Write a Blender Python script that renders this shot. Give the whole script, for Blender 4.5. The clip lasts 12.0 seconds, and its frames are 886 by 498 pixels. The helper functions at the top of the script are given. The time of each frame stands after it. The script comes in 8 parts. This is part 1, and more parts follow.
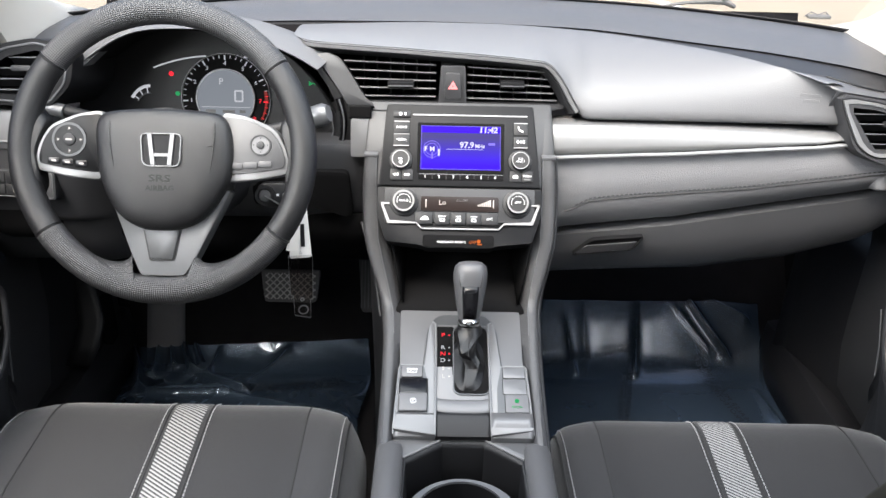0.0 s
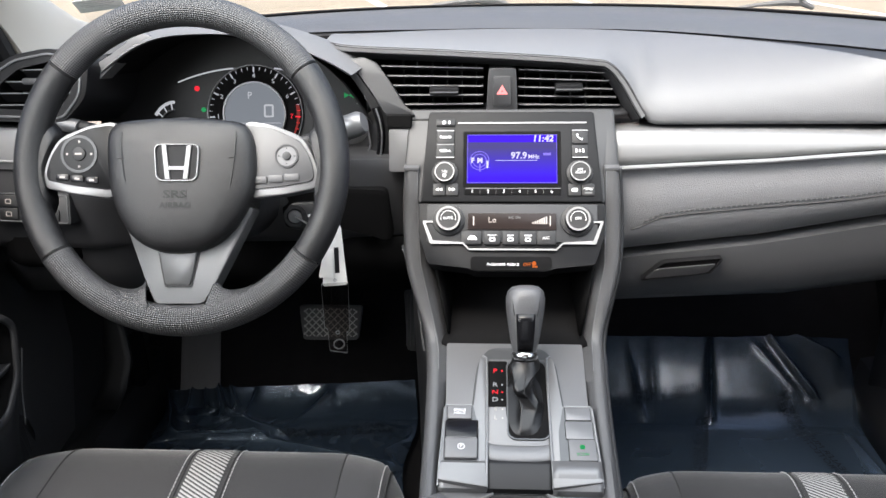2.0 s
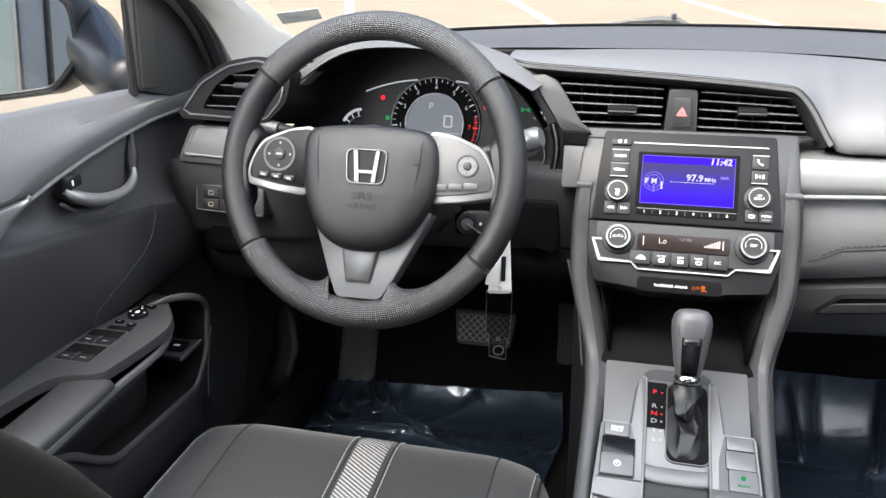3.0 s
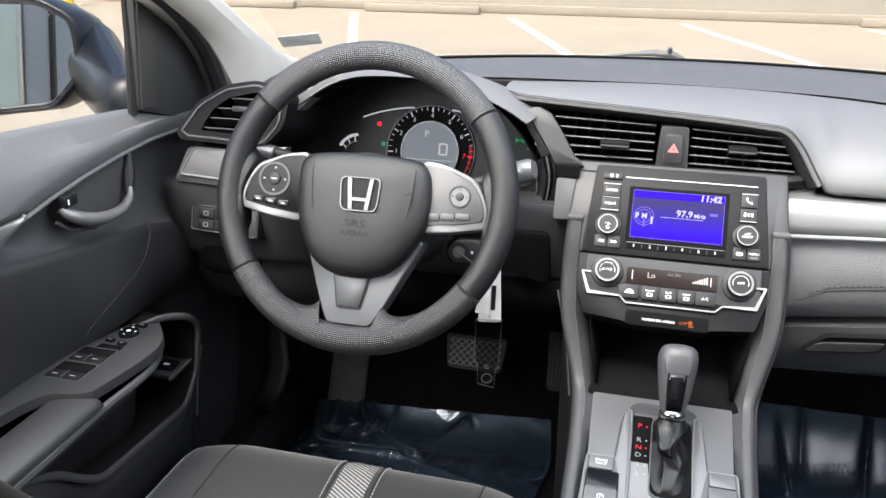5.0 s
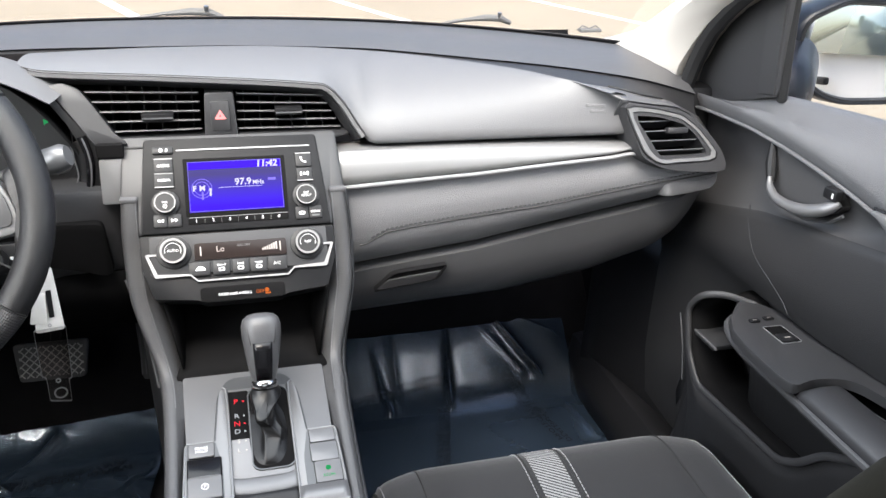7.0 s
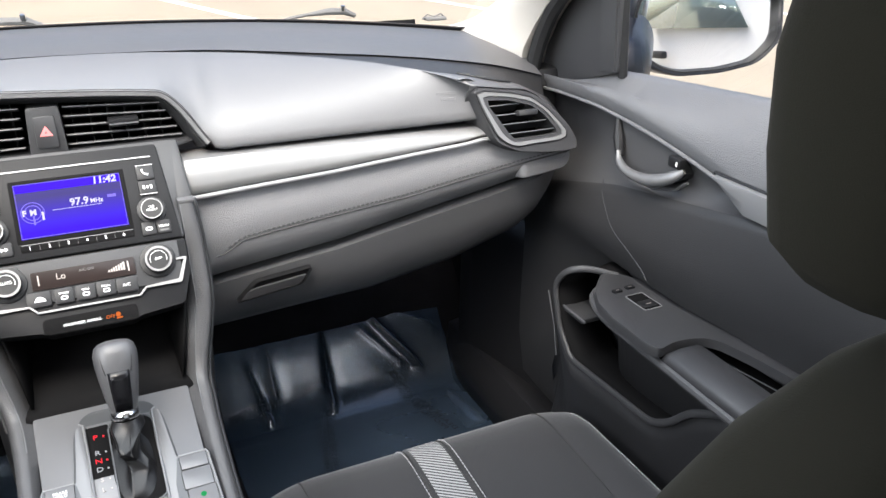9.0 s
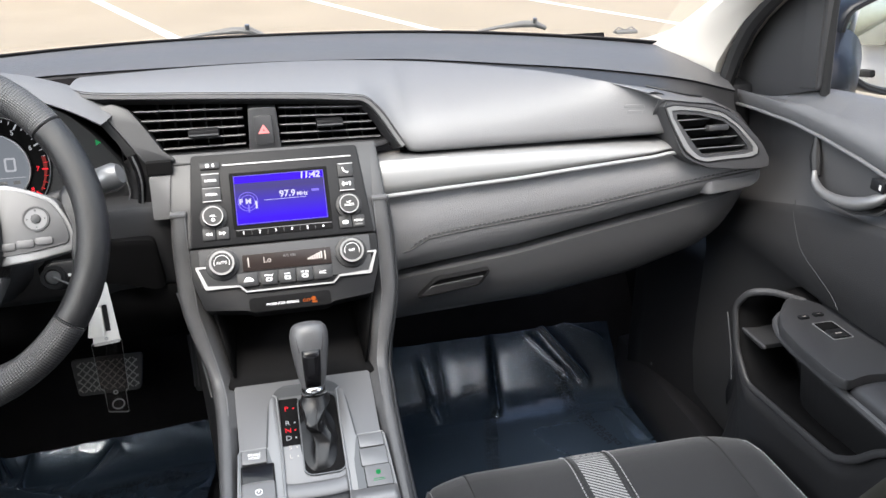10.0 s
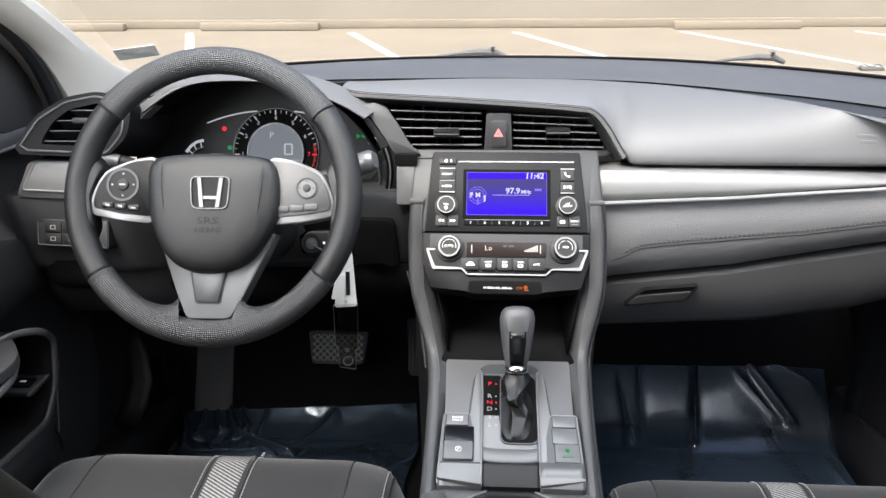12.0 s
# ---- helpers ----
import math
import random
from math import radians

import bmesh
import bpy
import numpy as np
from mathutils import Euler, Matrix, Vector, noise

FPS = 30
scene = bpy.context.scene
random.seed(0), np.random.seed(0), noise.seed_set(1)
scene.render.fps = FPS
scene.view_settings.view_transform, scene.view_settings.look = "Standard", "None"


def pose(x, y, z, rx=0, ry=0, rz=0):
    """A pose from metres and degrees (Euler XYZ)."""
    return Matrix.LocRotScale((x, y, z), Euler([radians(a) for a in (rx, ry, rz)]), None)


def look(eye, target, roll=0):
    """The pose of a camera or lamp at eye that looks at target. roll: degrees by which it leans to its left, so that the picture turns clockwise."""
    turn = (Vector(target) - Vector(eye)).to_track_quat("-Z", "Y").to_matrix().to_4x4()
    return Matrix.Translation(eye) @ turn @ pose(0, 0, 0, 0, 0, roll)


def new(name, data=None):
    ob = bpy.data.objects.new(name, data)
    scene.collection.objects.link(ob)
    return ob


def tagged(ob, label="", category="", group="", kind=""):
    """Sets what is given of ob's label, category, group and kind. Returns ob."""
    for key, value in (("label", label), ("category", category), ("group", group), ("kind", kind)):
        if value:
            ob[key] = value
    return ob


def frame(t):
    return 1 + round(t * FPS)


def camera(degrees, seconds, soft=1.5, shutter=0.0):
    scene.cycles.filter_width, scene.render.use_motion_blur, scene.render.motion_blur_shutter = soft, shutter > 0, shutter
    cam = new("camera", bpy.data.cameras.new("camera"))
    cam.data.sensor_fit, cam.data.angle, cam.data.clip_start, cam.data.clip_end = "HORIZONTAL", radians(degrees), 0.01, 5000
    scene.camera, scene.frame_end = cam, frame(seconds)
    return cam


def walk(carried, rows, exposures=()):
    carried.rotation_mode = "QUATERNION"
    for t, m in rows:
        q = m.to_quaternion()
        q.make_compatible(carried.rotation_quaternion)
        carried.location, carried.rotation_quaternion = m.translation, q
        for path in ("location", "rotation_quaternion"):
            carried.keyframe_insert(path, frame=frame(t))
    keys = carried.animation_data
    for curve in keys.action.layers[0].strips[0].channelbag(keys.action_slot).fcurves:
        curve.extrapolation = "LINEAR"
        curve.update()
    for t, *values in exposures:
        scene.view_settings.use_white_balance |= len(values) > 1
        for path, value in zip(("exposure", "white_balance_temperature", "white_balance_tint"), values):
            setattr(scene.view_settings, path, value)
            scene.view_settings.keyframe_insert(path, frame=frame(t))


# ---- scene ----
cam = camera(58.1, 12.0)
METRES, EYE, TILT, LEAN, TURN = 0.44, 1.24, -27.7, -1.2, 0.0
ROWS = [
    (0.0, 0.0, 0.0, 0.0, 0.0, 0.0, -0.0),
    (0.5, 0.0019, 0.1736, -0.0232, 0.05, 0.64, -0.01),
    (1.0, 0.0177, 0.2879, -0.054, -0.37, 2.46, 0.49),
    (1.5, 0.0275, 0.2975, -0.0586, -0.72, 2.98, 0.81),
    (2.0, 0.0061, 0.2816, -0.0611, 3.81, 3.37, 0.6),
    (2.5, -0.0332, 0.2522, -0.0649, 9.88, 3.43, -1.52),
    (3.0, -0.0582, 0.2103, -0.0666, 13.62, 3.81, -4.35),
    (3.2, -0.063, 0.198, -0.067, 14.7, 4.0, -5.3),
    (4.8, -0.055, 0.187, -0.044, 15.7, 5.2, -7.4),
    (5.0, -0.0396, 0.1917, -0.0321, 13.3, 4.97, -5.95),
    (5.5, -0.0013, 0.2051, 0.0069, 6.34, 4.31, -1.34),
    (6.0, 0.0257, 0.2111, 0.026, -2.31, 3.07, 1.51),
    (6.5, 0.0243, 0.2184, 0.0263, -8.24, 2.25, 3.61),
    (7.0, 0.045, 0.2431, 0.0286, -14.16, 1.42, 5.92),
    (7.5, 0.0788, 0.2663, 0.0312, -19.18, 0.23, 7.66),
    (7.7, 0.09, 0.274, 0.032, -20.5, -0.2, 8.4),
    (9.3, 0.086, 0.268, 0.031, -23.2, -0.3, 11.8),
    (9.5, 0.0722, 0.2555, 0.0271, -19.0, 0.53, 10.84),
    (10.0, 0.0398, 0.2236, 0.0158, -11.03, 2.48, 7.52),
    (10.5, 0.0229, 0.195, 0.0047, -3.9, 3.78, 3.25),
    (11.0, 0.0071, 0.1788, -0.0071, 0.5, 4.08, 0.09),
    (11.5, 0.0085, 0.1444, -0.0716, 2.23, 5.03, -0.09),
    (12.0, 0.0212, 0.0435, -0.1315, 3.83, 6.49, -0.05),
]
walk(cam, [(t, pose(-0.031, 0, EYE, TILT, LEAN, TURN) @ pose(METRES * x, METRES * y, METRES * z, 90 + pitch, roll, yaw)) for t, x, y, z, yaw, pitch, roll in ROWS],
     exposures=[(0.0, 0.15), (1.0, 0.02), (2.0, 0.05), (3.0, 0.10), (5.0, 0.04), (6.5, 0.05), (7.5, 0.15), (9.5, 0.15), (10.0, -0.02), (10.5, -0.05), (11.0, -0.08), (12.0, -0.1)])

# ---- light ----
world = bpy.data.worlds.new("sky")
scene.world = world
world.use_nodes = True
wn = world.node_tree
sky = wn.nodes.new("ShaderNodeTexSky")
sky.sky_type, sky.sun_disc = "NISHITA", False
sky.sun_elevation, sky.sun_rotation = radians(58), radians(210)
sky.air_density, sky.dust_density, sky.ozone_density = 1.0, 5.0, 1.0
wn.links.new(sky.outputs[0], wn.nodes["Background"].inputs[0])
wn.nodes["Background"].inputs[1].default_value = 0.42

sun_data = bpy.data.lights.new("sun", "SUN")
sun_data.energy, sun_data.angle, sun_data.color = 3.8, radians(25), (1.0, 0.96, 0.9)
sun = new("sun", sun_data)
sun.matrix_world = pose(0, 0, 8, 32, 0, -30)


def window_light(name, eye, target, w, h, watts):
    """Sky light that enters through a window opening."""
    d = bpy.data.lights.new(name, "AREA")
    d.shape, d.size, d.size_y, d.energy, d.color = "RECTANGLE", w, h, watts, (0.95, 0.98, 1.0)
    ob = new(name, d)
    ob.matrix_world = look(eye, target)
    return ob


window_light("windshield_light", (0, 0.86, 1.27), (0, 0.9, 0.6), 1.05, 0.42, 9.0)
window_light("side_window_light", (-0.66, 0.35, 1.17), (0.7, 0.3, 0.82), 0.8, 0.24, 10.5)
window_light("side_window_light", (0.66, 0.35, 1.17), (-0.7, 0.3, 0.82), 0.8, 0.24, 3.5)
window_light("rear_window_light", (0, -1.25, 1.16), (0, 0.9, 0.75), 1.1, 0.35, 1.3)

# ---- tools ----


def link(tree, a, b):
    tree.links.new(a, b)


def material(name, color, rough=0.5, metal=0.0, grain=0.0, bump=0.0, mottle=0.0, mottle_scale=9.0,
             spec=0.5, kind="voronoi", coat=0.0, sheen=0.0, rough_var=0.0, dist=0.0006):
    """A Principled surface with a fine grain in relief and a slow drift of tone and gloss."""
    m = bpy.data.materials.new(name)
    m.use_nodes = True
    t = m.node_tree
    b = t.nodes["Principled BSDF"]
    b.inputs["Base Color"].default_value = (*color, 1)
    b.inputs["Roughness"].default_value = rough
    b.inputs["Metallic"].default_value = metal
    b.inputs["Specular IOR Level"].default_value = spec
    b.inputs["Coat Weight"].default_value = coat
    b.inputs["Coat Roughness"].default_value = 0.05
    b.inputs["Sheen Weight"].default_value = sheen
    co = t.nodes.new("ShaderNodeTexCoord")
    if mottle > 0:
        n = t.nodes.new("ShaderNodeTexNoise")
        n.inputs["Scale"].default_value, n.inputs["Detail"].default_value = mottle_scale, 6
        link(t, co.outputs["Object"], n.inputs["Vector"])
        mix = t.nodes.new("ShaderNodeMix")
        mix.data_type = "RGBA"
        mix.inputs["A"].default_value = (*[c * (1 - mottle) for c in color], 1)
        mix.inputs["B"].default_value = (*[min(1, c * (1 + mottle)) for c in color], 1)
        link(t, n.outputs["Fac"], mix.inputs["Factor"])
        link(t, mix.outputs["Result"], b.inputs["Base Color"])
        if rough_var > 0:
            r = t.nodes.new("ShaderNodeMapRange")
            r.inputs["To Min"].default_value, r.inputs["To Max"].default_value = rough - rough_var, rough + rough_var
            link(t, n.outputs["Fac"], r.inputs["Value"])
            link(t, r.outputs["Result"], b.inputs["Roughness"])
    if bump > 0:
        if kind == "voronoi":
            g = t.nodes.new("ShaderNodeTexVoronoi")
            g.feature = "SMOOTH_F1"
            out = "Distance"
        else:
            g = t.nodes.new("ShaderNodeTexNoise")
            g.inputs["Detail"].default_value = 4
            out = "Fac"
        g.inputs["Scale"].default_value = grain
        link(t, co.outputs["Object"], g.inputs["Vector"])
        bp = t.nodes.new("ShaderNodeBump")
        bp.inputs["Strength"].default_value, bp.inputs["Distance"].default_value = bump, dist
        link(t, g.outputs[out], bp.inputs["Height"])
        link(t, bp.outputs["Normal"], b.inputs["Normal"])
    return m


def glowing(name, color, strength):
    m = bpy.data.materials.new(name)
    m.use_nodes = True
    b = m.node_tree.nodes["Principled BSDF"]
    b.inputs["Base Color"].default_value = (*[c * 0.03 for c in color], 1)
    b.inputs["Roughness"].default_value = 0.6
    b.inputs["Specular IOR Level"].default_value = 0.05
    b.inputs["Emission Color"].default_value = (*color, 1)
    b.inputs["Emission Strength"].default_value = strength
    return m


def graded_display(name, low, high, z0, z1):
    """A lit display whose backlight drifts from one colour to another with height."""
    m = glowing(name, low, 1.0)
    t = m.node_tree
    co, sep, r, mix = t.nodes.new("ShaderNodeTexCoord"), t.nodes.new("ShaderNodeSeparateXYZ"), t.nodes.new("ShaderNodeMapRange"), t.nodes.new("ShaderNodeMix")
    link(t, co.outputs["Object"], sep.inputs[0])
    link(t, sep.outputs[2], r.inputs["Value"])
    r.inputs["From Min"].default_value, r.inputs["From Max"].default_value = z0, z1
    mix.data_type = "RGBA"
    mix.inputs["A"].default_value, mix.inputs["B"].default_value = (*low, 1), (*high, 1)
    link(t, r.outputs["Result"], mix.inputs["Factor"])
    link(t, mix.outputs["Result"], t.nodes["Principled BSDF"].inputs["Emission Color"])
    return m


def bent(pts, r, n=5):
    """A 3D path through pts with its corners rounded by r."""
    p = [Vector(q) for q in pts]
    out = [p[0]]
    for a, c, b in zip(p, p[1:], p[2:]):
        ra = min(r, (a - c).length * 0.45, (b - c).length * 0.45)
        s, e = c + (a - c).normalized() * ra, c + (b - c).normalized() * ra
        out += [s * (1 - j / n) ** 2 + c * 2 * (j / n) * (1 - j / n) + e * (j / n) ** 2 for j in range(n + 1)]
    return out + [p[-1]]


def radial(outline, c, n=48):
    """n points of an outline, evenly by angle round c."""
    out = []
    for k in range(n):
        a = 2 * math.pi * k / n
        d = Vector((math.cos(a), math.sin(a)))
        best = 0.0
        for p, q in zip(outline, outline[1:] + outline[:1]):
            p, q = Vector(p) - Vector(c), Vector(q) - Vector(c)
            e = q - p
            det = e.x * d.y - e.y * d.x
            if abs(det) > 1e-12:
                f = -(p.x * d.y - p.y * d.x) / det
                if -1e-6 <= f <= 1 + 1e-6:
                    best = max(best, (p + e * f).dot(d))
        out.append((c[0] + d.x * best, c[1] + d.y * best))
    return out


def uv_pattern(name, c1, c2, su, sv, rough=0.5, bump=0.5, mode="knurl", dist=0.0008):
    """A pattern laid along a part by its own metres (UV): knurl = raised diamonds, twill = slanting woven bars."""
    m = bpy.data.materials.new(name)
    m.use_nodes = True
    t = m.node_tree
    b = t.nodes["Principled BSDF"]
    b.inputs["Roughness"].default_value = rough
    uv = t.nodes.new("ShaderNodeUVMap")
    sep = t.nodes.new("ShaderNodeSeparateXYZ")
    link(t, uv.outputs["UV"], sep.inputs[0])

    def math_node(op, a, bb):
        n = t.nodes.new("ShaderNodeMath")
        n.operation = op
        for k, v in enumerate((a, bb)):
            if v is None:
                continue
            if isinstance(v, (int, float)):
                n.inputs[k].default_value = v
            else:
                link(t, v, n.inputs[k])
        return n.outputs[0]

    u = math_node("MULTIPLY", sep.outputs[0], su)
    v = math_node("MULTIPLY", sep.outputs[1], sv)
    if mode == "knurl":
        a = math_node("SINE", math_node("ADD", u, v), None)
        c = math_node("SINE", math_node("SUBTRACT", u, v), None)
        h = math_node("MULTIPLY", a, c)
        h = math_node("ADD", math_node("MULTIPLY", h, 0.5), 0.5)
    else:
        a = math_node("SINE", math_node("ADD", u, v), None)
        h = math_node("MULTIPLY", math_node("ADD", a, 0.25), 3.0)
        cl = t.nodes.new("ShaderNodeClamp")
        link(t, h, cl.inputs[0])
        h = cl.outputs[0]
    mix = t.nodes.new("ShaderNodeMix")
    mix.data_type = "RGBA"
    mix.inputs["A"].default_value, mix.inputs["B"].default_value = (*c1, 1), (*c2, 1)
    link(t, h, mix.inputs["Factor"])
    link(t, mix.outputs["Result"], b.inputs["Base Color"])
    bp = t.nodes.new("ShaderNodeBump")
    bp.inputs["Strength"].default_value, bp.inputs["Distance"].default_value = bump, dist
    link(t, h, bp.inputs["Height"])
    link(t, bp.outputs["Normal"], b.inputs["Normal"])
    return m


def thing(name, base, label, category, group="", kind=""):
    ob = new(name)
    ob.empty_display_size = 0.02
    ob.location = base
    return tagged(ob, label, category, group, kind)


def part(name, bm, mat, parent=None, label="", smooth=True, angle=35, thick=0.0):
    """Links a bmesh, built in the place's own metres, as one mesh object under a thing or a part."""
    bmesh.ops.recalc_face_normals(bm, faces=bm.faces) if thick == 0 else None
    me = bpy.data.meshes.new(name)
    bm.to_mesh(me)
    bm.free()
    me.materials.append(mat)
    for p in me.polygons:
        p.use_smooth = smooth
    if smooth:
        me.set_sharp_from_angle(angle=radians(angle))
    ob = new(name, me)
    if parent is not None:
        ob.parent = parent
        if parent.parent is None:
            ob.matrix_parent_inverse = Matrix.Translation(-parent.location)
    if label:
        tagged(ob, label)
    if thick:
        so = ob.modifiers.new("thickness", "SOLIDIFY")
        so.thickness, so.offset = thick, -1
    return ob


def spline(pts, n):
    """n points on a smooth curve through pts."""
    p = [Vector(q) for q in pts]
    if len(p) == 2:
        return [p[0].lerp(p[1], i / (n - 1)) for i in range(n)]
    d = [0.0]
    for a, b in zip(p, p[1:]):
        d.append(d[-1] + max((b - a).length, 1e-6))
    out = []
    for i in range(n):
        s = d[-1] * i / (n - 1)
        k = max(j for j in range(len(p) - 1) if d[j] <= s + 1e-9)
        h = d[k + 1] - d[k]
        f = (s - d[k]) / h
        m0 = (p[k + 1] - p[k - 1]) / (d[k + 1] - d[k - 1]) if k else (p[1] - p[0]) / d[1]
        m1 = (p[k + 2] - p[k]) / (d[k + 2] - d[k]) if k + 2 < len(p) else (p[-1] - p[-2]) / h
        f2, f3 = f * f, f * f * f
        out.append(p[k] * (2 * f3 - 3 * f2 + 1) + m0 * h * (f3 - 2 * f2 + f) + p[k + 1] * (3 * f2 - 2 * f3) + m1 * h * (f3 - f2))
    return out


def grid(rows, loop_u=False, loop_v=False, caps=False, bm=None):
    """Quads between rows of points, with UVs in metres."""
    bm = bm or bmesh.new()
    uv = bm.loops.layers.uv.verify()
    vs = [[bm.verts.new(p) for p in r] for r in rows]
    nr, nc = len(rows), len(rows[0])
    run_v = [0.0]
    for i in range(nr):
        a, b = rows[i][nc // 2], rows[(i + 1) % nr][nc // 2]
        run_v.append(run_v[-1] + (Vector(b) - Vector(a)).length)
    run_u = [0.0]
    mid = rows[nr // 2]
    for j in range(nc):
        run_u.append(run_u[-1] + (Vector(mid[(j + 1) % nc]) - Vector(mid[j])).length)
    for i in range(nr if loop_v else nr - 1):
        for j in range(nc if loop_u else nc - 1):
            i2, j2 = (i + 1) % nr, (j + 1) % nc
            q = [vs[i][j], vs[i][j2], vs[i2][j2], vs[i2][j]]
            if len(set(q)) < 4:
                continue
            f = bm.faces.new(q)
            for lp, c in zip(f.loops, ((run_u[j], run_v[i]), (run_u[j + 1], run_v[i]), (run_u[j + 1], run_v[i + 1]), (run_u[j], run_v[i + 1]))):
                lp[uv].uv = c
    if caps:
        bm.faces.new(vs[0])
        bm.faces.new(vs[-1])
    return bm


def tube(path, r, seg=10, loop=False, caps=True, up=(0, 0, 1), flat=1.0, bm=None):
    """A round or flattened bar along a path; r may be a list of radii."""
    pts = [Vector(p) for p in path]
    n = len(pts)
    rows = []
    for i, p in enumerate(pts):
        a = pts[i - 1] if (i or loop) else p
        b = pts[(i + 1) % n] if (i < n - 1 or loop) else p
        d = (b - a).normalized()
        side = d.cross(Vector(up))
        side = side.normalized() if side.length > 1e-4 else d.orthogonal().normalized()
        top = side.cross(d).normalized()
        rr = r[i] if isinstance(r, (list, tuple)) else r
        rows.append([p + side * rr * math.cos(2 * math.pi * k / seg) + top * rr * flat * math.sin(2 * math.pi * k / seg) for k in range(seg)])
    return grid(rows, loop_u=True, loop_v=loop, caps=caps and not loop, bm=bm)


def box(center, size, r=0.0, seg=2, m=None, bm=None):
    """A box with rounded edges; m moves it."""
    b = bmesh.new()
    bmesh.ops.create_cube(b, size=1.0)
    bmesh.ops.scale(b, vec=size, verts=b.verts)
    if r > 0:
        bmesh.ops.bevel(b, geom=b.edges[:], offset=min(r, min(size) * 0.49), segments=seg, profile=0.5, affect="EDGES")
    bmesh.ops.translate(b, vec=center, verts=b.verts)
    if m is not None:
        bmesh.ops.transform(b, matrix=m, verts=b.verts)
    return merged(bm, b)


def merged(bm, b):
    """Adds b to bm, or gives b back where there is no bm."""
    if bm is None:
        return b
    me = bpy.data.meshes.new("tmp")
    b.to_mesh(me)
    b.free()
    bm.from_mesh(me)
    bpy.data.meshes.remove(me)
    return bm


def rounded(w, h, r, n=4, cx=0.0, cy=0.0):
    """The outline of a rectangle with round corners."""
    out = []
    for sx, sy, a0 in ((1, 1, 0), (-1, 1, 90), (-1, -1, 180), (1, -1, 270)):
        for k in range(n + 1):
            a = radians(a0 + 90 * k / n)
            out.append((cx + sx * (w / 2 - r) + r * math.cos(a), cy + sy * (h / 2 - r) + r * math.sin(a)))
    return out


def smooth_outline(pts, n):
    """A closed smooth outline of n points through pts."""
    k = len(pts)
    p = [Vector((*q, 0)) for q in pts]
    ring = spline(p[-2:] + p + p[:2], 400)
    first = min(range(30, 200), key=lambda i: (ring[i] - p[0]).length)
    last = max(range(200, 400), key=lambda i: -(ring[i] - p[0]).length)
    seg = ring[first:last]
    return [(seg[int(i * len(seg) / n)].x, seg[int(i * len(seg) / n)].y) for i in range(n)]


def round_corners(pts, r, n=4):
    """A closed polygon with its corners rounded by r."""
    out = []
    k = len(pts)
    for i in range(k):
        a, p, b = Vector(pts[i - 1]), Vector(pts[i]), Vector(pts[(i + 1) % k])
        da, db = (a - p), (b - p)
        ra = min(r, da.length * 0.45, db.length * 0.45)
        s, e = p + da.normalized() * ra, p + db.normalized() * ra
        for j in range(n + 1):
            f = j / n
            q = s * (1 - f) ** 2 + p * 2 * f * (1 - f) + e * f * f
            out.append((q.x, q.y))
    return out


def slab(outline, z0, z1, m=None, edge=0.0, bm=None):
    """A plate with the given outline from z0 to z1 of the frame m, its front rim softened by edge."""
    b = bmesh.new()
    c = Vector((sum(p[0] for p in outline) / len(outline), sum(p[1] for p in outline) / len(outline)))
    lo = [b.verts.new((p[0], p[1], z0)) for p in outline]
    rings = [lo]
    if edge > 0:
        size = max((Vector(p) - c).length for p in outline)
        for k in range(3):
            a = radians(90 * k / 2)
            f = 1 - edge * (1 - math.cos(a)) / size
            rings.append([b.verts.new((c.x + (p[0] - c.x) * f, c.y + (p[1] - c.y) * f, z1 - edge * (1 - math.sin(a)))) for p in outline])
    else:
        rings.append([b.verts.new((p[0], p[1], z1)) for p in outline])
    n = len(outline)
    for r0, r1 in zip(rings, rings[1:]):
        for i in range(n):
            b.faces.new((r0[i], r0[(i + 1) % n], r1[(i + 1) % n], r1[i]))
    b.faces.new(rings[-1])
    b.faces.new(lo)
    if m is not None:
        bmesh.ops.transform(b, matrix=m, verts=b.verts)
    return merged(bm, b)


def dome(outline, z0, h, m=None, rings=7, power=2.5, bm=None, z_under=None):
    """A cushion over the outline: it rises from z0 by h to its middle."""
    b = bmesh.new()
    c = Vector((sum(p[0] for p in outline) / len(outline), sum(p[1] for p in outline) / len(outline)))
    n = len(outline)
    rows = []
    if z_under is not None:
        rows.append([b.verts.new((p[0], p[1], z_under)) for p in outline])
    for k in range(rings):
        f = 1 - (k / rings) ** 1.6
        z = z0 + h * (1 - f ** power) ** (1 / power)
        rows.append([b.verts.new((c.x + (p[0] - c.x) * f, c.y + (p[1] - c.y) * f, z)) for p in outline])
    top = b.verts.new((c.x, c.y, z0 + h))
    for r0, r1 in zip(rows, rows[1:]):
        for i in range(n):
            b.faces.new((r0[i], r0[(i + 1) % n], r1[(i + 1) % n], r1[i]))
    for i in range(n):
        b.faces.new((rows[-1][i], rows[-1][(i + 1) % n], top))
    b.faces.new(rows[0])
    if m is not None:
        bmesh.ops.transform(b, matrix=m, verts=b.verts)
    return merged(bm, b)


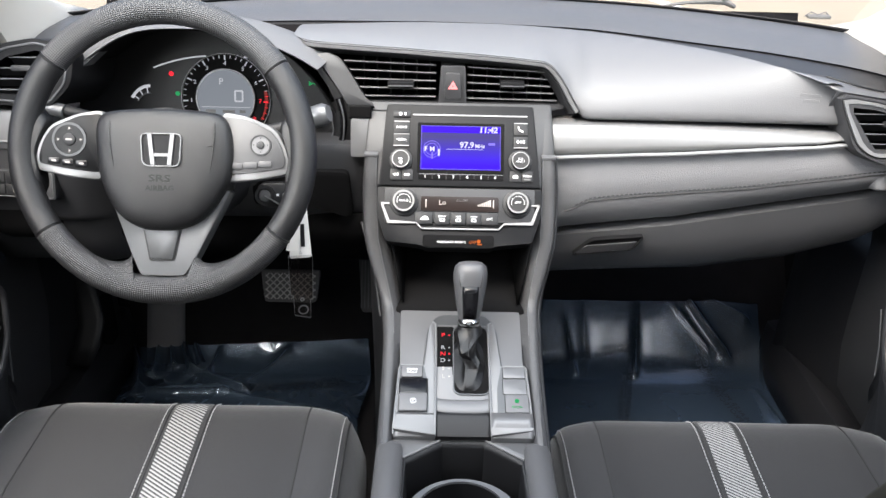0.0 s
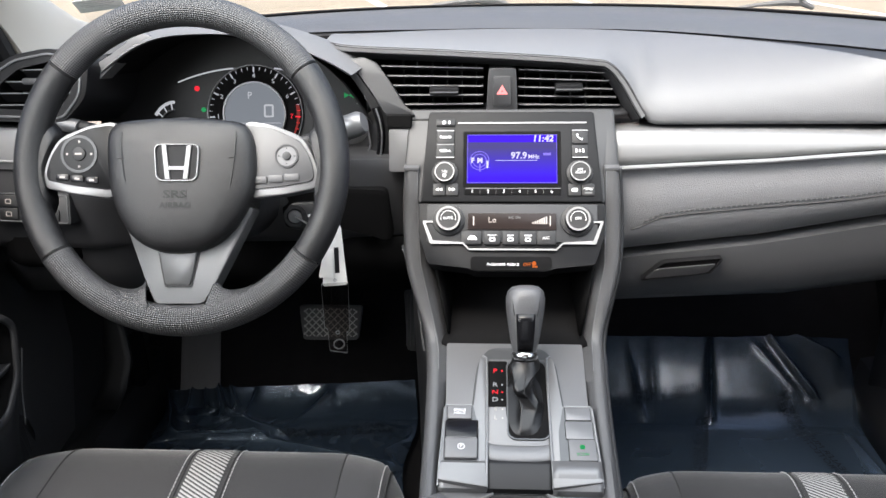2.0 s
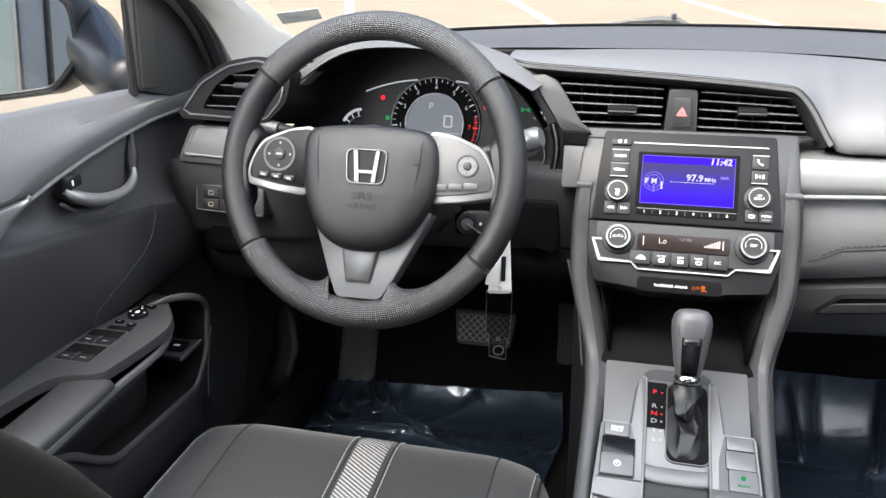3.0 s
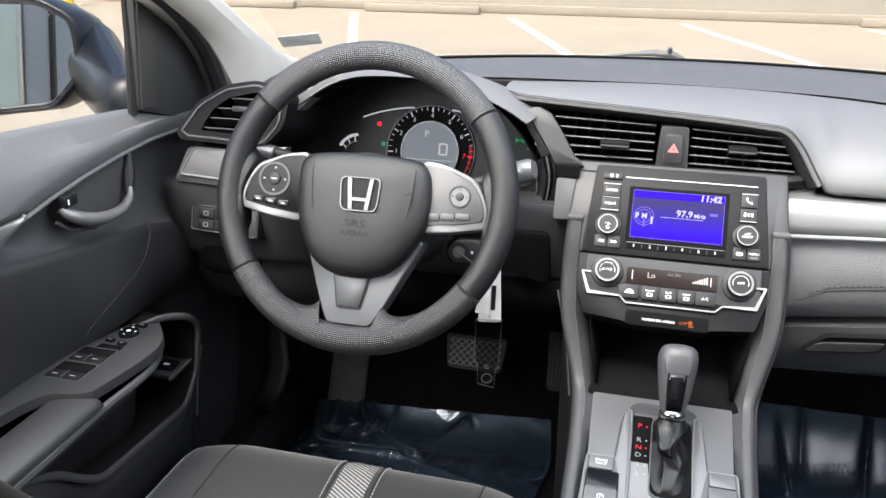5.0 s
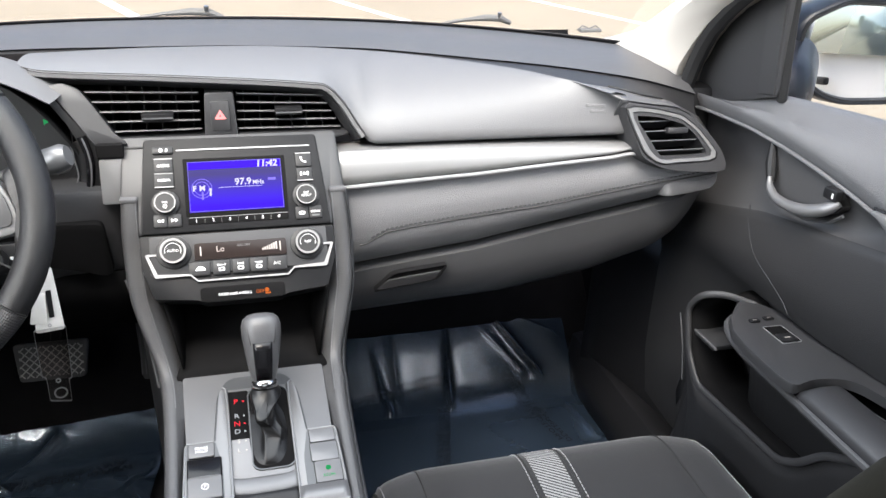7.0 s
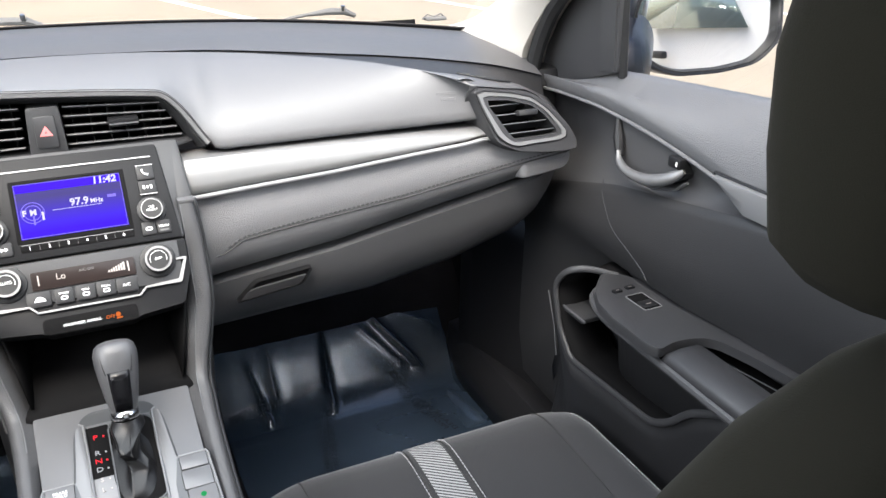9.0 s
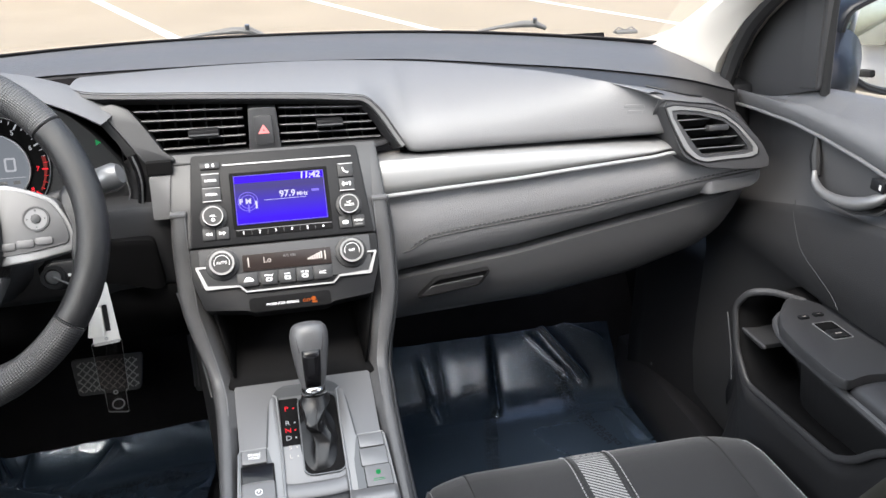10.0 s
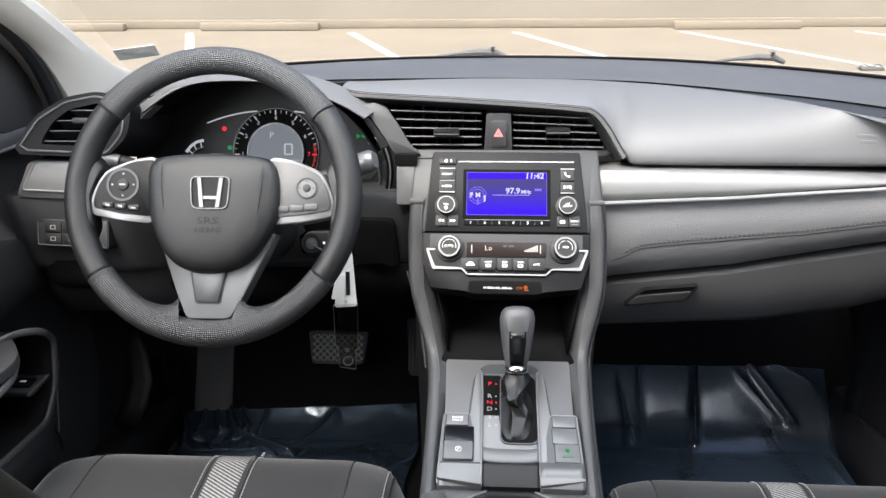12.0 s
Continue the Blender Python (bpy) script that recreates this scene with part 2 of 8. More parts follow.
def ring_plate(outer, inner, z0, z1, m=None, bm=None):
    """A frame between two outlines with the same number of points."""
    b = bmesh.new()
    n = len(outer)
    r = [[b.verts.new((p[0], p[1], z)) for p in o] for o, z in ((outer, z0), (outer, z1), (inner, z1), (inner, z0))]
    for k in range(4):
        for i in range(n):
            b.faces.new((r[k][i], r[k][(i + 1) % n], r[(k + 1) % 4][(i + 1) % n], r[(k + 1) % 4][i]))
    if m is not None:
        bmesh.ops.transform(b, matrix=m, verts=b.verts)
    return merged(bm, b)


def disc(r, n=32, cx=0.0, cy=0.0):
    return [(cx + r * math.cos(2 * math.pi * k / n), cy + r * math.sin(2 * math.pi * k / n)) for k in range(n)]


def scaled(outline, f):
    c = Vector((sum(p[0] for p in outline) / len(outline), sum(p[1] for p in outline) / len(outline)))
    return [(c.x + (p[0] - c.x) * f, c.y + (p[1] - c.y) * f) for p in outline]


def inset(outline, d):
    c = Vector((sum(p[0] for p in outline) / len(outline), sum(p[1] for p in outline) / len(outline)))
    out = []
    for p in outline:
        v = Vector(p) - c
        out.append(tuple(c + v * max(0.05, 1 - d / max(v.length, 1e-6))))
    return out


def lettering(words, size, m, mat, parent, name="lettering", wide=1.0, align="CENTER", depth=0.0002, shear=0.0, bold=0.0):
    """Raised letters in the frame m."""
    cu = bpy.data.curves.new("letters", "FONT")
    cu.body, cu.size, cu.extrude = words, size, depth
    cu.align_x, cu.align_y = align, "CENTER"
    cu.space_line = 0.9
    cu.shear = shear
    cu.resolution_u = 2
    cu.offset = bold
    tmp = bpy.data.objects.new("letters", cu)
    scene.collection.objects.link(tmp)
    bpy.context.view_layer.update()
    me = bpy.data.meshes.new_from_object(tmp.evaluated_get(bpy.context.evaluated_depsgraph_get()))
    bpy.data.objects.remove(tmp)
    bpy.data.curves.remove(cu)
    bm = bmesh.new()
    bm.from_mesh(me)
    bpy.data.meshes.remove(me)
    bmesh.ops.transform(bm, matrix=m @ Matrix.Diagonal((wide, 1, 1, 1)), verts=bm.verts)
    return part(name, bm, mat, parent, smooth=False)


def frame_of(origin, x, y):
    x, y = Vector(x).normalized(), Vector(y).normalized()
    z = x.cross(y).normalized()
    y = z.cross(x)
    return Matrix.Translation(origin) @ Matrix((x, y, z)).transposed().to_4x4()


def at(x, y, z=0.0, turn=0.0):
    return pose(x, y, z, 0, 0, turn)


# frames of the centre stack, the steering wheel and the console plate
STACK = frame_of((0, 0.972, 0.797), (1, 0, 0), (0, 0.676, 1))
WHEEL = frame_of((-0.362, 0.91, 0.888), (1, 0, 0), (0, math.sin(radians(24.5)), math.cos(radians(24.5))))
PLATE = frame_of((0, 0.8, 0.62), (1, 0, 0), (0, 1, 0.3))

# ---- materials ----
HOOD_SKIN = material("instrument_hood_vinyl", (0.10, 0.10, 0.104), 0.62, grain=900, bump=0.25, mottle=0.08, rough_var=0.05)
SOFT = material("soft_touch_vinyl", (0.115, 0.115, 0.119), 0.52, grain=900, bump=0.25, mottle=0.08, rough_var=0.05)
DASH = material("dash_plastic", (0.075, 0.075, 0.078), 0.42, grain=800, bump=0.35, mottle=0.10, rough_var=0.06)
GRAINED = material("grained_vinyl", (0.14, 0.14, 0.145), 0.43, grain=800, bump=0.9, dist=0.0007, mottle=0.10, rough_var=0.05)
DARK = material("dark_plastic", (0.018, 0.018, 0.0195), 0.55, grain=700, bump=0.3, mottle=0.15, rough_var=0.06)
BLACK = material("black_plastic", (0.009, 0.009, 0.010), 0.5, mottle=0.15, rough_var=0.05, spec=0.35)
# VOID: black plastic parts, and shade painted into gaps and hollows
VOID = material("deep_black_plastic_and_shade", (0.007, 0.0068, 0.007), 0.85, mottle=0.1, spec=0.05)
PIANO = material("gloss_black_plastic", (0.006, 0.006, 0.007), 0.2, mottle=0.2, rough_var=0.04, spec=0.25)
STACK_GREY = material("charcoal_panel_plastic", (0.0085, 0.0085, 0.0093), 0.5, grain=1200, bump=0.12, mottle=0.08, rough_var=0.05, spec=0.15)
BUTTON_GREY = material("satin_button_plastic", (0.021, 0.021, 0.0225), 0.5, grain=1200, bump=0.1, mottle=0.06, rough_var=0.05)
BUTTON_MID = material("satin_grey_button_plastic", (0.12, 0.12, 0.123), 0.48, grain=1200, bump=0.1, mottle=0.06, rough_var=0.05)
TRIM_BRIGHT = material("bright_satin_trim", (0.29, 0.29, 0.294), 0.4, metal=0.5, mottle=0.04, rough_var=0.04)
SILVER = material("silver_paint", (0.20, 0.20, 0.201), 0.45, metal=0.4, grain=1500, bump=0.05, mottle=0.04, rough_var=0.05, kind="noise")
CHROME = material("satin_chrome", (0.42, 0.42, 0.425), 0.22, metal=1.0, mottle=0.03, rough_var=0.03)
GUNMETAL = material("gunmetal_paint", (0.14, 0.142, 0.147), 0.4, metal=0.5, mottle=0.06, rough_var=0.05)
KNOB_RING = material("pale_satin_ring", (0.19, 0.19, 0.193), 0.4, metal=0.5, mottle=0.04)
PLATE_GREY = material("satin_grey_plate", (0.14, 0.14, 0.143), 0.45, metal=0.4, grain=1500, bump=0.05, mottle=0.06, rough_var=0.05, kind="noise")
RED_PRINT = material("red_print", (0.62, 0.16, 0.16), 0.5, mottle=0.05)
# pedal rubbers: paler colours make up for the light missing in the footwell
TREAD = material("brightened_tread_rubber", (0.45, 0.44, 0.42), 0.6, mottle=0.2)
PEDAL = material("brightened_pedal_rubber", (0.075, 0.075, 0.075), 0.6, grain=500, bump=0.3, mottle=0.25)
DOOR_LOW = material("dark_door_plastic", (0.024, 0.024, 0.0252), 0.5, grain=800, bump=0.3, mottle=0.1, rough_var=0.05, spec=0.4)
FRAME_SILVER = material("frame_silver_paint", (0.15, 0.15, 0.152), 0.42, metal=0.5, mottle=0.05, rough_var=0.05)
SPOKE_GREY = material("grey_metallic_spoke", (0.075, 0.077, 0.08), 0.42, metal=0.4, mottle=0.05, rough_var=0.05)
KNOB_GREY = material("selector_leather", (0.06, 0.06, 0.063), 0.42, grain=700, bump=0.35, mottle=0.08, rough_var=0.05)
DIM_INK = material("dim_print", (0.30, 0.27, 0.25), 0.5, mottle=0.03)
MID_SILVER = material("mid_silver_paint", (0.17, 0.17, 0.173), 0.4, metal=0.4, mottle=0.04, rough_var=0.04)
LEATHER = material("wheel_urethane", (0.009, 0.009, 0.0097), 0.36, grain=2000, bump=0.8, dist=0.0004, spec=0.42, mottle=0.1, rough_var=0.05)
KNURL = uv_pattern("knurled_urethane", (0.006, 0.006, 0.0065), (0.048, 0.048, 0.050), 1350, 1350, rough=0.34, bump=1.0)
FABRIC = material("charcoal_seat_fabric", (0.014, 0.014, 0.0152), 0.85, grain=1600, bump=0.4, mottle=0.10, kind="noise", sheen=0.25)
HEAD_CLOTH = material("dark_head_cloth", (0.014, 0.0135, 0.010), 0.95, grain=1500, bump=0.4, mottle=0.12, kind="noise", spec=0.2)
RIM_GREY = material("pocket_rim_plastic", (0.032, 0.032, 0.034), 0.5, grain=900, bump=0.2, mottle=0.08, rough_var=0.05)
FACE_SILVER = material("switch_face_silver", (0.06, 0.06, 0.062), 0.5, metal=0.3, mottle=0.04, rough_var=0.04)
BOLSTER = material("black_seat_fabric", (0.018, 0.018, 0.0195), 0.85, grain=1500, bump=0.4, mottle=0.12, kind="noise", sheen=0.3)
TWILL = uv_pattern("woven_stripe_fabric", (0.04, 0.04, 0.042), (0.30, 0.30, 0.30), 720, 1100, rough=0.75, bump=0.6, mode="twill")
THREAD = material("pale_thread", (0.36, 0.36, 0.36), 0.7, mottle=0.1)
RAIL_VINYL = material("grained_rail_vinyl", (0.055, 0.055, 0.0572), 0.42, grain=900, bump=0.8, dist=0.0006, mottle=0.10, rough_var=0.05)
DOOR_BOWL = material("smooth_door_plastic", (0.055, 0.055, 0.0575), 0.42, grain=900, bump=0.25, mottle=0.08, rough_var=0.05)
TAUPE = material("taupe_trim_plastic", (0.06, 0.057, 0.053), 0.5, grain=900, bump=0.2, mottle=0.06, rough_var=0.04)
LETTER_BLACK = material("debossed_black", (0.007, 0.007, 0.0075), 0.6, spec=0.3, mottle=0.05)
SWITCH_BLACK = material("gloss_switch_plastic", (0.004, 0.004, 0.0044), 0.35, mottle=0.1, rough_var=0.05, spec=0.14)
CEILING_CLOTH = material("grey_headliner_cloth", (0.40, 0.385, 0.36), 0.9, grain=1300, bump=0.3, mottle=0.04, kind="noise")
DARK_THREAD = material("dark_thread", (0.02, 0.02, 0.02), 0.7, mottle=0.1)
CARPET = material("black_carpet", (0.011, 0.0105, 0.011), 1.0, spec=0.1, grain=900, bump=0.9, mottle=0.35, mottle_scale=30, kind="noise", dist=0.002)
RUBBER = material("black_rubber", (0.014, 0.014, 0.0145), 0.6, grain=500, bump=0.2, mottle=0.2)
LINER = material("pale_grey_trim_cloth", (0.56, 0.53, 0.48), 0.8, grain=1300, bump=0.3, mottle=0.04, kind="noise")
STEEL = material("brushed_steel", (0.5, 0.5, 0.5), 0.3, metal=1.0, mottle=0.1, rough_var=0.08)
PAPER = material("white_card", (0.72, 0.71, 0.68), 0.6, mottle=0.05)
BOOT = material("soft_black_leather", (0.006, 0.006, 0.0064), 0.33, grain=700, bump=0.2, spec=0.32, mottle=0.15, rough_var=0.06)
BODY = material("dark_blue_car_paint", (0.008, 0.010, 0.015), 0.35, metal=0.0, mottle=0.1, coat=0.05, spec=0.3)
WHITE_INK = material("white_print", (0.75, 0.75, 0.75), 0.5, mottle=0.03)
GREY_INK = material("grey_print", (0.09, 0.09, 0.09), 0.5, mottle=0.03)
BLACK_INK = material("black_print", (0.008, 0.010, 0.014), 0.6, mottle=0.03, spec=0.2)
LIT_RED = glowing("red_lamp", (1.0, 0.03, 0.05), 1.2)
DIM_RED = glowing("dim_red_scale", (0.55, 0.08, 0.07), 0.35)
LIT_GREEN = glowing("green_lamp", (0.05, 0.8, 0.25), 0.35)
LIT_AMBER = glowing("amber_lamp", (1.0, 0.22, 0.03), 0.6)
LIT_WHITE = glowing("white_lamp", (0.9, 0.92, 1.0), 0.55)
LCD_BLUE = graded_display("blue_display", (0.045, 0.0, 0.92), (0.075, 0.065, 0.16), 0.843, 0.874)
LCD_BLUE_DEEP = glowing("deep_blue_display", (0.05, 0.0, 0.85), 1.0)
LCD_MARK = glowing("pale_blue_display_marks", (0.75, 0.72, 1.0), 1.0)
LCD_RING = glowing("violet_display_marks", (0.28, 0.22, 1.0), 0.9)
LCD_GREY = glowing("grey_display", (0.33, 0.36, 0.41), 0.6)
LCD_BROWN = material("smoked_display", (0.014, 0.009, 0.008), 0.35, mottle=0.1, spec=0.2)
CONCRETE = material("sunlit_concrete", (0.32, 0.275, 0.215), 0.9, grain=60, bump=0.3, mottle=0.16, mottle_scale=0.9, kind="noise", dist=0.004)
WALL = material("painted_block_wall", (0.43, 0.39, 0.325), 0.9, grain=40, bump=0.3, mottle=0.08, mottle_scale=0.7, kind="noise", dist=0.004)
LINE_PAINT = material("worn_white_line_paint", (0.78, 0.76, 0.72), 0.8, mottle=0.12, mottle_scale=6)
MIRROR = material("mirror_glass", (0.9, 0.9, 0.9), 0.01, metal=1.0)


def thin_glass(name, tint, gloss, alpha=0.0, rough=0.0):
    """A thin clear sheet: it lets light through, tinted, and has a weak gloss."""
    m = bpy.data.materials.new(name)
    m.use_nodes = True
    t = m.node_tree
    t.nodes.remove(t.nodes["Principled BSDF"])
    out = t.nodes["Material Output"]
    tr, gl, mix = t.nodes.new("ShaderNodeBsdfTransparent"), t.nodes.new("ShaderNodeBsdfGlossy"), t.nodes.new("ShaderNodeMixShader")
    tr.inputs[0].default_value = (*tint, 1)
    gl.inputs["Roughness"].default_value = rough
    fr = t.nodes.new("ShaderNodeFresnel")
    fr.inputs[0].default_value = 1.45
    mu = t.nodes.new("ShaderNodeMath")
    mu.operation = "MULTIPLY"
    mu.inputs[1].default_value = gloss
    link(t, fr.outputs[0], mu.inputs[0])
    link(t, mu.outputs[0], mix.inputs[0])
    link(t, tr.outputs[0], mix.inputs[1])
    link(t, gl.outputs[0], mix.inputs[2])
    link(t, mix.outputs[0], out.inputs[0])
    return m


GLASS = thin_glass("clear_glass", (0.90, 0.93, 0.92), 0.12)


def film_material():
    """Bluish clear plastic sheet with a wet-looking gloss, tinted for the sky's sheen."""
    m = material("plastic_film_with_sky_sheen", (0.018, 0.028, 0.042), 0.30, mottle=0.25, mottle_scale=5, rough_var=0.03)
    t = m.node_tree
    b = t.nodes["Principled BSDF"]
    b.inputs["Alpha"].default_value = 0.85
    b.inputs["Specular IOR Level"].default_value = 0.45
    b.inputs["Coat Weight"].default_value, b.inputs["Coat Roughness"].default_value = 0.8, 0.11
    # blue of the reflected sky, put into the specular colour
    b.inputs["Specular Tint"].default_value = (0.6, 0.78, 1.0, 1)
    n = t.nodes.new("ShaderNodeTexNoise")
    n.inputs["Scale"].default_value, n.inputs["Detail"].default_value = 14, 3
    co = t.nodes.new("ShaderNodeTexCoord")
    link(t, co.outputs["Object"], n.inputs["Vector"])
    bp = t.nodes.new("ShaderNodeBump")
    bp.inputs["Strength"].default_value, bp.inputs["Distance"].default_value = 0.06, 0.005
    link(t, n.outputs["Fac"], bp.inputs["Height"])
    link(t, bp.outputs["Normal"], b.inputs["Normal"])
    return m


FILM = film_material()

# ---- outside: parking lot ----
def sheet(name, x0, x1, y0, y1, z, mat, nx=2, ny=2, parent=None):
    rows = [[(x0 + (x1 - x0) * i / (nx - 1), y0 + (y1 - y0) * j / (ny - 1), z) for i in range(nx)] for j in range(ny)]
    return part(name, grid(rows), mat, parent)


ground = tagged(sheet("ground", -300, 300, -300, 300, 0.0, CONCRETE, 12, 12), "pale beige concrete car park ground", "ground", kind="structure")
lot_wall = tagged(part("wall_lot", box((0, 11.95, 1.6), (90, 0.3, 3.2), 0.02), WALL), "long beige painted wall at the edge of the car park", "wall", kind="structure")
part("footing", box((0, 11.74, 0.06), (90, 0.14, 0.12), 0.02), CONCRETE, lot_wall, "low concrete footing strip")
for x_line in (-8.7, -6.45, -4.2, -1.95, 0.28, 2.5, 4.75, 7.0, 9.25):
    far, near = Vector((x_line, 11.1, 0.004)), Vector((x_line + 1.9, 5.9, 0.004))
    d = (near - far).normalized()
    side = Vector((d.y, -d.x, 0)) * 0.055
    rows = [[p - side, p + side] for p in (far.lerp(near, k / 8) for k in range(9))]
    part("parking_line", grid(rows), LINE_PAINT, ground, "worn white painted line")
for x_stop in (-6.1, -3.3, 3.3):
    part("wheel_stop", box((x_stop, 11.45, 0.055), (1.7, 0.15, 0.11), 0.03), CONCRETE, ground, "low concrete wheel stop")

YELLOW = material("yellow_bollard_paint", (0.85, 0.62, 0.02), 0.5, mottle=0.12, mottle_scale=6)


def bollard(x, y):
    t = thing("bollard", (x, y, 0.0), "bright yellow painted bollard before the beige wall", "bollard", "yellow bollards")
    prof = ((0.0, 0.098), (0.02, 0.1), (1.0, 0.1), (1.05, 0.09), (1.08, 0.06), (1.09, 0.01))
    part("post", grid([[(x + r * math.cos(a), y + r * math.sin(a), z) for a in np.linspace(0, 2 * math.pi, 25)[:-1]] for z, r in prof], loop_u=True, caps=True), YELLOW, t)
    part("collar", tube([(x, y, 0.0), (x, y, 0.03)], [0.15, 0.13], 24), CONCRETE, t, "worn concrete collar")


bollard(-9.85, 10.75)
bollard(-8.65, 10.75)


# ---- car shell ----
def floor_z(y):
    return 0.235 + max(0.0, y - 1.345) * 1.25


rows = [[(x, y, floor_z(y)) for x in np.linspace(-0.76, 0.76, 20)] for y in (-1.7, -0.5, 0.3, 0.8, 1.1, 1.3, 1.345, 1.45, 1.6, 1.7)]
rows.append([(x, 1.8, 0.9) for x in np.linspace(-0.76, 0.76, 20)])
tagged(part("floor", grid(rows), CARPET, thick=0.01), "black carpeted car floor rising to the firewall", "floor", kind="structure")

rows = []
for y in np.linspace(0.56, -1.25, 12):
    rows.append([(x, y, 1.335 - 0.05 * (x / 0.56) ** 4 - 0.05 * max(0, (y - 0.2) / 0.36) ** 2) for x in np.linspace(-0.57, 0.57, 13)])
tagged(part("ceiling", grid(rows), CEILING_CLOTH, thick=0.02), "grey cloth headliner", "ceiling", kind="structure")
tagged(part("wall_rear", box((0, -1.72, 0.6), (1.56, 0.04, 0.76), 0.01), DARK), "dark trimmed rear bulkhead", "wall", kind="structure")
for s, n in ((-1, "wall_left"), (1, "wall_right")):
    w = tagged(part(n, box((s * 0.775, -0.62, 0.58), (0.03, 2.2, 0.74), 0.01), DARK), "dark rear side trim of the car", "wall", kind="structure")
    part("pillar", box((s * 0.7, -0.02, 1.13), (0.05, 0.12, 0.4), 0.02), LINER, w)
    part("roof_rail", tube([(s * 0.58, 0.58, 1.29), (s * 0.585, 0.1, 1.325), (s * 0.585, -1.2, 1.30)], 0.028, 8), LINER, w)
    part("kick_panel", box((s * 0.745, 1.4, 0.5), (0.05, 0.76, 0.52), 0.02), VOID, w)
    rows = [[(s * (0.715 - 0.05 * f * f), 1.02 + 0.34 * f, z) for z in (0.30, 0.34, 0.42, 0.52, 0.60, 0.66)] for f in np.linspace(0, 1, 10)]
    part("kick_trim", grid(rows), BLACK, w, "dark moulded footwell side trim", angle=60, thick=0.004)
    rows = [[(s * (0.735 - 0.05 * f), y, 0.24 + 0.13 * f) for f in (0, 0.25, 0.5, 0.75, 1.0)] for y in np.linspace(0.2, 1.5, 14)]
    sill = [[(s * 0.65, y, 0.24), (s * 0.655, y, 0.30), (s * 0.675, y, 0.335), (s * 0.72, y, 0.34)] for y in np.linspace(0.2, 1.5, 14)]
    part("sill_cover", grid(sill), BLACK, w, thick=0.004)

# windscreen with its black edge
def ws(x, f):
    """A point of the windscreen: f = 0 at its foot, 1 at the roof."""
    foot = Vector((x, 1.47 - 0.16 * (abs(x) / 0.66) ** 2.4, 0.979 - 0.018 * (abs(x) / 0.66) ** 2))
    top = Vector((x * 0.86, 0.60 - 0.04 * (abs(x) / 0.66) ** 2, 1.315))
    return foot.lerp(top, f) + Vector((0, 0.03, 0.02)) * math.sin(math.pi * f)


xs = np.linspace(-0.68, 0.68, 31)
windscreen = tagged(part("windshield", grid([[ws(x, f) for x in xs] for f in np.linspace(0.02, 1, 12)]), GLASS), "clear car windscreen with a black lower edge", "windscreen", kind="structure")
windscreen.visible_shadow = False
part("black_edge", grid([[ws(x, f) + Vector((0, -0.003, -0.004)) for x in xs] for f in (-0.03, 0.0, 0.022)]), BLACK, windscreen, thick=0.002)

# A-pillars
for s in (-1, 1):
    front = spline([(s * 0.63, 1.40, 0.952), (s * 0.645, 1.30, 0.985), (s * 0.642, 1.20, 1.036), (s * 0.625, 1.02, 1.125), (s * 0.58, 0.6, 1.29)], 16)
    rear = spline([(s * 0.660, 1.178, 0.915), (s * 0.658, 1.172, 0.945), (s * 0.658, 1.135, 1.0), (s * 0.648, 1.06, 1.06), (s * 0.60, 0.6, 1.275)], 16)
    rows = []
    for a, b in zip(front, rear):
        mid = (a + b) / 2 + Vector((-s * 0.018, -0.006, 0.004))
        out = a + Vector((s * 0.04, 0.03, 0.0))
        rows.append([out, a, a.lerp(mid, 0.35) + Vector((-s * 0.004, 0, 0)), mid, mid.lerp(b, 0.6) + Vector((-s * 0.006, 0, 0)), b, b + Vector((s * 0.05, 0.01, 0))])
    p = tagged(part("trim_pillar", grid(rows), LINER, thick=0.004), "pale grey windscreen pillar trim", "pillar", kind="structure")
    seal = spline([(s * 0.676, 1.172, 0.88), (s * 0.676, 1.158, 0.945), (s * 0.674, 1.138, 0.985), (s * 0.666, 1.095, 1.035), (s * 0.65, 1.0, 1.095), (s * 0.61, 0.6, 1.272)], 24)
    part("corner_filler", box((s * 0.697, 1.2, 0.885), (0.05, 0.10, 0.09), 0.012), DARK, p, "dark filler at the dash corner")
    part("door_seal", tube(seal, 0.012, 8), RUBBER, p, "black rubber door seal")

# ---- dashboard ----
dash = thing("dashboard", (0, 1.3, 0.7), "charcoal car dashboard with soft pad and silver band", "dashboard")


def edge_far(x):
    a = abs(x) / 0.66
    return Vector((x, 1.45 - 0.16 * a ** 2.4, 0.981 - 0.02 * a ** 2))


def tab(x, pts):
    return float(np.interp(x, [p[0] for p in pts], [p[1] for p in pts]))


# far band under the windscreen; its near edge overhangs the pad in a dark step that widens towards the door
BAND_EDGE = spline([(-0.70, 1.16, 0.935), (-0.5, 1.23, 0.968), (-0.3, 1.262, 0.977), (-0.1, 1.276, 0.978), (0.02, 1.277, 0.978), (0.19, 1.256, 0.977), (0.275, 1.222, 0.976), (0.353, 1.193, 0.973), (0.433, 1.174, 0.968), (0.515, 1.157, 0.960), (0.599, 1.141, 0.948), (0.672, 1.128, 0.930)], 90)
STEP_FOOT = spline([(-0.70, 1.158, 0.930), (-0.5, 1.226, 0.963), (-0.3, 1.255, 0.971), (-0.1, 1.270, 0.972), (0.02, 1.273, 0.972), (0.19, 1.238, 0.970), (0.275, 1.196, 0.968), (0.353, 1.135, 0.966), (0.433, 1.070, 0.964), (0.515, 1.058, 0.951), (0.599, 1.084, 0.928), (0.672, 1.11, 0.895)], 90)
rows = []
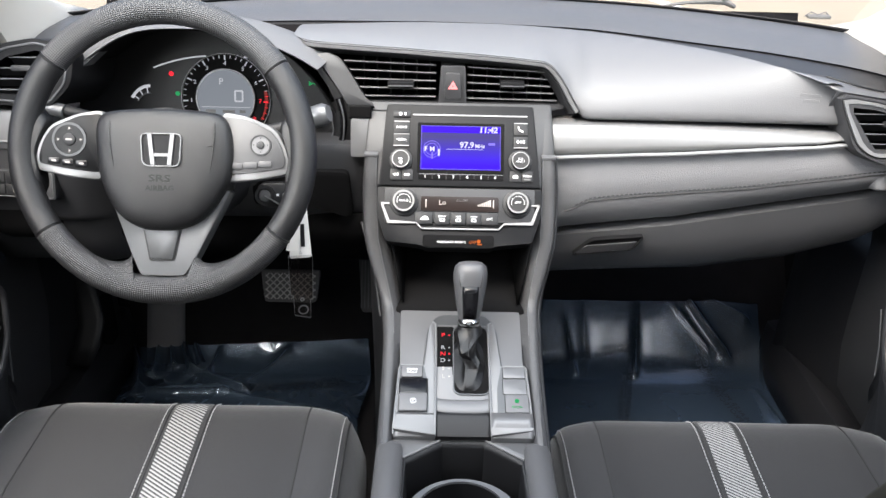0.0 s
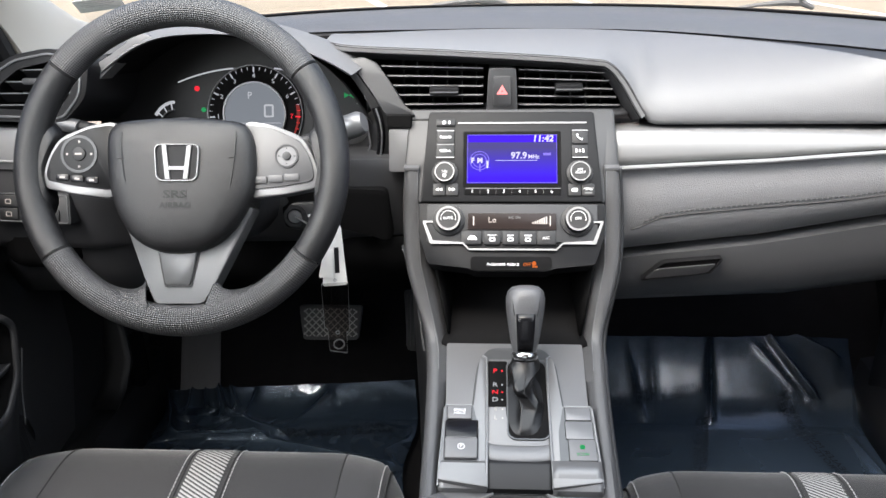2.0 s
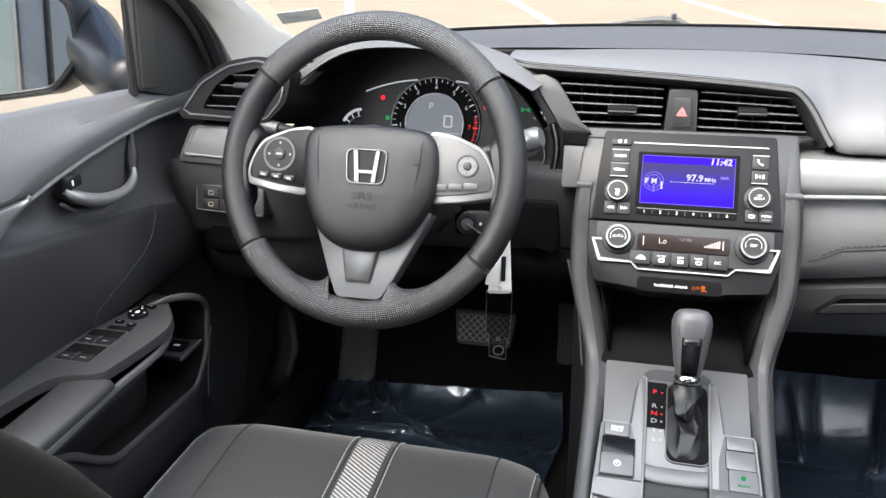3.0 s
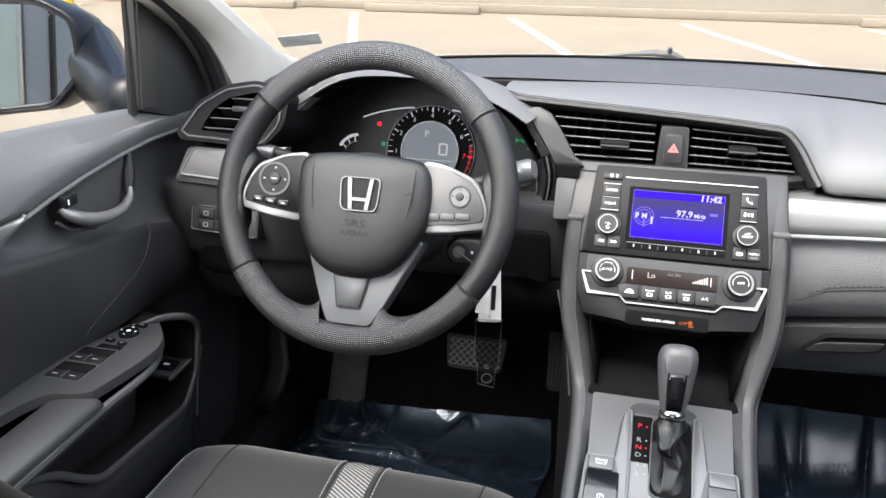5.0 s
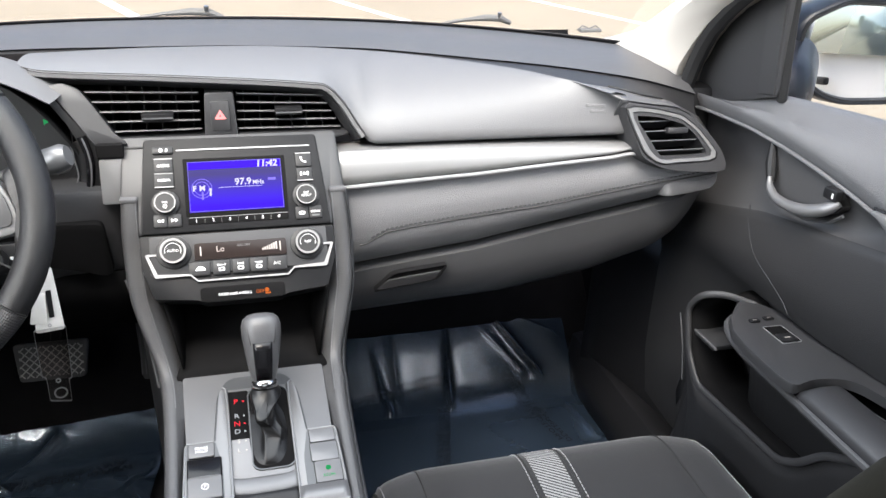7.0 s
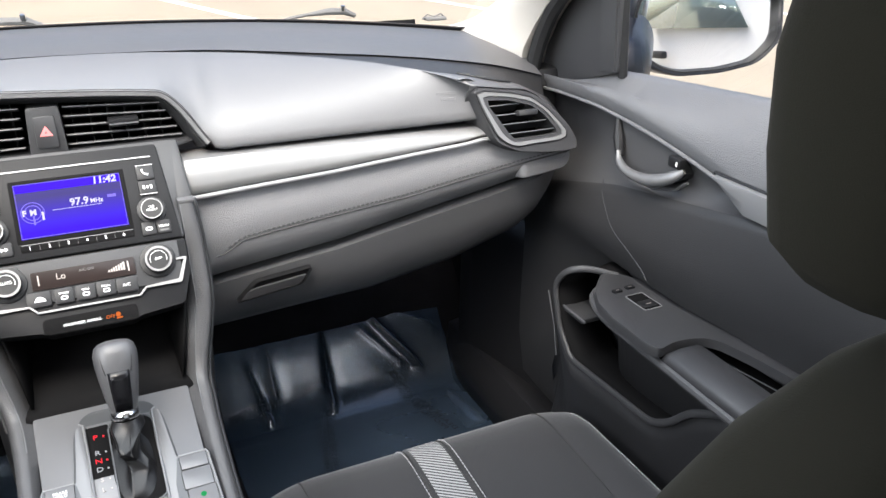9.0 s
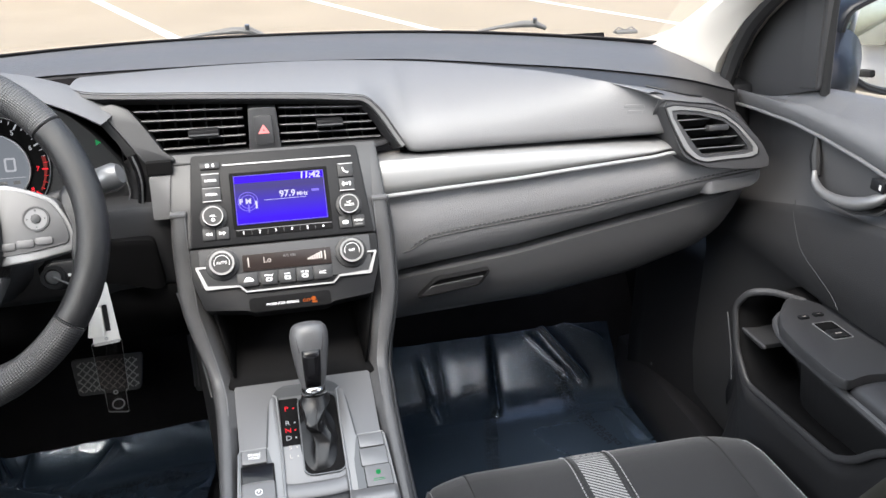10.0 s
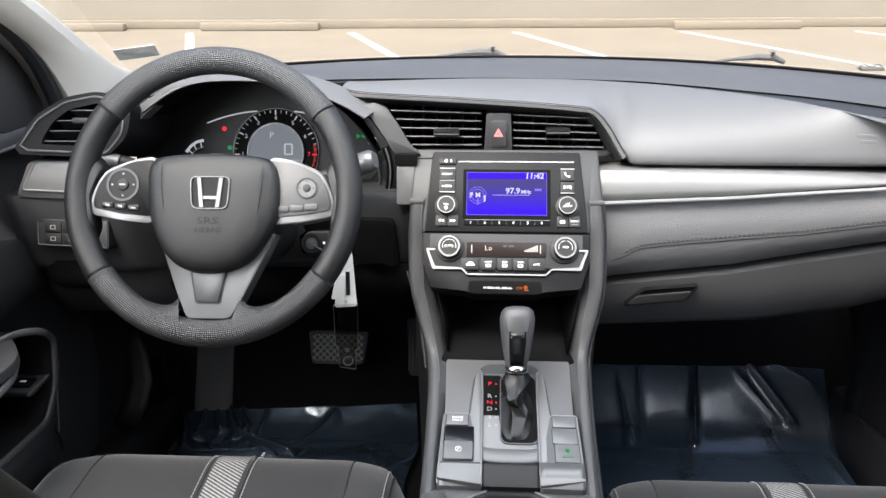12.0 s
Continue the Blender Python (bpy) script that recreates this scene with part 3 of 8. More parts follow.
for k in range(9):
    f = k / 8
    row = []
    for p in BAND_EDGE:
        q = edge_far(p.x * (1.0 if abs(p.x) < 0.66 else 0.66 / abs(p.x)))
        v = p.lerp(q, f)
        v.z += 0.008 * math.sin(math.pi * f) * (1 - 0.5 * f) - 0.005 * (1 - f) ** 7
        row.append(v)
    rows.append(row)
part("top_band", grid(rows), DASH, dash)
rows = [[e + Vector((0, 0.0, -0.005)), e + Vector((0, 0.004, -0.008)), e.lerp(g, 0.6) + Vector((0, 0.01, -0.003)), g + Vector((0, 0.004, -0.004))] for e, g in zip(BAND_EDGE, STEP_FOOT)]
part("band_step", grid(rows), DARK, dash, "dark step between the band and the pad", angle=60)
CAP_TOP = [p for p in STEP_FOOT if p.x > 0.44]
rows = []
for p in CAP_TOP:
    f = (p.x - 0.44) / 0.232
    x = 0.488 + 0.165 * f
    q = Vector((x, 1.014, tab(x, [(0.488, 0.951), (0.534, 0.944), (0.568, 0.940), (0.591, 0.930), (0.616, 0.904), (0.642, 0.877), (0.655, 0.864)])))
    rows.append([p + Vector((0, 0.006, -0.003)), p, p.lerp(q, 0.4) + Vector((0, 0, 0.003)), p.lerp(q, 0.8) + Vector((0, 0, 0.0015)), q, q + Vector((0, 0.004, -0.004)), q + Vector((0, 0.02, -0.03))])
part("end_cap", grid(rows), DASH, dash, "grey dash end over the side vent", angle=60, thick=0.003)
SLOT = spline([(0.492, 1.060, 0.9575), (0.51, 1.045, 0.9550), (0.535, 1.035, 0.9500), (0.56, 1.034, 0.9455)], 12)
part("demister_slot", tube(SLOT, 0.0028, 6, flat=0.5), BLACK, dash, "slim black demister slot")

# upper pad over the vents and the glovebox, with a rolled lip
LIP = spline([(-0.229, 1.095, 0.989), (-0.20, 1.076, 0.987), (-0.074, 1.066, 0.982), (0.04, 1.065, 0.975), (0.096, 1.065, 0.970), (0.117, 1.065, 0.966), (0.137, 1.064, 0.946), (0.160, 1.058, 0.910), (0.171, 1.053, 0.8985),
              (0.20, 1.050, 0.898), (0.305, 1.046, 0.899), (0.42, 1.038, 0.901), (0.525, 1.022, 0.906)], 90)
TOP = spline([(-0.238, 1.24, 0.973), (-0.1, 1.268, 0.973), (0.0, 1.274, 0.973), (0.08, 1.268, 0.973), (0.15, 1.25, 0.973), (0.236, 1.218, 0.972), (0.31, 1.17, 0.9715), (0.372, 1.124, 0.970), (0.43, 1.068, 0.966), (0.475, 1.02, 0.958)], 90)
rows = []
for k in range(14):
    f = k / 13
    row = []
    for i, (a, b) in enumerate(zip(TOP, LIP)):
        knee = Vector((b.x * 0.85 + a.x * 0.15, b.y + 0.012 + 0.25 * (a.y - b.y) * (1 - min(1, max(0, (0.97 - b.z) / 0.07))), min(a.z + 0.004, b.z + 0.066)))
        knee.z = max(knee.z, b.z + 0.004)
        row.append(a * (1 - f) ** 2 + knee * 2 * f * (1 - f) + b * f * f)
    rows.append(row)
for dy, dz in ((0.002, -0.004), (0.008, -0.007), (0.03, -0.007)):
    rows.append([b + Vector((0, dy, dz)) for b in LIP])
upper_pad = part("upper_pad", grid(rows), SOFT, dash, "soft grey upper dash pad", angle=50)
for k in (0, 1):
    P, U, V = rows[9 + k][83], rows[9 + k][85] - rows[9 + k][81], rows[8 + k][83] - rows[10 + k][83]
    part("embossed_bar", box((0, 0, 0.0002), (0.026 - 0.006 * k, 0.0036, 0.0005), 0.0003, 1, frame_of(P, U, V)), SOFT, upper_pad)
# satin frame along the vent arch: a pale band, then a dark inner bevel
ARCH = []
for p, q in zip(LIP[2:60], LIP[3:61]):
    if p.z < 0.9025:
        continue
    t = (q - p).normalized()
    ARCH.append((p, Vector((t.z, 0, -t.x)).normalized()))


def arch_strip(steps):
    return grid([[p + n * d + Vector((0, dy, 0)) for d, dy in steps] for p, n in ARCH])


part("arch_band", arch_strip(((0.0010, 0.004), (0.0014, -0.002), (0.0024, -0.0042), (0.0066, -0.0040), (0.0080, -0.002), (0.0084, 0.003))), MID_SILVER, dash, "pale satin band along the vent arch", angle=40)
part("arch_line", tube([p + n * 0.0018 + Vector((0, -0.0036, 0)) for p, n in ARCH], 0.0007, 6), BLACK, dash)
part("arch_bevel", arch_strip(((0.0084, 0.001), (0.0094, 0.0), (0.0105, 0.002), (0.019, 0.018), (0.0195, 0.03))), DARK, dash, "dark bevel inside the vent arch", angle=40)

# silver band between pad and lower pad
def chrome_z(x):
    return tab(x, [(0.12, 0.845), (0.305, 0.855), (0.489, 0.872), (0.515, 0.877), (0.535, 0.874)])


rows = []
for x in np.linspace(0.122, 0.545, 40):
    zb, zt = chrome_z(x) + 0.003, 0.884
    y0 = 1.032 - 0.06 * max(0, (x - 0.2) / 0.4) ** 2 * 0.35
    rows.append([(x, y0 + d, zb + (zt - zb) * f) for f, d in ((0, 0), (0.3, 0.001), (0.6, 0.004), (0.85, 0.009), (0.97, 0.014), (1.0, 0.05))])
part("silver_band", grid(rows), SILVER, dash, "brushed silver dash band", thick=0.004)
part("silver_band", slab(round_corners([(-0.0135, -0.027), (0.0135, -0.027), (0.0145, 0.025), (-0.0135, 0.025)], 0.003, 2), -0.006, 0.0, frame_of((-0.1355, 1.032, 0.868), (1, 0, 0), (0, 0.3, 1)), 0.001), MID_SILVER, dash, "short silver dash piece")
part("band_slot", box((-0.1355, 1.046, 0.902), (0.029, 0.02, 0.016), 0.001, 1), VOID, dash, "black gap over the silver piece")
strip = [Vector((x, 1.027 - 0.06 * max(0, (x - 0.2) / 0.4) ** 2 * 0.35, chrome_z(x))) for x in np.linspace(0.124, 0.53, 40)] + [Vector((0.541, 1.003, 0.8695)), Vector((0.556, 0.999, 0.8645))]
part("chrome_strip", tube(strip, 0.0028, 8), TRIM_BRIGHT, dash, "thin bright chrome strip")

# grained lower pad with a stitched crease
PADLOW = [(0.12, 0.722), (0.153, 0.730), (0.315, 0.750), (0.44, 0.776), (0.54, 0.797), (0.605, 0.813), (0.645, 0.828), (0.668, 0.846)]
STITCH = [(0.12, 0.76), (0.16, 0.768), (0.185, 0.782), (0.22, 0.787), (0.40, 0.807), (0.56, 0.835), (0.66, 0.851)]


def pad_y(x):
    return 1.027 - 0.06 * max(0, (x - 0.2) / 0.4) ** 2 * 0.35


rows = []
for x in np.linspace(0.118, 0.668, 60):
    zt, zs, zb = chrome_z(min(x, 0.53)) - 0.004, tab(x, STITCH), tab(x, PADLOW)
    if x > 0.53:
        zt = 0.868 - 0.10 * max(0, x - 0.56)
    y = pad_y(x)
    end = max(0, (x - 0.635) / 0.033) ** 2 * 0.03
    rows.append([(x, y + d + end, z) for z, d in ((zt, 0.011), (zt - 0.004, 0.009), (zt * 0.5 + zs * 0.5, 0.003), (zs + 0.003, -0.002), (zs, -0.0002), (zs - 0.003, -0.001), (zs * 0.45 + zb * 0.55, 0.009), (zb + 0.006, 0.018), (zb + 0.001, 0.022), (zb, 0.06))])
lower_pad = part("lower_pad", grid(rows), GRAINED, dash, "grained grey lower dash pad", angle=60)
part("crease_line", tube([(x, pad_y(x) - 0.0016 + max(0, (x - 0.635) / 0.033) ** 2 * 0.03, tab(x, STITCH)) for x in np.linspace(0.15, 0.664, 60)], 0.0012, 5), DARK_THREAD, lower_pad)
x = 0.165
while x < 0.655:
    z = tab(x, STITCH) + 0.005
    z2 = tab(x + 0.004, STITCH) + 0.005
    y = pad_y(x) - 0.0026 + max(0, (x - 0.635) / 0.033) ** 2 * 0.03
    part("stitch", tube([(x, y, z), (x + 0.004, y, z2)], 0.0009, 4), DARK_THREAD, lower_pad)
    x += 0.0062

# glovebox
glove = part("glovebox_lid", grid([[
    (x, y0 + d - 0.02 * max(0, (x - 0.2) / 0.4) ** 2, zt + (zb - zt) * f) for f, d in ((0, 0.03), (0.0, 0.006), (0.03, 0.0), (0.3, 0.005), (0.6, 0.017), (0.85, 0.033), (0.97, 0.045), (1.0, 0.07))]
    for x, zt, zb, y0 in ((x, tab(x, PADLOW) - 0.012, tab(x, [(0.12, 0.625), (0.153, 0.627), (0.375, 0.640), (0.507, 0.666), (0.60, 0.70), (0.64, 0.722), (0.662, 0.745), (0.668, 0.78)]), 1.052 + max(0, (x - 0.60) / 0.068) ** 2 * 0.03) for x in np.linspace(0.122, 0.668, 60))]),
    DASH, dash, "dark grey glovebox lid", angle=60)
hm = frame_of((0.222, 1.05, 0.701), (1, -0.02, 0.105), (0, -0.16, 1))
out = round_corners([(-0.052, -0.013), (0.04, -0.010), (0.056, 0.013), (-0.022, 0.013)], 0.006, 3)
part("handle_recess", ring_plate(out, inset(out, 0.0022), -0.004, 0.004, hm), BLACK, glove)
part("recess_floor", slab(inset(out, 0.003), -0.004, 0.002, hm, 0.001), VOID, glove)
part("pull", slab(round_corners([(-0.047, -0.0105), (0.036, -0.008), (0.047, 0.0045), (-0.032, 0.0035)], 0.005, 3), 0.0, 0.0045, hm, 0.002), RIM_GREY, glove, "dark recessed glovebox pull")
# recess between pad and glovebox: a black sheet for its shade; then the underside
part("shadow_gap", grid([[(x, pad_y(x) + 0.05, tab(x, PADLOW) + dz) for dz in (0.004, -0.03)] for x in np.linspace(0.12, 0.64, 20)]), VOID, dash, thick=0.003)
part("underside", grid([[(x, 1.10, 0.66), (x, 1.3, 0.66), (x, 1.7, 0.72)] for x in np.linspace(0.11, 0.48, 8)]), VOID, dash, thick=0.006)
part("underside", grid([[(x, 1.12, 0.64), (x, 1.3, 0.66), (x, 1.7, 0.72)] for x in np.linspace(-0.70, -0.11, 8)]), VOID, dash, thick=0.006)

# ---- centre vents ----
part("vent_cavity", grid([[(x, 1.135, z) for z in (0.885, 0.958)] for x in np.linspace(-0.20, 0.15, 12)]), VOID, dash, thick=0.003)
part("vent_ledge", grid([[(x, y + (0.035 * max(0, (x - 0.08) / 0.075) ** 1.5 if y < 1.08 else 0), z) for y, z in ((1.045, 0.9005), (1.05, 0.9035), (1.07, 0.905), (1.13, 0.9))] for x in np.linspace(-0.15, 0.155, 24)]), DARK, dash, thick=0.002)
part("vent_roof", arch_strip(((0.0185, 0.022), (0.0185, 0.085))), VOID, dash, thick=0.003)


def vent(name, corners, nslat, tab_at, label, y, depth=0.05, lean=0.0):
    """An air vent: a dark mouth with level slats and one sliding tab. corners: lower-left, lower-right, upper-right, upper-left (x, z)."""
    v = part(name, slab([(c[0], c[1]) for c in corners], -depth, -depth + 0.004, frame_of((0, y, 0), (1, 0, 0), (0, lean, 1))), VOID, dash, label)
    bl, br, tr, tl = [Vector(c) for c in corners]
    for k in range(nslat):
        f = (k + 0.6) / nslat
        a, b = bl.lerp(tl, f), br.lerp(tr, f)
        pa, pb = Vector((a.x, y, a.y)), Vector((b.x, y, b.y))
        prof = [(0.0, 0.0), (0.0008, 0.0012), (0.022, -0.0065), (0.0225, -0.0085), (0.002, -0.0014)]
        rr = [[p + Vector((0, dy, dz)) for dy, dz in prof] for p in (pa, pa.lerp(pb, 0.5), pb)]
        part("slat", grid(rr, loop_u=True, caps=True), BLACK, v)
        part("slat_edge", tube([pa + Vector((0.001, -0.0006, 0)), pb + Vector((-0.001, -0.0006, 0))], 0.0008, 6), DASH, v)
    for j in range(6):
        f = (j + 0.5) / 6
        a, b = bl.lerp(br, f), tl.lerp(tr, f)
        part("vane", box(((a.x + b.x) / 2, y + 0.036, (a.y + b.y) / 2), (0.0016, 0.02, abs(b.y - a.y))), BLACK, v)
    if tab_at:
        x, z, w = tab_at
        t = part("slider_tab", box((x, y - 0.004, z), (w, 0.014, 0.0095), 0.002), STACK_GREY, v, "small sliding vent tab")
        part("tab_line", box((x, y - 0.0115, z - 0.001), (w * 0.96, 0.001, 0.0016)), GUNMETAL, t)
    return v


vent("center_vent", [(-0.128, 0.906), (-0.034, 0.907), (-0.034, 0.962), (-0.162, 0.966)], 5, (-0.082, 0.932, 0.036), "centre air vent with grey slats", 1.075)
vent("center_vent", [(0.009, 0.906), (0.137, 0.905), (0.112, 0.955), (0.009, 0.96)], 5, (0.07, 0.9345, 0.033), "centre air vent with grey slats", 1.075)
# column between the vents with the hazard button
hz = frame_of((-0.011, 1.068, 0.932), (1, 0, 0), (0, 0.12, 1))
haz = part("hazard_column", slab(round_corners([(-0.0195, -0.027), (0.0195, -0.027), (0.0165, 0.027), (-0.0165, 0.027)], 0.003, 2), -0.05, 0.002, hz, 0.0015), BUTTON_GREY, dash, "grey column between the vents")
part("hazard_button", slab(rounded(0.022, 0.036, 0.003, 3, 0, -0.0005), 0.0, 0.0045, hz, 0.001), BUTTON_GREY, haz)
tri_out, tri_in = [(-0.0068, -0.0045), (0.0068, -0.0045), (0, 0.0068)], [(-0.0014, -0.0016), (0.0014, -0.0016), (0, 0.0012)]
part("triangle_mark", ring_plate(tri_out, tri_in, 0.0046, 0.005, hz), RED_PRINT, haz, "red warning triangle")

# ---- outer vents ----
def outer_vent(body, line, mouth, y, tab_x, label):
    """A side vent: a swept housing, a satin line round the mouth and level slats inside."""
    zc = sum(c[1] for c in mouth) / len(mouth)
    m = frame_of((0, y, zc), (1, 0, 0), (0, 0.25, 1))
    c = (sum(q[0] for q in mouth) / len(mouth), 0.0)
    body, line, mouth = [radial(round_corners([(a, b - zc) for a, b in o], r, 5), c, 60) for o, r in ((body, 0.012), (line, 0.008), (mouth, 0.004))]
    g = part("outer_vent", ring_plate(scaled(body, 0.985), mouth, -0.05, 0.004, m), RIM_GREY if tab_x > 0 else STACK_GREY, dash, label)
    rows = [[m @ Vector((p[0], p[1], z)) for p in scaled(body, k)] for z, k in ((-0.13, 1.0), (-0.02, 1.0), (-0.004, 1.0), (0.001, 0.995), (0.004, 0.98))]
    part("vent_housing", grid(rows, loop_u=True), RIM_GREY if tab_x > 0 else STACK_GREY, g, "dark grey vent housing", angle=60)
    ln = [m @ Vector((p[0], p[1], 0.0048)) for p in line]
    if tab_x > 0:
        mid = [(p[0] * 0.52 + q[0] * 0.48, p[1] * 0.52 + q[1] * 0.48) for p, q in zip(line, mouth)]
        rows = [[m @ Vector((p[0], p[1], z)) for p in o] for o, z in ((line, 0.003), (scaled(line, 0.985), 0.0062), (mid, 0.0058), (scaled(mid, 0.99), 0.003))]
        part("inner_bevel", grid([[m @ Vector((p[0], p[1], z)) for p in o] for o, z in ((scaled(mid, 1.005), 0.0045), (scaled(mouth, 1.02), 0.002), (mouth, -0.006))], loop_u=True), RIM_GREY, g, "dark inner bevel", angle=40)
        part("trim_ring", grid(rows, loop_u=True), SILVER, g, "satin silver vent surround", angle=40)
        part("ring_gap", tube([m @ Vector((p[0], p[1], 0.0042)) for p in scaled(line, 1.02)], 0.0011, 6, loop=True, up=(0, 1, 0)), BLACK, g, "dark gap round the surround")
    else:
        part("trim_ring", tube(ln, 0.0016, 6, loop=True, up=(0, 1, 0)), GUNMETAL, g, "satin vent surround")
    part("mouth", slab(scaled(mouth, 1.05), -0.055, -0.05, m), VOID, g)
    zs = [p[1] for p in mouth]
    for k in range(4):
        z = min(zs) + (max(zs) - min(zs)) * (k + 0.55) / 4.2
        xx = []
        for a, b in zip(mouth, mouth[1:] + mouth[:1]):
            if (a[1] - z) * (b[1] - z) < 0:
                xx.append(a[0] + (b[0] - a[0]) * (z - a[1]) / (b[1] - a[1]))
        if len(xx) >= 2:
            w, mid = max(xx) - min(xx), (min(xx) + max(xx)) / 2
            part("slat", box((0, 0, -0.009), (w, 0.0022, 0.018), 0.0008, 1, m @ Matrix.Translation((mid, z, -0.003)) @ pose(0, 0, 0, -32, 0, 0)), BLACK, g)
            part("slat_edge", box((mid, z, -0.0015), (w, 0.0018, 0.002), 0.0006, 1, m), GUNMETAL, g)
    part("slider_tab", box((tab_x, (min(zs) + max(zs)) / 2 + 0.006, 0.0), (0.03, 0.008, 0.012), 0.002, 2, m), BUTTON_GREY, g)
    return g


outer_vent([(0.489, 0.950), (0.534, 0.943), (0.568, 0.939), (0.591, 0.929), (0.617, 0.907), (0.636, 0.887), (0.647, 0.868), (0.651, 0.856), (0.645, 0.850), (0.60, 0.852), (0.554, 0.858), (0.5205, 0.874), (0.5045, 0.912)],
           [(0.494, 0.944), (0.543, 0.937), (0.577, 0.929), (0.602, 0.911), (0.626, 0.885), (0.634, 0.873), (0.622, 0.8675), (0.575, 0.867), (0.553, 0.8655), (0.539, 0.870), (0.523, 0.882), (0.506, 0.915)],
           [(0.507, 0.931), (0.543, 0.928), (0.578, 0.918), (0.596, 0.905), (0.614, 0.884), (0.619, 0.8775), (0.601, 0.876), (0.549, 0.876), (0.541, 0.884), (0.524, 0.908)], 1.004, 0.572, "side air vent in a satin silver surround")
outer_vent([(-0.664, 0.915), (-0.53, 0.911), (-0.50, 0.94), (-0.492, 0.985), (-0.54, 0.999), (-0.585, 0.991), (-0.628, 0.966)],
           [(-0.652, 0.921), (-0.53, 0.917), (-0.508, 0.943), (-0.502, 0.98), (-0.54, 0.992), (-0.583, 0.984), (-0.622, 0.961)],
           [(-0.622, 0.929), (-0.535, 0.925), (-0.517, 0.948), (-0.513, 0.974), (-0.54, 0.983), (-0.58, 0.974), (-0.602, 0.958)], 1.008, -0.56, "swept side air vent with a satin line")
pe = frame_of((0, 1.010, 0.84), (1, 0, 0), (0, 0.25, 1))
part("pad_end", slab(round_corners([(0.57, 0.014), (0.649, 0.016), (0.654, 0.004), (0.652, -0.010), (0.641, -0.019), (0.613, -0.023), (0.57, -0.027)], 0.008, 4), -0.09, 0.0, pe, 0.007), GRAINED, dash, "rounded grey end of the dash pad", angle=60)
# black boxes added for the shade between the dash ends and the doors
part("dash_end_shade", box((0.69, 1.21, 0.79), (0.15, 0.06, 0.22), 0.01, 2), VOID, dash)
part("dash_end_shade", box((-0.62, 1.08, 0.80), (0.11, 0.12, 0.20), 0.03, 3), VOID, dash)
part("pad_gap", grid([[(x, 1.083 - 0.03 * max(0, (x - 0.25) / 0.3) ** 2, z) for z in (0.872, 0.91)] for x in np.linspace(0.16, 0.53, 14)]), VOID, dash, thick=0.002)

# driver's outer silver piece and switch panel
sm = frame_of((-0.60, 1.0, 0.876), (1, -0.05, 0), (0, 0.2, 1))
o = round_corners([(-0.074, -0.022), (0.06, -0.024), (0.06, 0.03), (-0.05, 0.03)], 0.010, 4)
o2 = round_corners([(-0.06, -0.010), (0.06, -0.013), (0.06, 0.0285), (-0.038, 0.028)], 0.006, 4)
sp = part("silver_end_panel", slab(o, -0.05, 0.0, sm, 0.006), DASH, dash, "small dash panel with silver face")
part("silver_face", slab(o2, -0.002, 0.002, sm, 0.001), TRIM_BRIGHT, sp, "satin silver face")
part("face_rim", tube([sm @ Vector((p[0], p[1], 0.002)) for p in o2], 0.0014, 6, loop=True, up=(0, 1, 0)), TRIM_BRIGHT, sp)
wm = frame_of((-0.60, 0.998, 0.804), (1, -0.1, 0), (0, 0.25, 1))
sw = part("switch_panel", slab(rounded(0.11, 0.040, 0.004), -0.03, 0.0, wm, 0.002), DARK, dash, "black switch panel under the side vent")
part("panel_rim", tube([wm @ Vector((p[0], p[1], 0.0005)) for p in rounded(0.104, 0.035, 0.003)], 0.0008, 5, loop=True, up=(0, 1, 0)), GUNMETAL, sw)
for k, (bx, bz) in enumerate(((-0.028, 0.0075), (-0.028, -0.0085), (0.0, 0.0075), (0.0, -0.0085), (0.028, -0.0085))):
    b = part("switch_button", slab(rounded(0.025, 0.0145, 0.0015, 2, bx, bz), 0.0, 0.002, wm, 0.0006), BLACK, sw)
    part("button_mark", ring_plate(rounded(0.008, 0.006, 0.001, 2, bx, bz), rounded(0.006, 0.0042, 0.0008, 2, bx, bz), 0.002, 0.0023, wm), DIM_INK, b)

# ---- instrument hood and cluster ----
HOOD = [(-0.572, 0.90), (-0.541, 0.938), (-0.475, 0.988), (-0.427, 1.010), (-0.368, 1.016), (-0.297, 1.008), (-0.225, 0.986), (-0.19, 0.955), (-0.152, 0.898)]
arc = spline([(x, 1.035, z) for x, z in HOOD], 50)
brow = spline([(x, 1.035, z) for x, z in HOOD[:5] + [(-0.30, 1.012), (-0.245, 0.997), (-0.206, 0.980), (-0.178, 0.963)]], 50)
ctr = Vector((-0.36, 1.035, 0.90))
rows = []
for dy, k, dz in ((0.22, 0.93, -0.035), (0.12, 0.98, -0.012), (0.06, 1.0, 0.0), (0.035, 0.99, 0.0), (0.008, 0.955, 0.0), (0.0, 0.935, 0.0), (0.003, 0.92, 0.0)):
    rows.append([Vector((ctr.x + (p.x - ctr.x) * k, 1.035 + dy, ctr.z + (p.z - ctr.z) * k + dz)) for p in brow])
part("instrument_hood", grid(rows), HOOD_SKIN, dash, "smooth grey hood over the instruments", angle=60)
rows = []
for dy, k, dz in ((0.002, 0.922, 0.0), (0.02, 0.91, -0.002), (0.05, 0.9, -0.006), (0.115, 0.87, -0.012)):
    rows.append([Vector((ctr.x + (p.x - ctr.x) * k, 1.035 + dy, ctr.z + (p.z - ctr.z) * k + dz)) for p in arc])
part("hood_lining", grid(rows), VOID, dash, "matt black hood lining", angle=60)
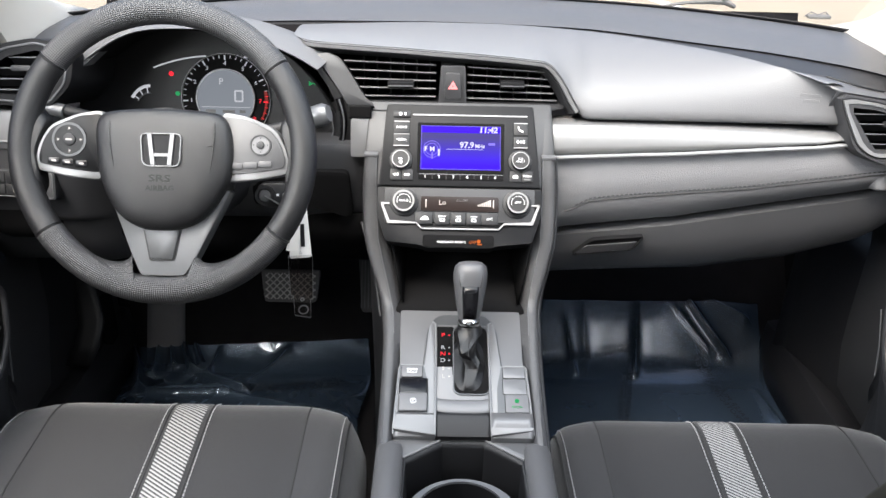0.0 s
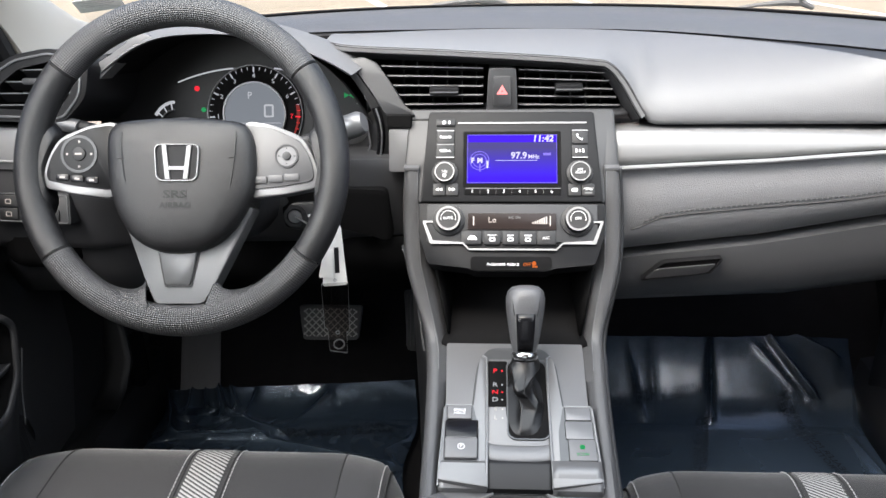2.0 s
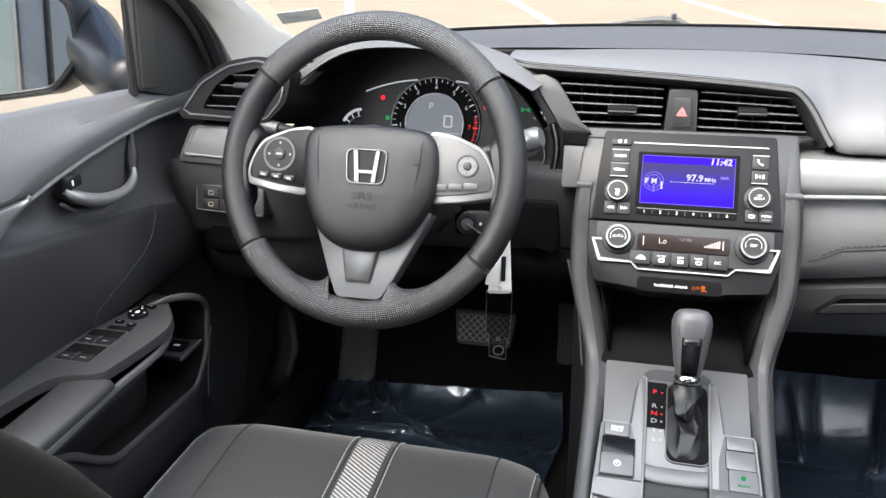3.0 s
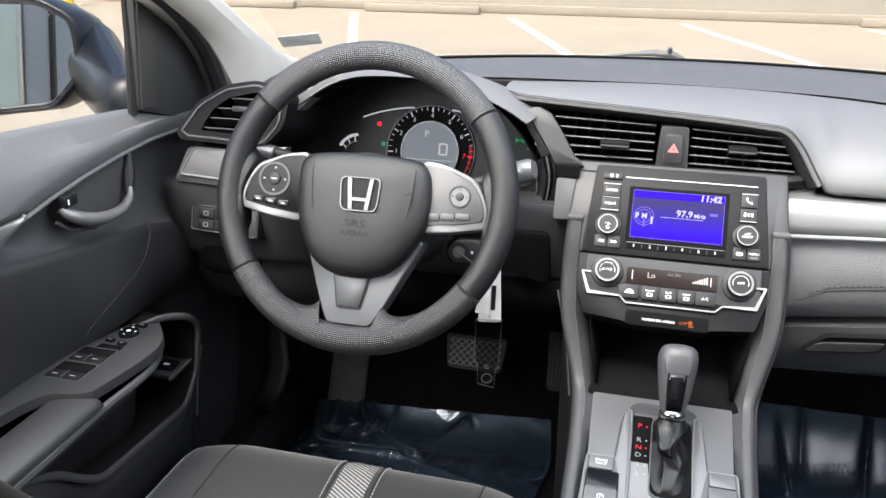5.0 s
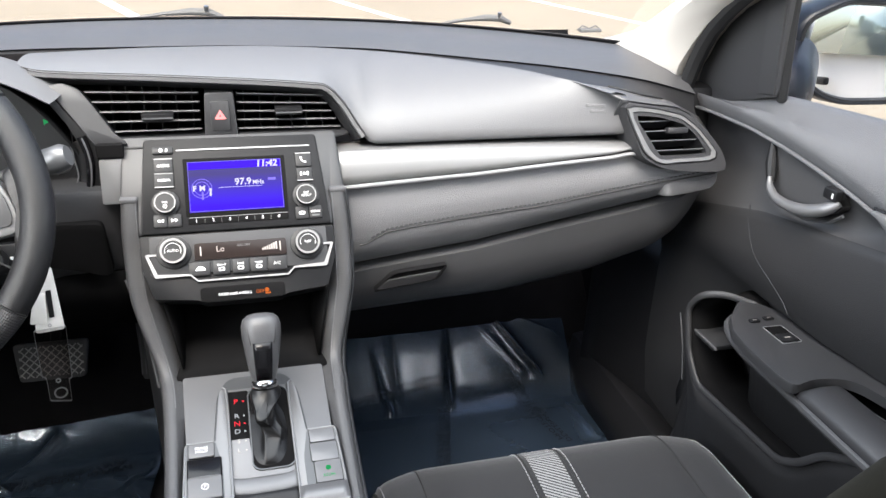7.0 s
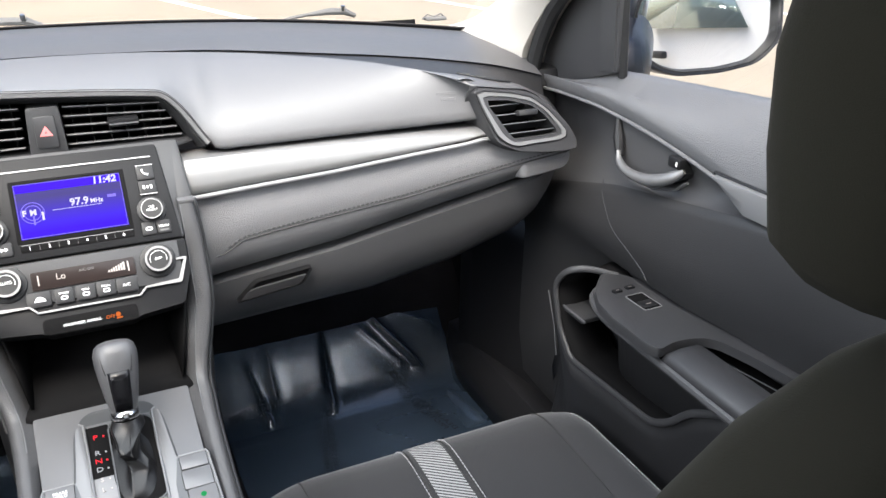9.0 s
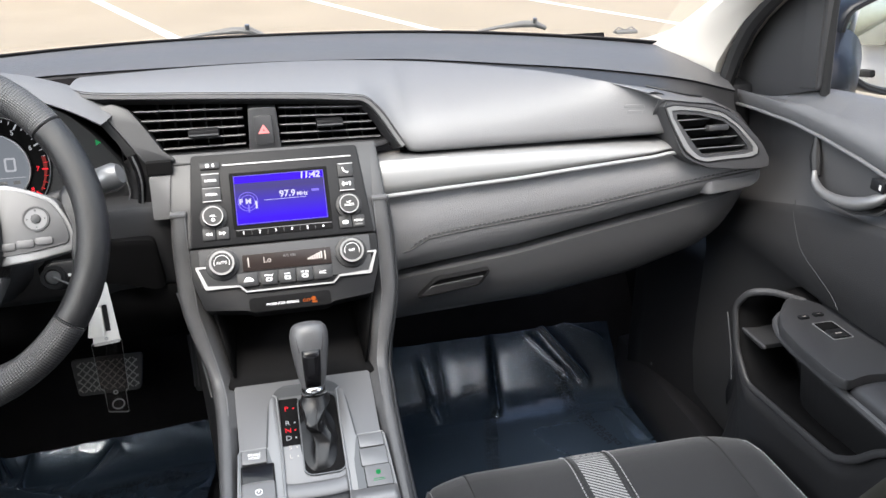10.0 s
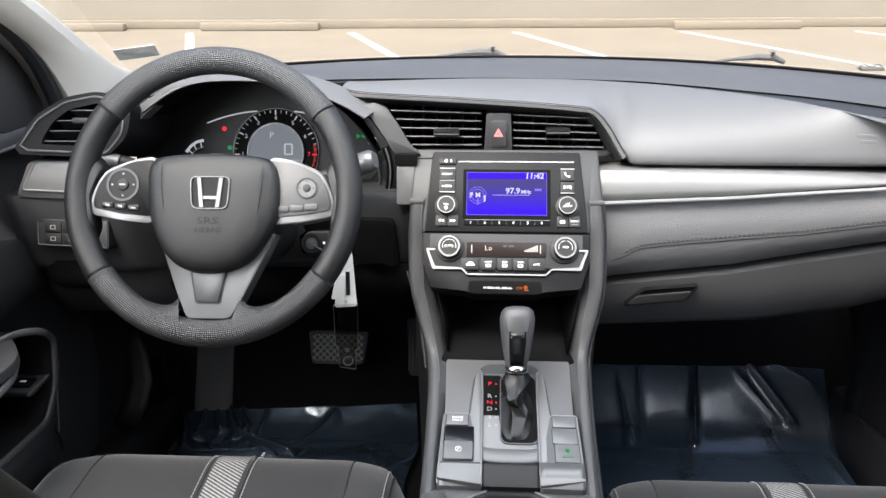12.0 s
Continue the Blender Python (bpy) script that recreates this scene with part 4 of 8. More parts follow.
WING = [(-0.199, 0.974), (-0.186, 0.956), (-0.169, 0.932), (-0.1515, 0.905), (-0.116, 0.905), (-0.119, 0.910), (-0.1285, 0.917), (-0.138, 0.932), (-0.150, 0.951), (-0.1635, 0.970), (-0.18, 0.977)]
part("hood_wing", slab(round_corners([(a, b - 0.94) for a, b in WING], 0.004, 3), -0.07, 0.0, frame_of((0, 1.055, 0.94), (1, 0, 0), (0, 0.4, 1)), 0.003), BUTTON_GREY, dash, "grey wing between instruments and vent")
part("cluster_frame", slab(round_corners([(-0.190, 0.018), (-0.1525, -0.033), (-0.150, -0.098), (-0.225, -0.112), (-0.225, -0.103), (-0.187, -0.100), (-0.168, -0.089), (-0.162, -0.064), (-0.165, -0.043), (-0.18, -0.01), (-0.197, 0.015)], 0.003, 2), -0.03, 0.0, frame_of((0, 1.060, 0.94), (1, 0, 0), (0, 0.15, 1)), 0.001), BLACK, dash, "black frame beside the gauges")
part("hood_strut", slab(round_corners([(-0.561, -0.052), (-0.547, -0.03), (-0.522, 0.001), (-0.482, 0.024), (-0.463, 0.036), (-0.446, 0.051), (-0.422, 0.044), (-0.452, 0.035), (-0.492, 0.0), (-0.545, -0.047)], 0.002, 2), -0.03, 0.0, frame_of((0, 1.036, 0.96), (1, 0, 0), (0, 0.2, 1)), 0.002), HOOD_SKIN, dash, "grey edge of the instrument hood")
part("dimmer_key", box((-0.524, 1.035, 0.945), (0.03, 0.006, 0.009), 0.003, 2, Matrix.Translation((-0.524, 1.035, 0.945)) @ pose(0, 0, 0, 0, -45, 0) @ Matrix.Translation((0.524, -1.035, -0.945))), GUNMETAL, dash, "small dimmer key in the hood side")
CL = frame_of((0, 1.13, 0.90), (1, 0, 0), (0, 0.3, 1))  # cluster face, v = 0 at z 0.90
face = [(-0.555, -0.06), (-0.17, -0.06), (-0.175, 0.01), (-0.2, 0.05), (-0.235, 0.08), (-0.30, 0.10), (-0.37, 0.105), (-0.43, 0.10), (-0.49, 0.075), (-0.545, 0.03)]
cluster = part("instrument_panel", slab(face, -0.02, 0.0, CL), BLACK, dash, "gloss black instrument cluster with round rev counter")
tc = (-0.338, -0.012)
part("dial_face", slab(disc(0.063, 40, *tc), 0.0, 0.002, CL), VOID, cluster)
part("dial_ring", ring_plate(disc(0.0643, 48, *tc), disc(0.0636, 48, *tc), 0.0, 0.004, CL), GUNMETAL, cluster)
part("dial_lcd", slab(disc(0.0405, 40, *tc), 0.002, 0.004, CL), LCD_GREY, cluster, "grey lit round display")
part("dial_inner_ring", ring_plate(disc(0.0425, 48, *tc), disc(0.0405, 48, *tc), 0.002, 0.007, CL), GUNMETAL, cluster)
for k in range(33):
    a = radians(215 - 250 * k / 32)
    big = k % 4 == 0
    red = a < radians(10)
    r0, r1 = (0.0545 if big else 0.0575), 0.0615
    mm = CL @ at(tc[0], tc[1], 0.0035) @ pose(0, 0, 0, 0, 0, math.degrees(a))
    part("tick", box(((r0 + r1) / 2, 0, 0), (r1 - r0, 0.0017 if big else 0.0007, 0.001), m=mm), LIT_RED if red or k == 1 else LIT_WHITE, cluster)
    if big:
        lettering(str(k // 4), 0.0085, CL @ at(tc[0] + 0.0497 * math.cos(a), tc[1] + 0.0497 * math.sin(a), 0.0035), LIT_RED if red else LIT_WHITE, cluster)
lettering("P", 0.013, CL @ at(tc[0] - 0.006, tc[1] + 0.024, 0.0045), LIT_WHITE, cluster)
part("digit", ring_plate(rounded(0.013, 0.017, 0.002, 2, tc[0] + 0.019, tc[1] + 0.004), rounded(0.0085, 0.0125, 0.001, 2, tc[0] + 0.019, tc[1] + 0.004), 0.004, 0.0045, CL), LIT_WHITE, cluster)
part("display_line", box((tc[0], tc[1] - 0.012, 0.0043), (0.07, 0.0008, 0.0004), m=CL), LIT_WHITE, cluster)
for x_bar, w_bar in ((-0.022, 0.014), (0.004, 0.018), (0.024, 0.008)):
    part("display_bar", box((tc[0] + x_bar, tc[1] - 0.018, 0.0043), (w_bar, 0.0045, 0.0004), m=CL), GREY_INK, cluster)
part("display_bar", box((tc[0] + 0.004, tc[1] - 0.029, 0.0043), (0.036, 0.005, 0.0004), m=CL), GREY_INK, cluster)
part("lamp", slab(disc(0.0032, 16, -0.416, 0.022), 0.0, 0.002, CL), LIT_RED, cluster, "red warning lamp")
part("lamp", slab(disc(0.0032, 16, -0.408, -0.006), 0.0, 0.002, CL), LIT_GREEN, cluster, "green warning lamp")
part("lamp", slab(disc(0.0032, 16, -0.267, 0.013), 0.0, 0.002, CL), LIT_RED, cluster, "red warning lamp")
for sx in (-1, 1):
    part("turn_arrow", slab([(-0.212, 0.012), (-0.212 + sx * 0.006, 0.0155), (-0.212 + sx * 0.006, 0.0085)], 0.0, 0.002, CL), LIT_GREEN, cluster, "green turn arrow")
part("bright_arc", tube([CL @ Vector((x, 0.03 + 0.018 * (1 - ((x + 0.35) / 0.09) ** 2), 0.004)) for x in np.linspace(-0.44, -0.365, 12)], 0.0011, 6), LIT_WHITE, cluster, "thin bright arc")
part("bright_arc", tube([CL @ Vector((x, 0.03 + 0.018 * (1 - ((x + 0.33) / 0.09) ** 2), 0.004)) for x in np.linspace(-0.31, -0.275, 8)], 0.0011, 6), LIT_WHITE, cluster, "thin bright arc")
for gx, gv, a0, a1 in ((-0.446, -0.030, 92, 150), (-0.205, -0.022, -20, 80)):
    for r, w, mat, words in ((0.031, 0.0022, LIT_WHITE, "white gauge scale"), (0.022, 0.0014, GUNMETAL, "grey gauge scale")):
        pts = [CL @ Vector((gx + r * math.cos(radians(a)), gv + r * 1.1 * math.sin(radians(a)), 0.003)) for a in np.linspace(a0, a1, 12)]
        part("gauge_arc", tube(pts, w, 6), mat, cluster, words)
    for a in (a0 + 8, (a0 + a1) / 2, a1 - 8):
        part("gauge_tick", tube([CL @ Vector((gx + r * math.cos(radians(a)), gv + r * 1.1 * math.sin(radians(a)), 0.004)) for r in (0.022, 0.029)], 0.0009, 5), LIT_WHITE, cluster)
part("red_zone", tube([CL @ Vector((tc[0] + 0.0585 * math.cos(radians(a)), tc[1] + 0.0585 * math.sin(radians(a)), 0.003)) for a in np.linspace(12, -30, 14)], 0.0022, 6, flat=0.4), DIM_RED, cluster, "red end of the rev counter scale")
part("trip_knob", tube([CL @ Vector((-0.553, -0.005, 0.0)), CL @ Vector((-0.553, -0.005, 0.012))], 0.0045, 12), GUNMETAL, cluster, "small trip reset knob")
# rim down the side of the cluster
rim = spline([(-0.166, 1.055, 0.915), (-0.161, 1.052, 0.897), (-0.160, 1.05, 0.876), (-0.166, 1.05, 0.850), (-0.185, 1.05, 0.839), (-0.215, 1.05, 0.836)], 24)
part("cluster_rim", tube(rim, 0.005, 8), PIANO, cluster)
part("rim_line", tube([p + Vector((0.001, -0.005, 0)) for p in rim], 0.0011, 6), GUNMETAL, cluster, "thin satin line")
inner = spline([(-0.179, 1.06, 0.905), (-0.177, 1.058, 0.884), (-0.176, 1.056, 0.864), (-0.189, 1.055, 0.849), (-0.21, 1.055, 0.846)], 20)
part("rim_line", tube(inner, 0.0010, 6), GUNMETAL, cluster, "thin satin line")
part("side_wall", grid([[p + Vector((0.004, 0.0, 0)), q + Vector((0, 0.003, 0)), q + Vector((-0.01, 0.07, 0.004))] for p, q in zip(rim[:20], inner)]), BLACK, cluster, "black wall beside the gauges", angle=60, thick=0.002)

# ---- knee panel under the wheel ----
rows = []
for x in np.linspace(-0.69, -0.128, 30):
    bow = 0.015 * math.cos((x + 0.36) / 0.24 * math.pi / 2) if abs(x + 0.36) < 0.24 else 0
    rows.append([(x, 1.04 - bow + dy - 0.035 * max(0.0, min(1.0, (-x - 0.47) / 0.06)), z) for dy, z in ((0.03, 0.862), (0.0, 0.855), (-0.004, 0.846), (0.004, 0.80), (0.016, 0.75), (0.022, 0.738), (0.034, 0.735), (0.045, 0.70), (0.075, 0.645), (0.10, 0.635))])
knee = part("knee_panel", grid(rows), RIM_GREY, dash, "dark panel below the steering wheel", angle=50, thick=0.004)
KN2 = frame_of((0, 1.036, 0.79), (1, 0, 0), (0, -0.19, 1))
# shade of the recess and of the underside, laid on as black pieces
part("knee_shade", slab(round_corners([(-0.29, -0.03), (-0.25, -0.024), (-0.20, -0.034), (-0.16, -0.048), (-0.150, -0.044), (-0.1535, 0.028), (-0.29, 0.034)], 0.010, 4), -0.012, 0.003, KN2, 0.001), VOID, knee, "flat black plate for the recess shade beside the column")
part("knee_shade", grid([[(x, 1.048 + dy, z) for dy, z in ((0.004, 0.742), (0.012, 0.70), (0.045, 0.645))] for x in np.linspace(-0.60, -0.13, 12)]), VOID, knee, "black sheet for the shade under the knee panel", thick=0.004)
part("trim_line", tube([(-0.137, 1.028, 0.742), (-0.118, 1.0, 0.68), (-0.108, 0.97, 0.62)], 0.0016, 6), GUNMETAL, knee)
# column cover with ignition lock
part("column_cover", grid([[WHEEL @ Vector((w * math.cos(a), -0.012 + h * math.sin(a), z)) for a in np.linspace(0, 2 * math.pi, 25)[:-1]] for z, w, h in ((-0.045, 0.055, 0.045), (-0.06, 0.066, 0.058), (-0.1, 0.07, 0.066), (-0.16, 0.075, 0.07))], loop_u=True, caps=True), DARK, dash, "dark steering column cover", angle=50)

# ---- radio ----
radio = thing("car_radio", (0, 1.0, 0.85), "charcoal car radio unit with lit blue display", "radio")
body = round_corners([(-0.1235, 0.141), (0.1235, 0.141), (0.1285, 0.067), (0.111, 0.067), (0.111, 0.024), (-0.111, 0.024), (-0.111, 0.067), (-0.1285, 0.067)], 0.004, 3)
part("housing", slab(body, -0.05, -0.002, STACK, 0.003), BUTTON_GREY, radio)
facep = round_corners([(-0.0995, 0.136), (0.0985, 0.136), (0.1085, 0.0245), (-0.1085, 0.0245)], 0.004, 3)
part("front_panel", slab(facep, -0.01, 0.002, STACK, 0.0015), STACK_GREY, radio)
part("bright_line", box((0.013, 0.1219, 0.0024), (0.154, 0.0013, 0.001), m=STACK), TRIM_BRIGHT, radio, "thin bright line")


def plate(name, x0, x1, v0, v1, z0, z1, mat, parent, m=STACK, r=0.0015, edge=0.0005, label=""):
    return part(name, slab(rounded(x1 - x0, v1 - v0, r, 2, (x0 + x1) / 2, (v0 + v1) / 2), z0, z1, m, edge), mat, parent, label)


plate("screen_bezel", -0.0575, 0.059, 0.042, 0.111, 0.0, 0.003, VOID, radio)
screen = plate("screen", -0.053, 0.0545, 0.0468, 0.107, 0.003, 0.0034, LCD_BLUE, radio, r=0.0003, edge=0.0, label="blue lit radio display")
part("screen_band", box((0.0007, 0.102, 0.0035), (0.107, 0.0095, 0.0003), m=STACK), LCD_BLUE_DEEP, screen)
part("screen_edge", ring_plate(rounded(0.1068, 0.0596, 0.0004, 2, 0.00075, 0.0769), rounded(0.1056, 0.0584, 0.0004, 2, 0.00075, 0.0769), 0.0034, 0.0038, STACK), LCD_RING, screen)
lettering("11:42", 0.0108, STACK @ at(0.0375, 0.1015, 0.0038), LCD_MARK, screen, shear=0.12, bold=0.0004, wide=1.05)
lettering("97.9", 0.0112, STACK @ at(0.009, 0.0805, 0.0038), LCD_MARK, screen, bold=0.0003)
lettering("MHz", 0.0068, STACK @ at(0.0265, 0.0792, 0.0038), LCD_MARK, screen, bold=0.0002)
part("screen_rule", box((0.006, 0.0748, 0.0037), (0.05, 0.0005, 0.0002), m=STACK), LCD_MARK, screen)
part("screen_tag", box((0.0425, 0.0825, 0.0037), (0.009, 0.0032, 0.0002), m=STACK), LCD_RING, screen)
for r in (0.0118, 0.0085):
    part("screen_ring", ring_plate(disc(r, 32, -0.038, 0.0745), disc(r - 0.0009, 32, -0.038, 0.0745), 0.0035, 0.0037, STACK), LCD_RING, screen)
lettering("F", 0.0085, STACK @ at(-0.0462, 0.0745, 0.0038), LCD_MARK, screen, bold=0.0004)
lettering("M", 0.0085, STACK @ at(-0.0375, 0.0745, 0.0038), LCD_MARK, screen, bold=0.0004)
lettering("1", 0.0115, STACK @ at(-0.0285, 0.0695, 0.0038), LCD_MARK, screen, bold=0.0006)
part("screen_mast", box((-0.0375, 0.066, 0.0037), (0.0018, 0.01, 0.0002), m=STACK), LCD_RING, screen)
strip = plate("preset_strip", -0.0555, 0.0585, 0.033, 0.0412, 0.001, 0.0032, VOID, radio)
part("strip_line", box((0.0015, 0.0406, 0.0034), (0.112, 0.0006, 0.0004), m=STACK), GUNMETAL, strip)
for k in range(6):
    lettering(str(k + 1), 0.0055, STACK @ at(-0.0465 + 0.0188 * k, 0.0368, 0.0034), WHITE_INK, strip)
    part("divider", box((-0.0371 + 0.0188 * k, 0.0365, 0.0033), (0.0004, 0.005, 0.0003), m=STACK), GREY_INK, strip) if k < 5 else None


def key_cap(name, x0, x1, v0, v1, words, parent, size=0.0046, m=STACK, mat=None, line=0):
    b = plate(name, x0, x1, v0, v1, 0.001, 0.0042, mat or BLACK, parent, m)
    if words:
        lettering(words, size, m @ at((x0 + x1) / 2, (v0 + v1) / 2, 0.0044), WHITE_INK, b)
    if line:
        part("key_line", box(((x0 + x1) / 2, v1 if line > 0 else v0, 0.0044), (x1 - x0, 0.0009, 0.0006), m=m), TRIM_BRIGHT, b)
    return b


key_cap("eject_key", -0.0905, -0.0674, 0.118, 0.1265, "", radio)
part("key_mark", slab(disc(0.0022, 12, -0.081, 0.1222), 0.0042, 0.0045, STACK), WHITE_INK, radio)
part("key_mark", box((-0.0745, 0.1222, 0.0044), (0.0022, 0.0036, 0.0004), m=STACK), WHITE_INK, radio)
key_cap("radio_key", -0.0892, -0.0688, 0.0955, 0.1118, "RADIO", radio, line=1)
k = key_cap("media_key", -0.0897, -0.0686, 0.0785, 0.0945, "MEDIA", radio, line=-1)
part("key_line", box((-0.079, 0.0945, 0.0044), (0.0206, 0.0009, 0.0006), m=STACK), GUNMETAL, k)
k = key_cap("phone_key", 0.0723, 0.0907, 0.0952, 0.1118, "", radio, line=1)
part("key_mark", tube([STACK @ Vector(p) for p in ((0.0785, 0.107, 0.0045), (0.0787, 0.104, 0.0045), (0.081, 0.1015, 0.0045), (0.0845, 0.1005, 0.0045))], [0.0013, 0.0008, 0.0008, 0.0013], 6), WHITE_INK, k)
k = key_cap("sound_key", 0.0722, 0.0906, 0.0783, 0.0938, "", radio, line=-1)
for bx in (-0.004, 0.0, 0.004):
    part("key_mark", box((0.0813 + bx, 0.0865, 0.0044), (0.0022, 0.0044 if bx else 0.003, 0.0004), m=STACK), WHITE_INK, k)
for sx, words in ((-1, ""), (1, "")):
    for j in range(2):
        c = sx * (0.0703 + 0.0157 * j) if sx < 0 else 0.0745 + 0.016 * j
        k = key_cap("small_key", c - 0.0074, c + 0.0074, 0.0315, 0.0463, "", radio)
        if sx < 0:
            d = -1 if j else 1
            for q in (0, 1):
                bx = c + (q - 0.5) * 0.004
                part("key_mark", slab([(bx - 0.0018 * d, 0.0412), (bx + 0.0018 * d, 0.039), (bx - 0.0018 * d, 0.0368)], 0.0042, 0.0045, STACK), WHITE_INK, k)
        elif j:
            lettering("MENU", 0.004, STACK @ at(c, 0.0395, 0.0044), WHITE_INK, k)
            part("key_mark", box((c, 0.035, 0.0044), (0.009, 0.002, 0.0003), m=STACK), GREY_INK, k)
        else:
            part("key_mark", ring_plate(rounded(0.007, 0.004, 0.0015, 3, c, 0.0385), rounded(0.005, 0.002, 0.0008, 3, c, 0.0385), 0.0042, 0.0045, STACK), WHITE_INK, k)


def knob(name, x, v, r, h, parent, ring=KNOB_RING, m=STACK, words=None, collar=0.0035, inner=0.86):
    """A turning knob: dark collar, ribbed side, bright ring and a dark cap."""
    c = m @ at(x, v)
    k = part(name, slab(disc(r + collar, 40), -0.002, 0.004, c, 0.001), BLACK, parent, "black rotary knob with a bright ring")
    n = 72
    rows = []
    for z, f in ((0.003, 1.0), (h - 0.0015, 0.965), (h, 0.94)):
        rows.append([c @ Vector((r * f * (1 - 0.012 * (i % 2)) * math.cos(2 * math.pi * i / n), r * f * (1 - 0.012 * (i % 2)) * math.sin(2 * math.pi * i / n), z)) for i in range(n)])
    part("grip", grid(rows, loop_u=True, caps=True), BLACK, k)
    part("ring", ring_plate(disc(r * 0.96, 48), disc(r * inner, 48), h - 0.002, h + 0.0008, c), ring, k, "bright ring")
    part("cap", slab(disc(r * inner, 40), h - 0.002, h + 0.0002, c), BLACK, k)
    if words:
        lettering(words, r * 0.3, c @ at(0, 0, h + 0.0005), WHITE_INK, k)
    return k


kn = knob("volume_knob", -0.0793, 0.0589, 0.0122, 0.012, radio, words="VOL")
part("power_mark", ring_plate(disc(0.0022, 16, -0.0793, 0.0543), disc(0.0015, 16, -0.0793, 0.0543), 0.0122, 0.0126, STACK), WHITE_INK, kn)
knob("select_knob", 0.0807, 0.0594, 0.0122, 0.012, radio, words="LIST\nSELECT")

# ---- climate control ----
climate = thing("climate_control", (0, 0.97, 0.79), "charcoal climate control panel with two knobs and silver trim", "climate control")
cf = round_corners([(-0.1105, 0.0232), (0.1105, 0.0232), (0.1095, -0.015), (0.098, -0.05), (0.05, -0.055), (0.044, -0.0585), (-0.044, -0.0585), (-0.05, -0.055), (-0.098, -0.05), (-0.1095, -0.015)], 0.003, 2)
part("front_panel", slab(cf, -0.05, -0.001, STACK, 0.001), STACK_GREY, climate)
plate("upper_panel", -0.1, 0.101, -0.0235, 0.0215, -0.002, 0.0015, DARK, climate)
lcd = plate("display", -0.0515, 0.0528, -0.0093, 0.0103, 0.001, 0.0035, LCD_BROWN, climate, label="smoked brown climate display")
lettering("Lo", 0.0095, STACK @ at(-0.0225, 0.002, 0.0037), DIM_INK, lcd)
lettering("A/C ON", 0.0042, STACK @ at(0.0035, 0.005, 0.0037), GREY_INK, lcd)
for k in range(7):
    h = 0.0022 + 0.0011 * k
    part("fan_bar", box((0.0255 + 0.0026 * k, -0.0025 + h / 2, 0.0036), (0.0018, h, 0.0003), m=STACK), DIM_INK, lcd)
for bx in (-0.0445, 0.0455):
    part("edge_bar", box((bx, 0.001, 0.0036), (0.0014, 0.011, 0.0003), m=STACK), DIM_INK, lcd)
xs5 = [-0.046, -0.0225, -0.001, 0.0195, 0.0395]
for k, c in enumerate(xs5):
    w = 0.0112
    wl, wr = (0.0135, 0.0112) if k == 0 else (0.01, 0.0098) if k < 4 else (0.0098, 0.013)
    b = plate("climate_key", c - wl + 0.0005, c + wr - 0.0005, -0.0272, -0.0112, 0.0005, 0.0032, BLACK, climate)
    if k == 4:
        lettering("A/C", 0.005, STACK @ at(c + 0.001, -0.0193, 0.0034), WHITE_INK, b)
    else:
        part("key_mark", slab(round_corners([(c - 0.006, -0.0215), (c + 0.006, -0.0215), (c + 0.005, -0.019), (c + 0.0018, -0.0165), (c - 0.0025, -0.0165)], 0.001, 2), 0.0032, 0.0035, STACK), WHITE_INK, b) if k == 0 else \
            lettering(("FRONT", "REAR", "MODE")[k - 1], 0.0032, STACK @ at(c, -0.0165, 0.0034), WHITE_INK, b)
        if k:
            part("key_mark", ring_plate(rounded(0.0068, 0.0042, 0.0012, 2, c, -0.0212), rounded(0.0046, 0.0024, 0.0008, 2, c, -0.0212), 0.0032, 0.0035, STACK), WHITE_INK, b)
k1 = knob("temperature_knob", -0.074, 0.0021, 0.0148, 0.014, climate, words="AUTO", collar=0.0045, inner=0.8)
k2 = knob("fan_knob", 0.0772, 0.0018, 0.0148, 0.014, climate, words="OFF", collar=0.0045, inner=0.8)
for kk, kx, kv in ((k1, -0.074, 0.0021), (k2, 0.0772, 0.0018)):
    part("cap_line", tube([STACK @ Vector((kx + 0.0088 * math.cos(radians(a)), kv + 0.0088 * math.sin(radians(a)), 0.0143)) for a in range(-20, 201, 10)], 0.0003, 4), WHITE_INK, kk)
# silver line that steps round the keys
path = [(-0.093, 0.0), (-0.1035, 0.0), (-0.094, -0.0245), (-0.057, -0.0255), (-0.0495, -0.033), (0.0525, -0.033), (0.060, -0.0255), (0.097, -0.0245), (0.1065, 0.0), (0.096, 0.0)]
wide = [0.0009, 0.0013, 0.0021, 0.0009, 0.0009, 0.0009, 0.0009, 0.0021, 0.0013, 0.0009]
bm = None
for (a, b), (wa, wb) in zip(zip(path, path[1:]), zip(wide, wide[1:])):
    pa, pb = Vector(a), Vector(b)
    d = (pb - pa).normalized()
    nn = Vector((-d.y, d.x))
    e = 0.0007
    bm = slab([tuple(pa - d * e + nn * wa), tuple(pa - d * e - nn * wa), tuple(pb + d * e - nn * wb), tuple(pb + d * e + nn * wb)], 0.0, 0.0035, STACK, bm=bm)
part("silver_line", bm, TRIM_BRIGHT, climate, "stepped bright silver trim line", smooth=False)
ap = plate("airbag_sign", -0.048, 0.047, -0.0575, -0.041, -0.004, 0.0005, VOID, climate, r=0.004, label="black strip with airbag notice")
lettering("PASSENGER AIRBAG", 0.0042, STACK @ at(-0.0097, -0.0506, 0.0008), WHITE_INK, ap)
lettering("OFF", 0.0055, STACK @ at(0.0185, -0.0506, 0.0008), LIT_AMBER, ap)
part("airbag_mark", slab(disc(0.0026, 12, 0.0265, -0.0492), 0.0005, 0.0009, STACK), LIT_AMBER, ap)
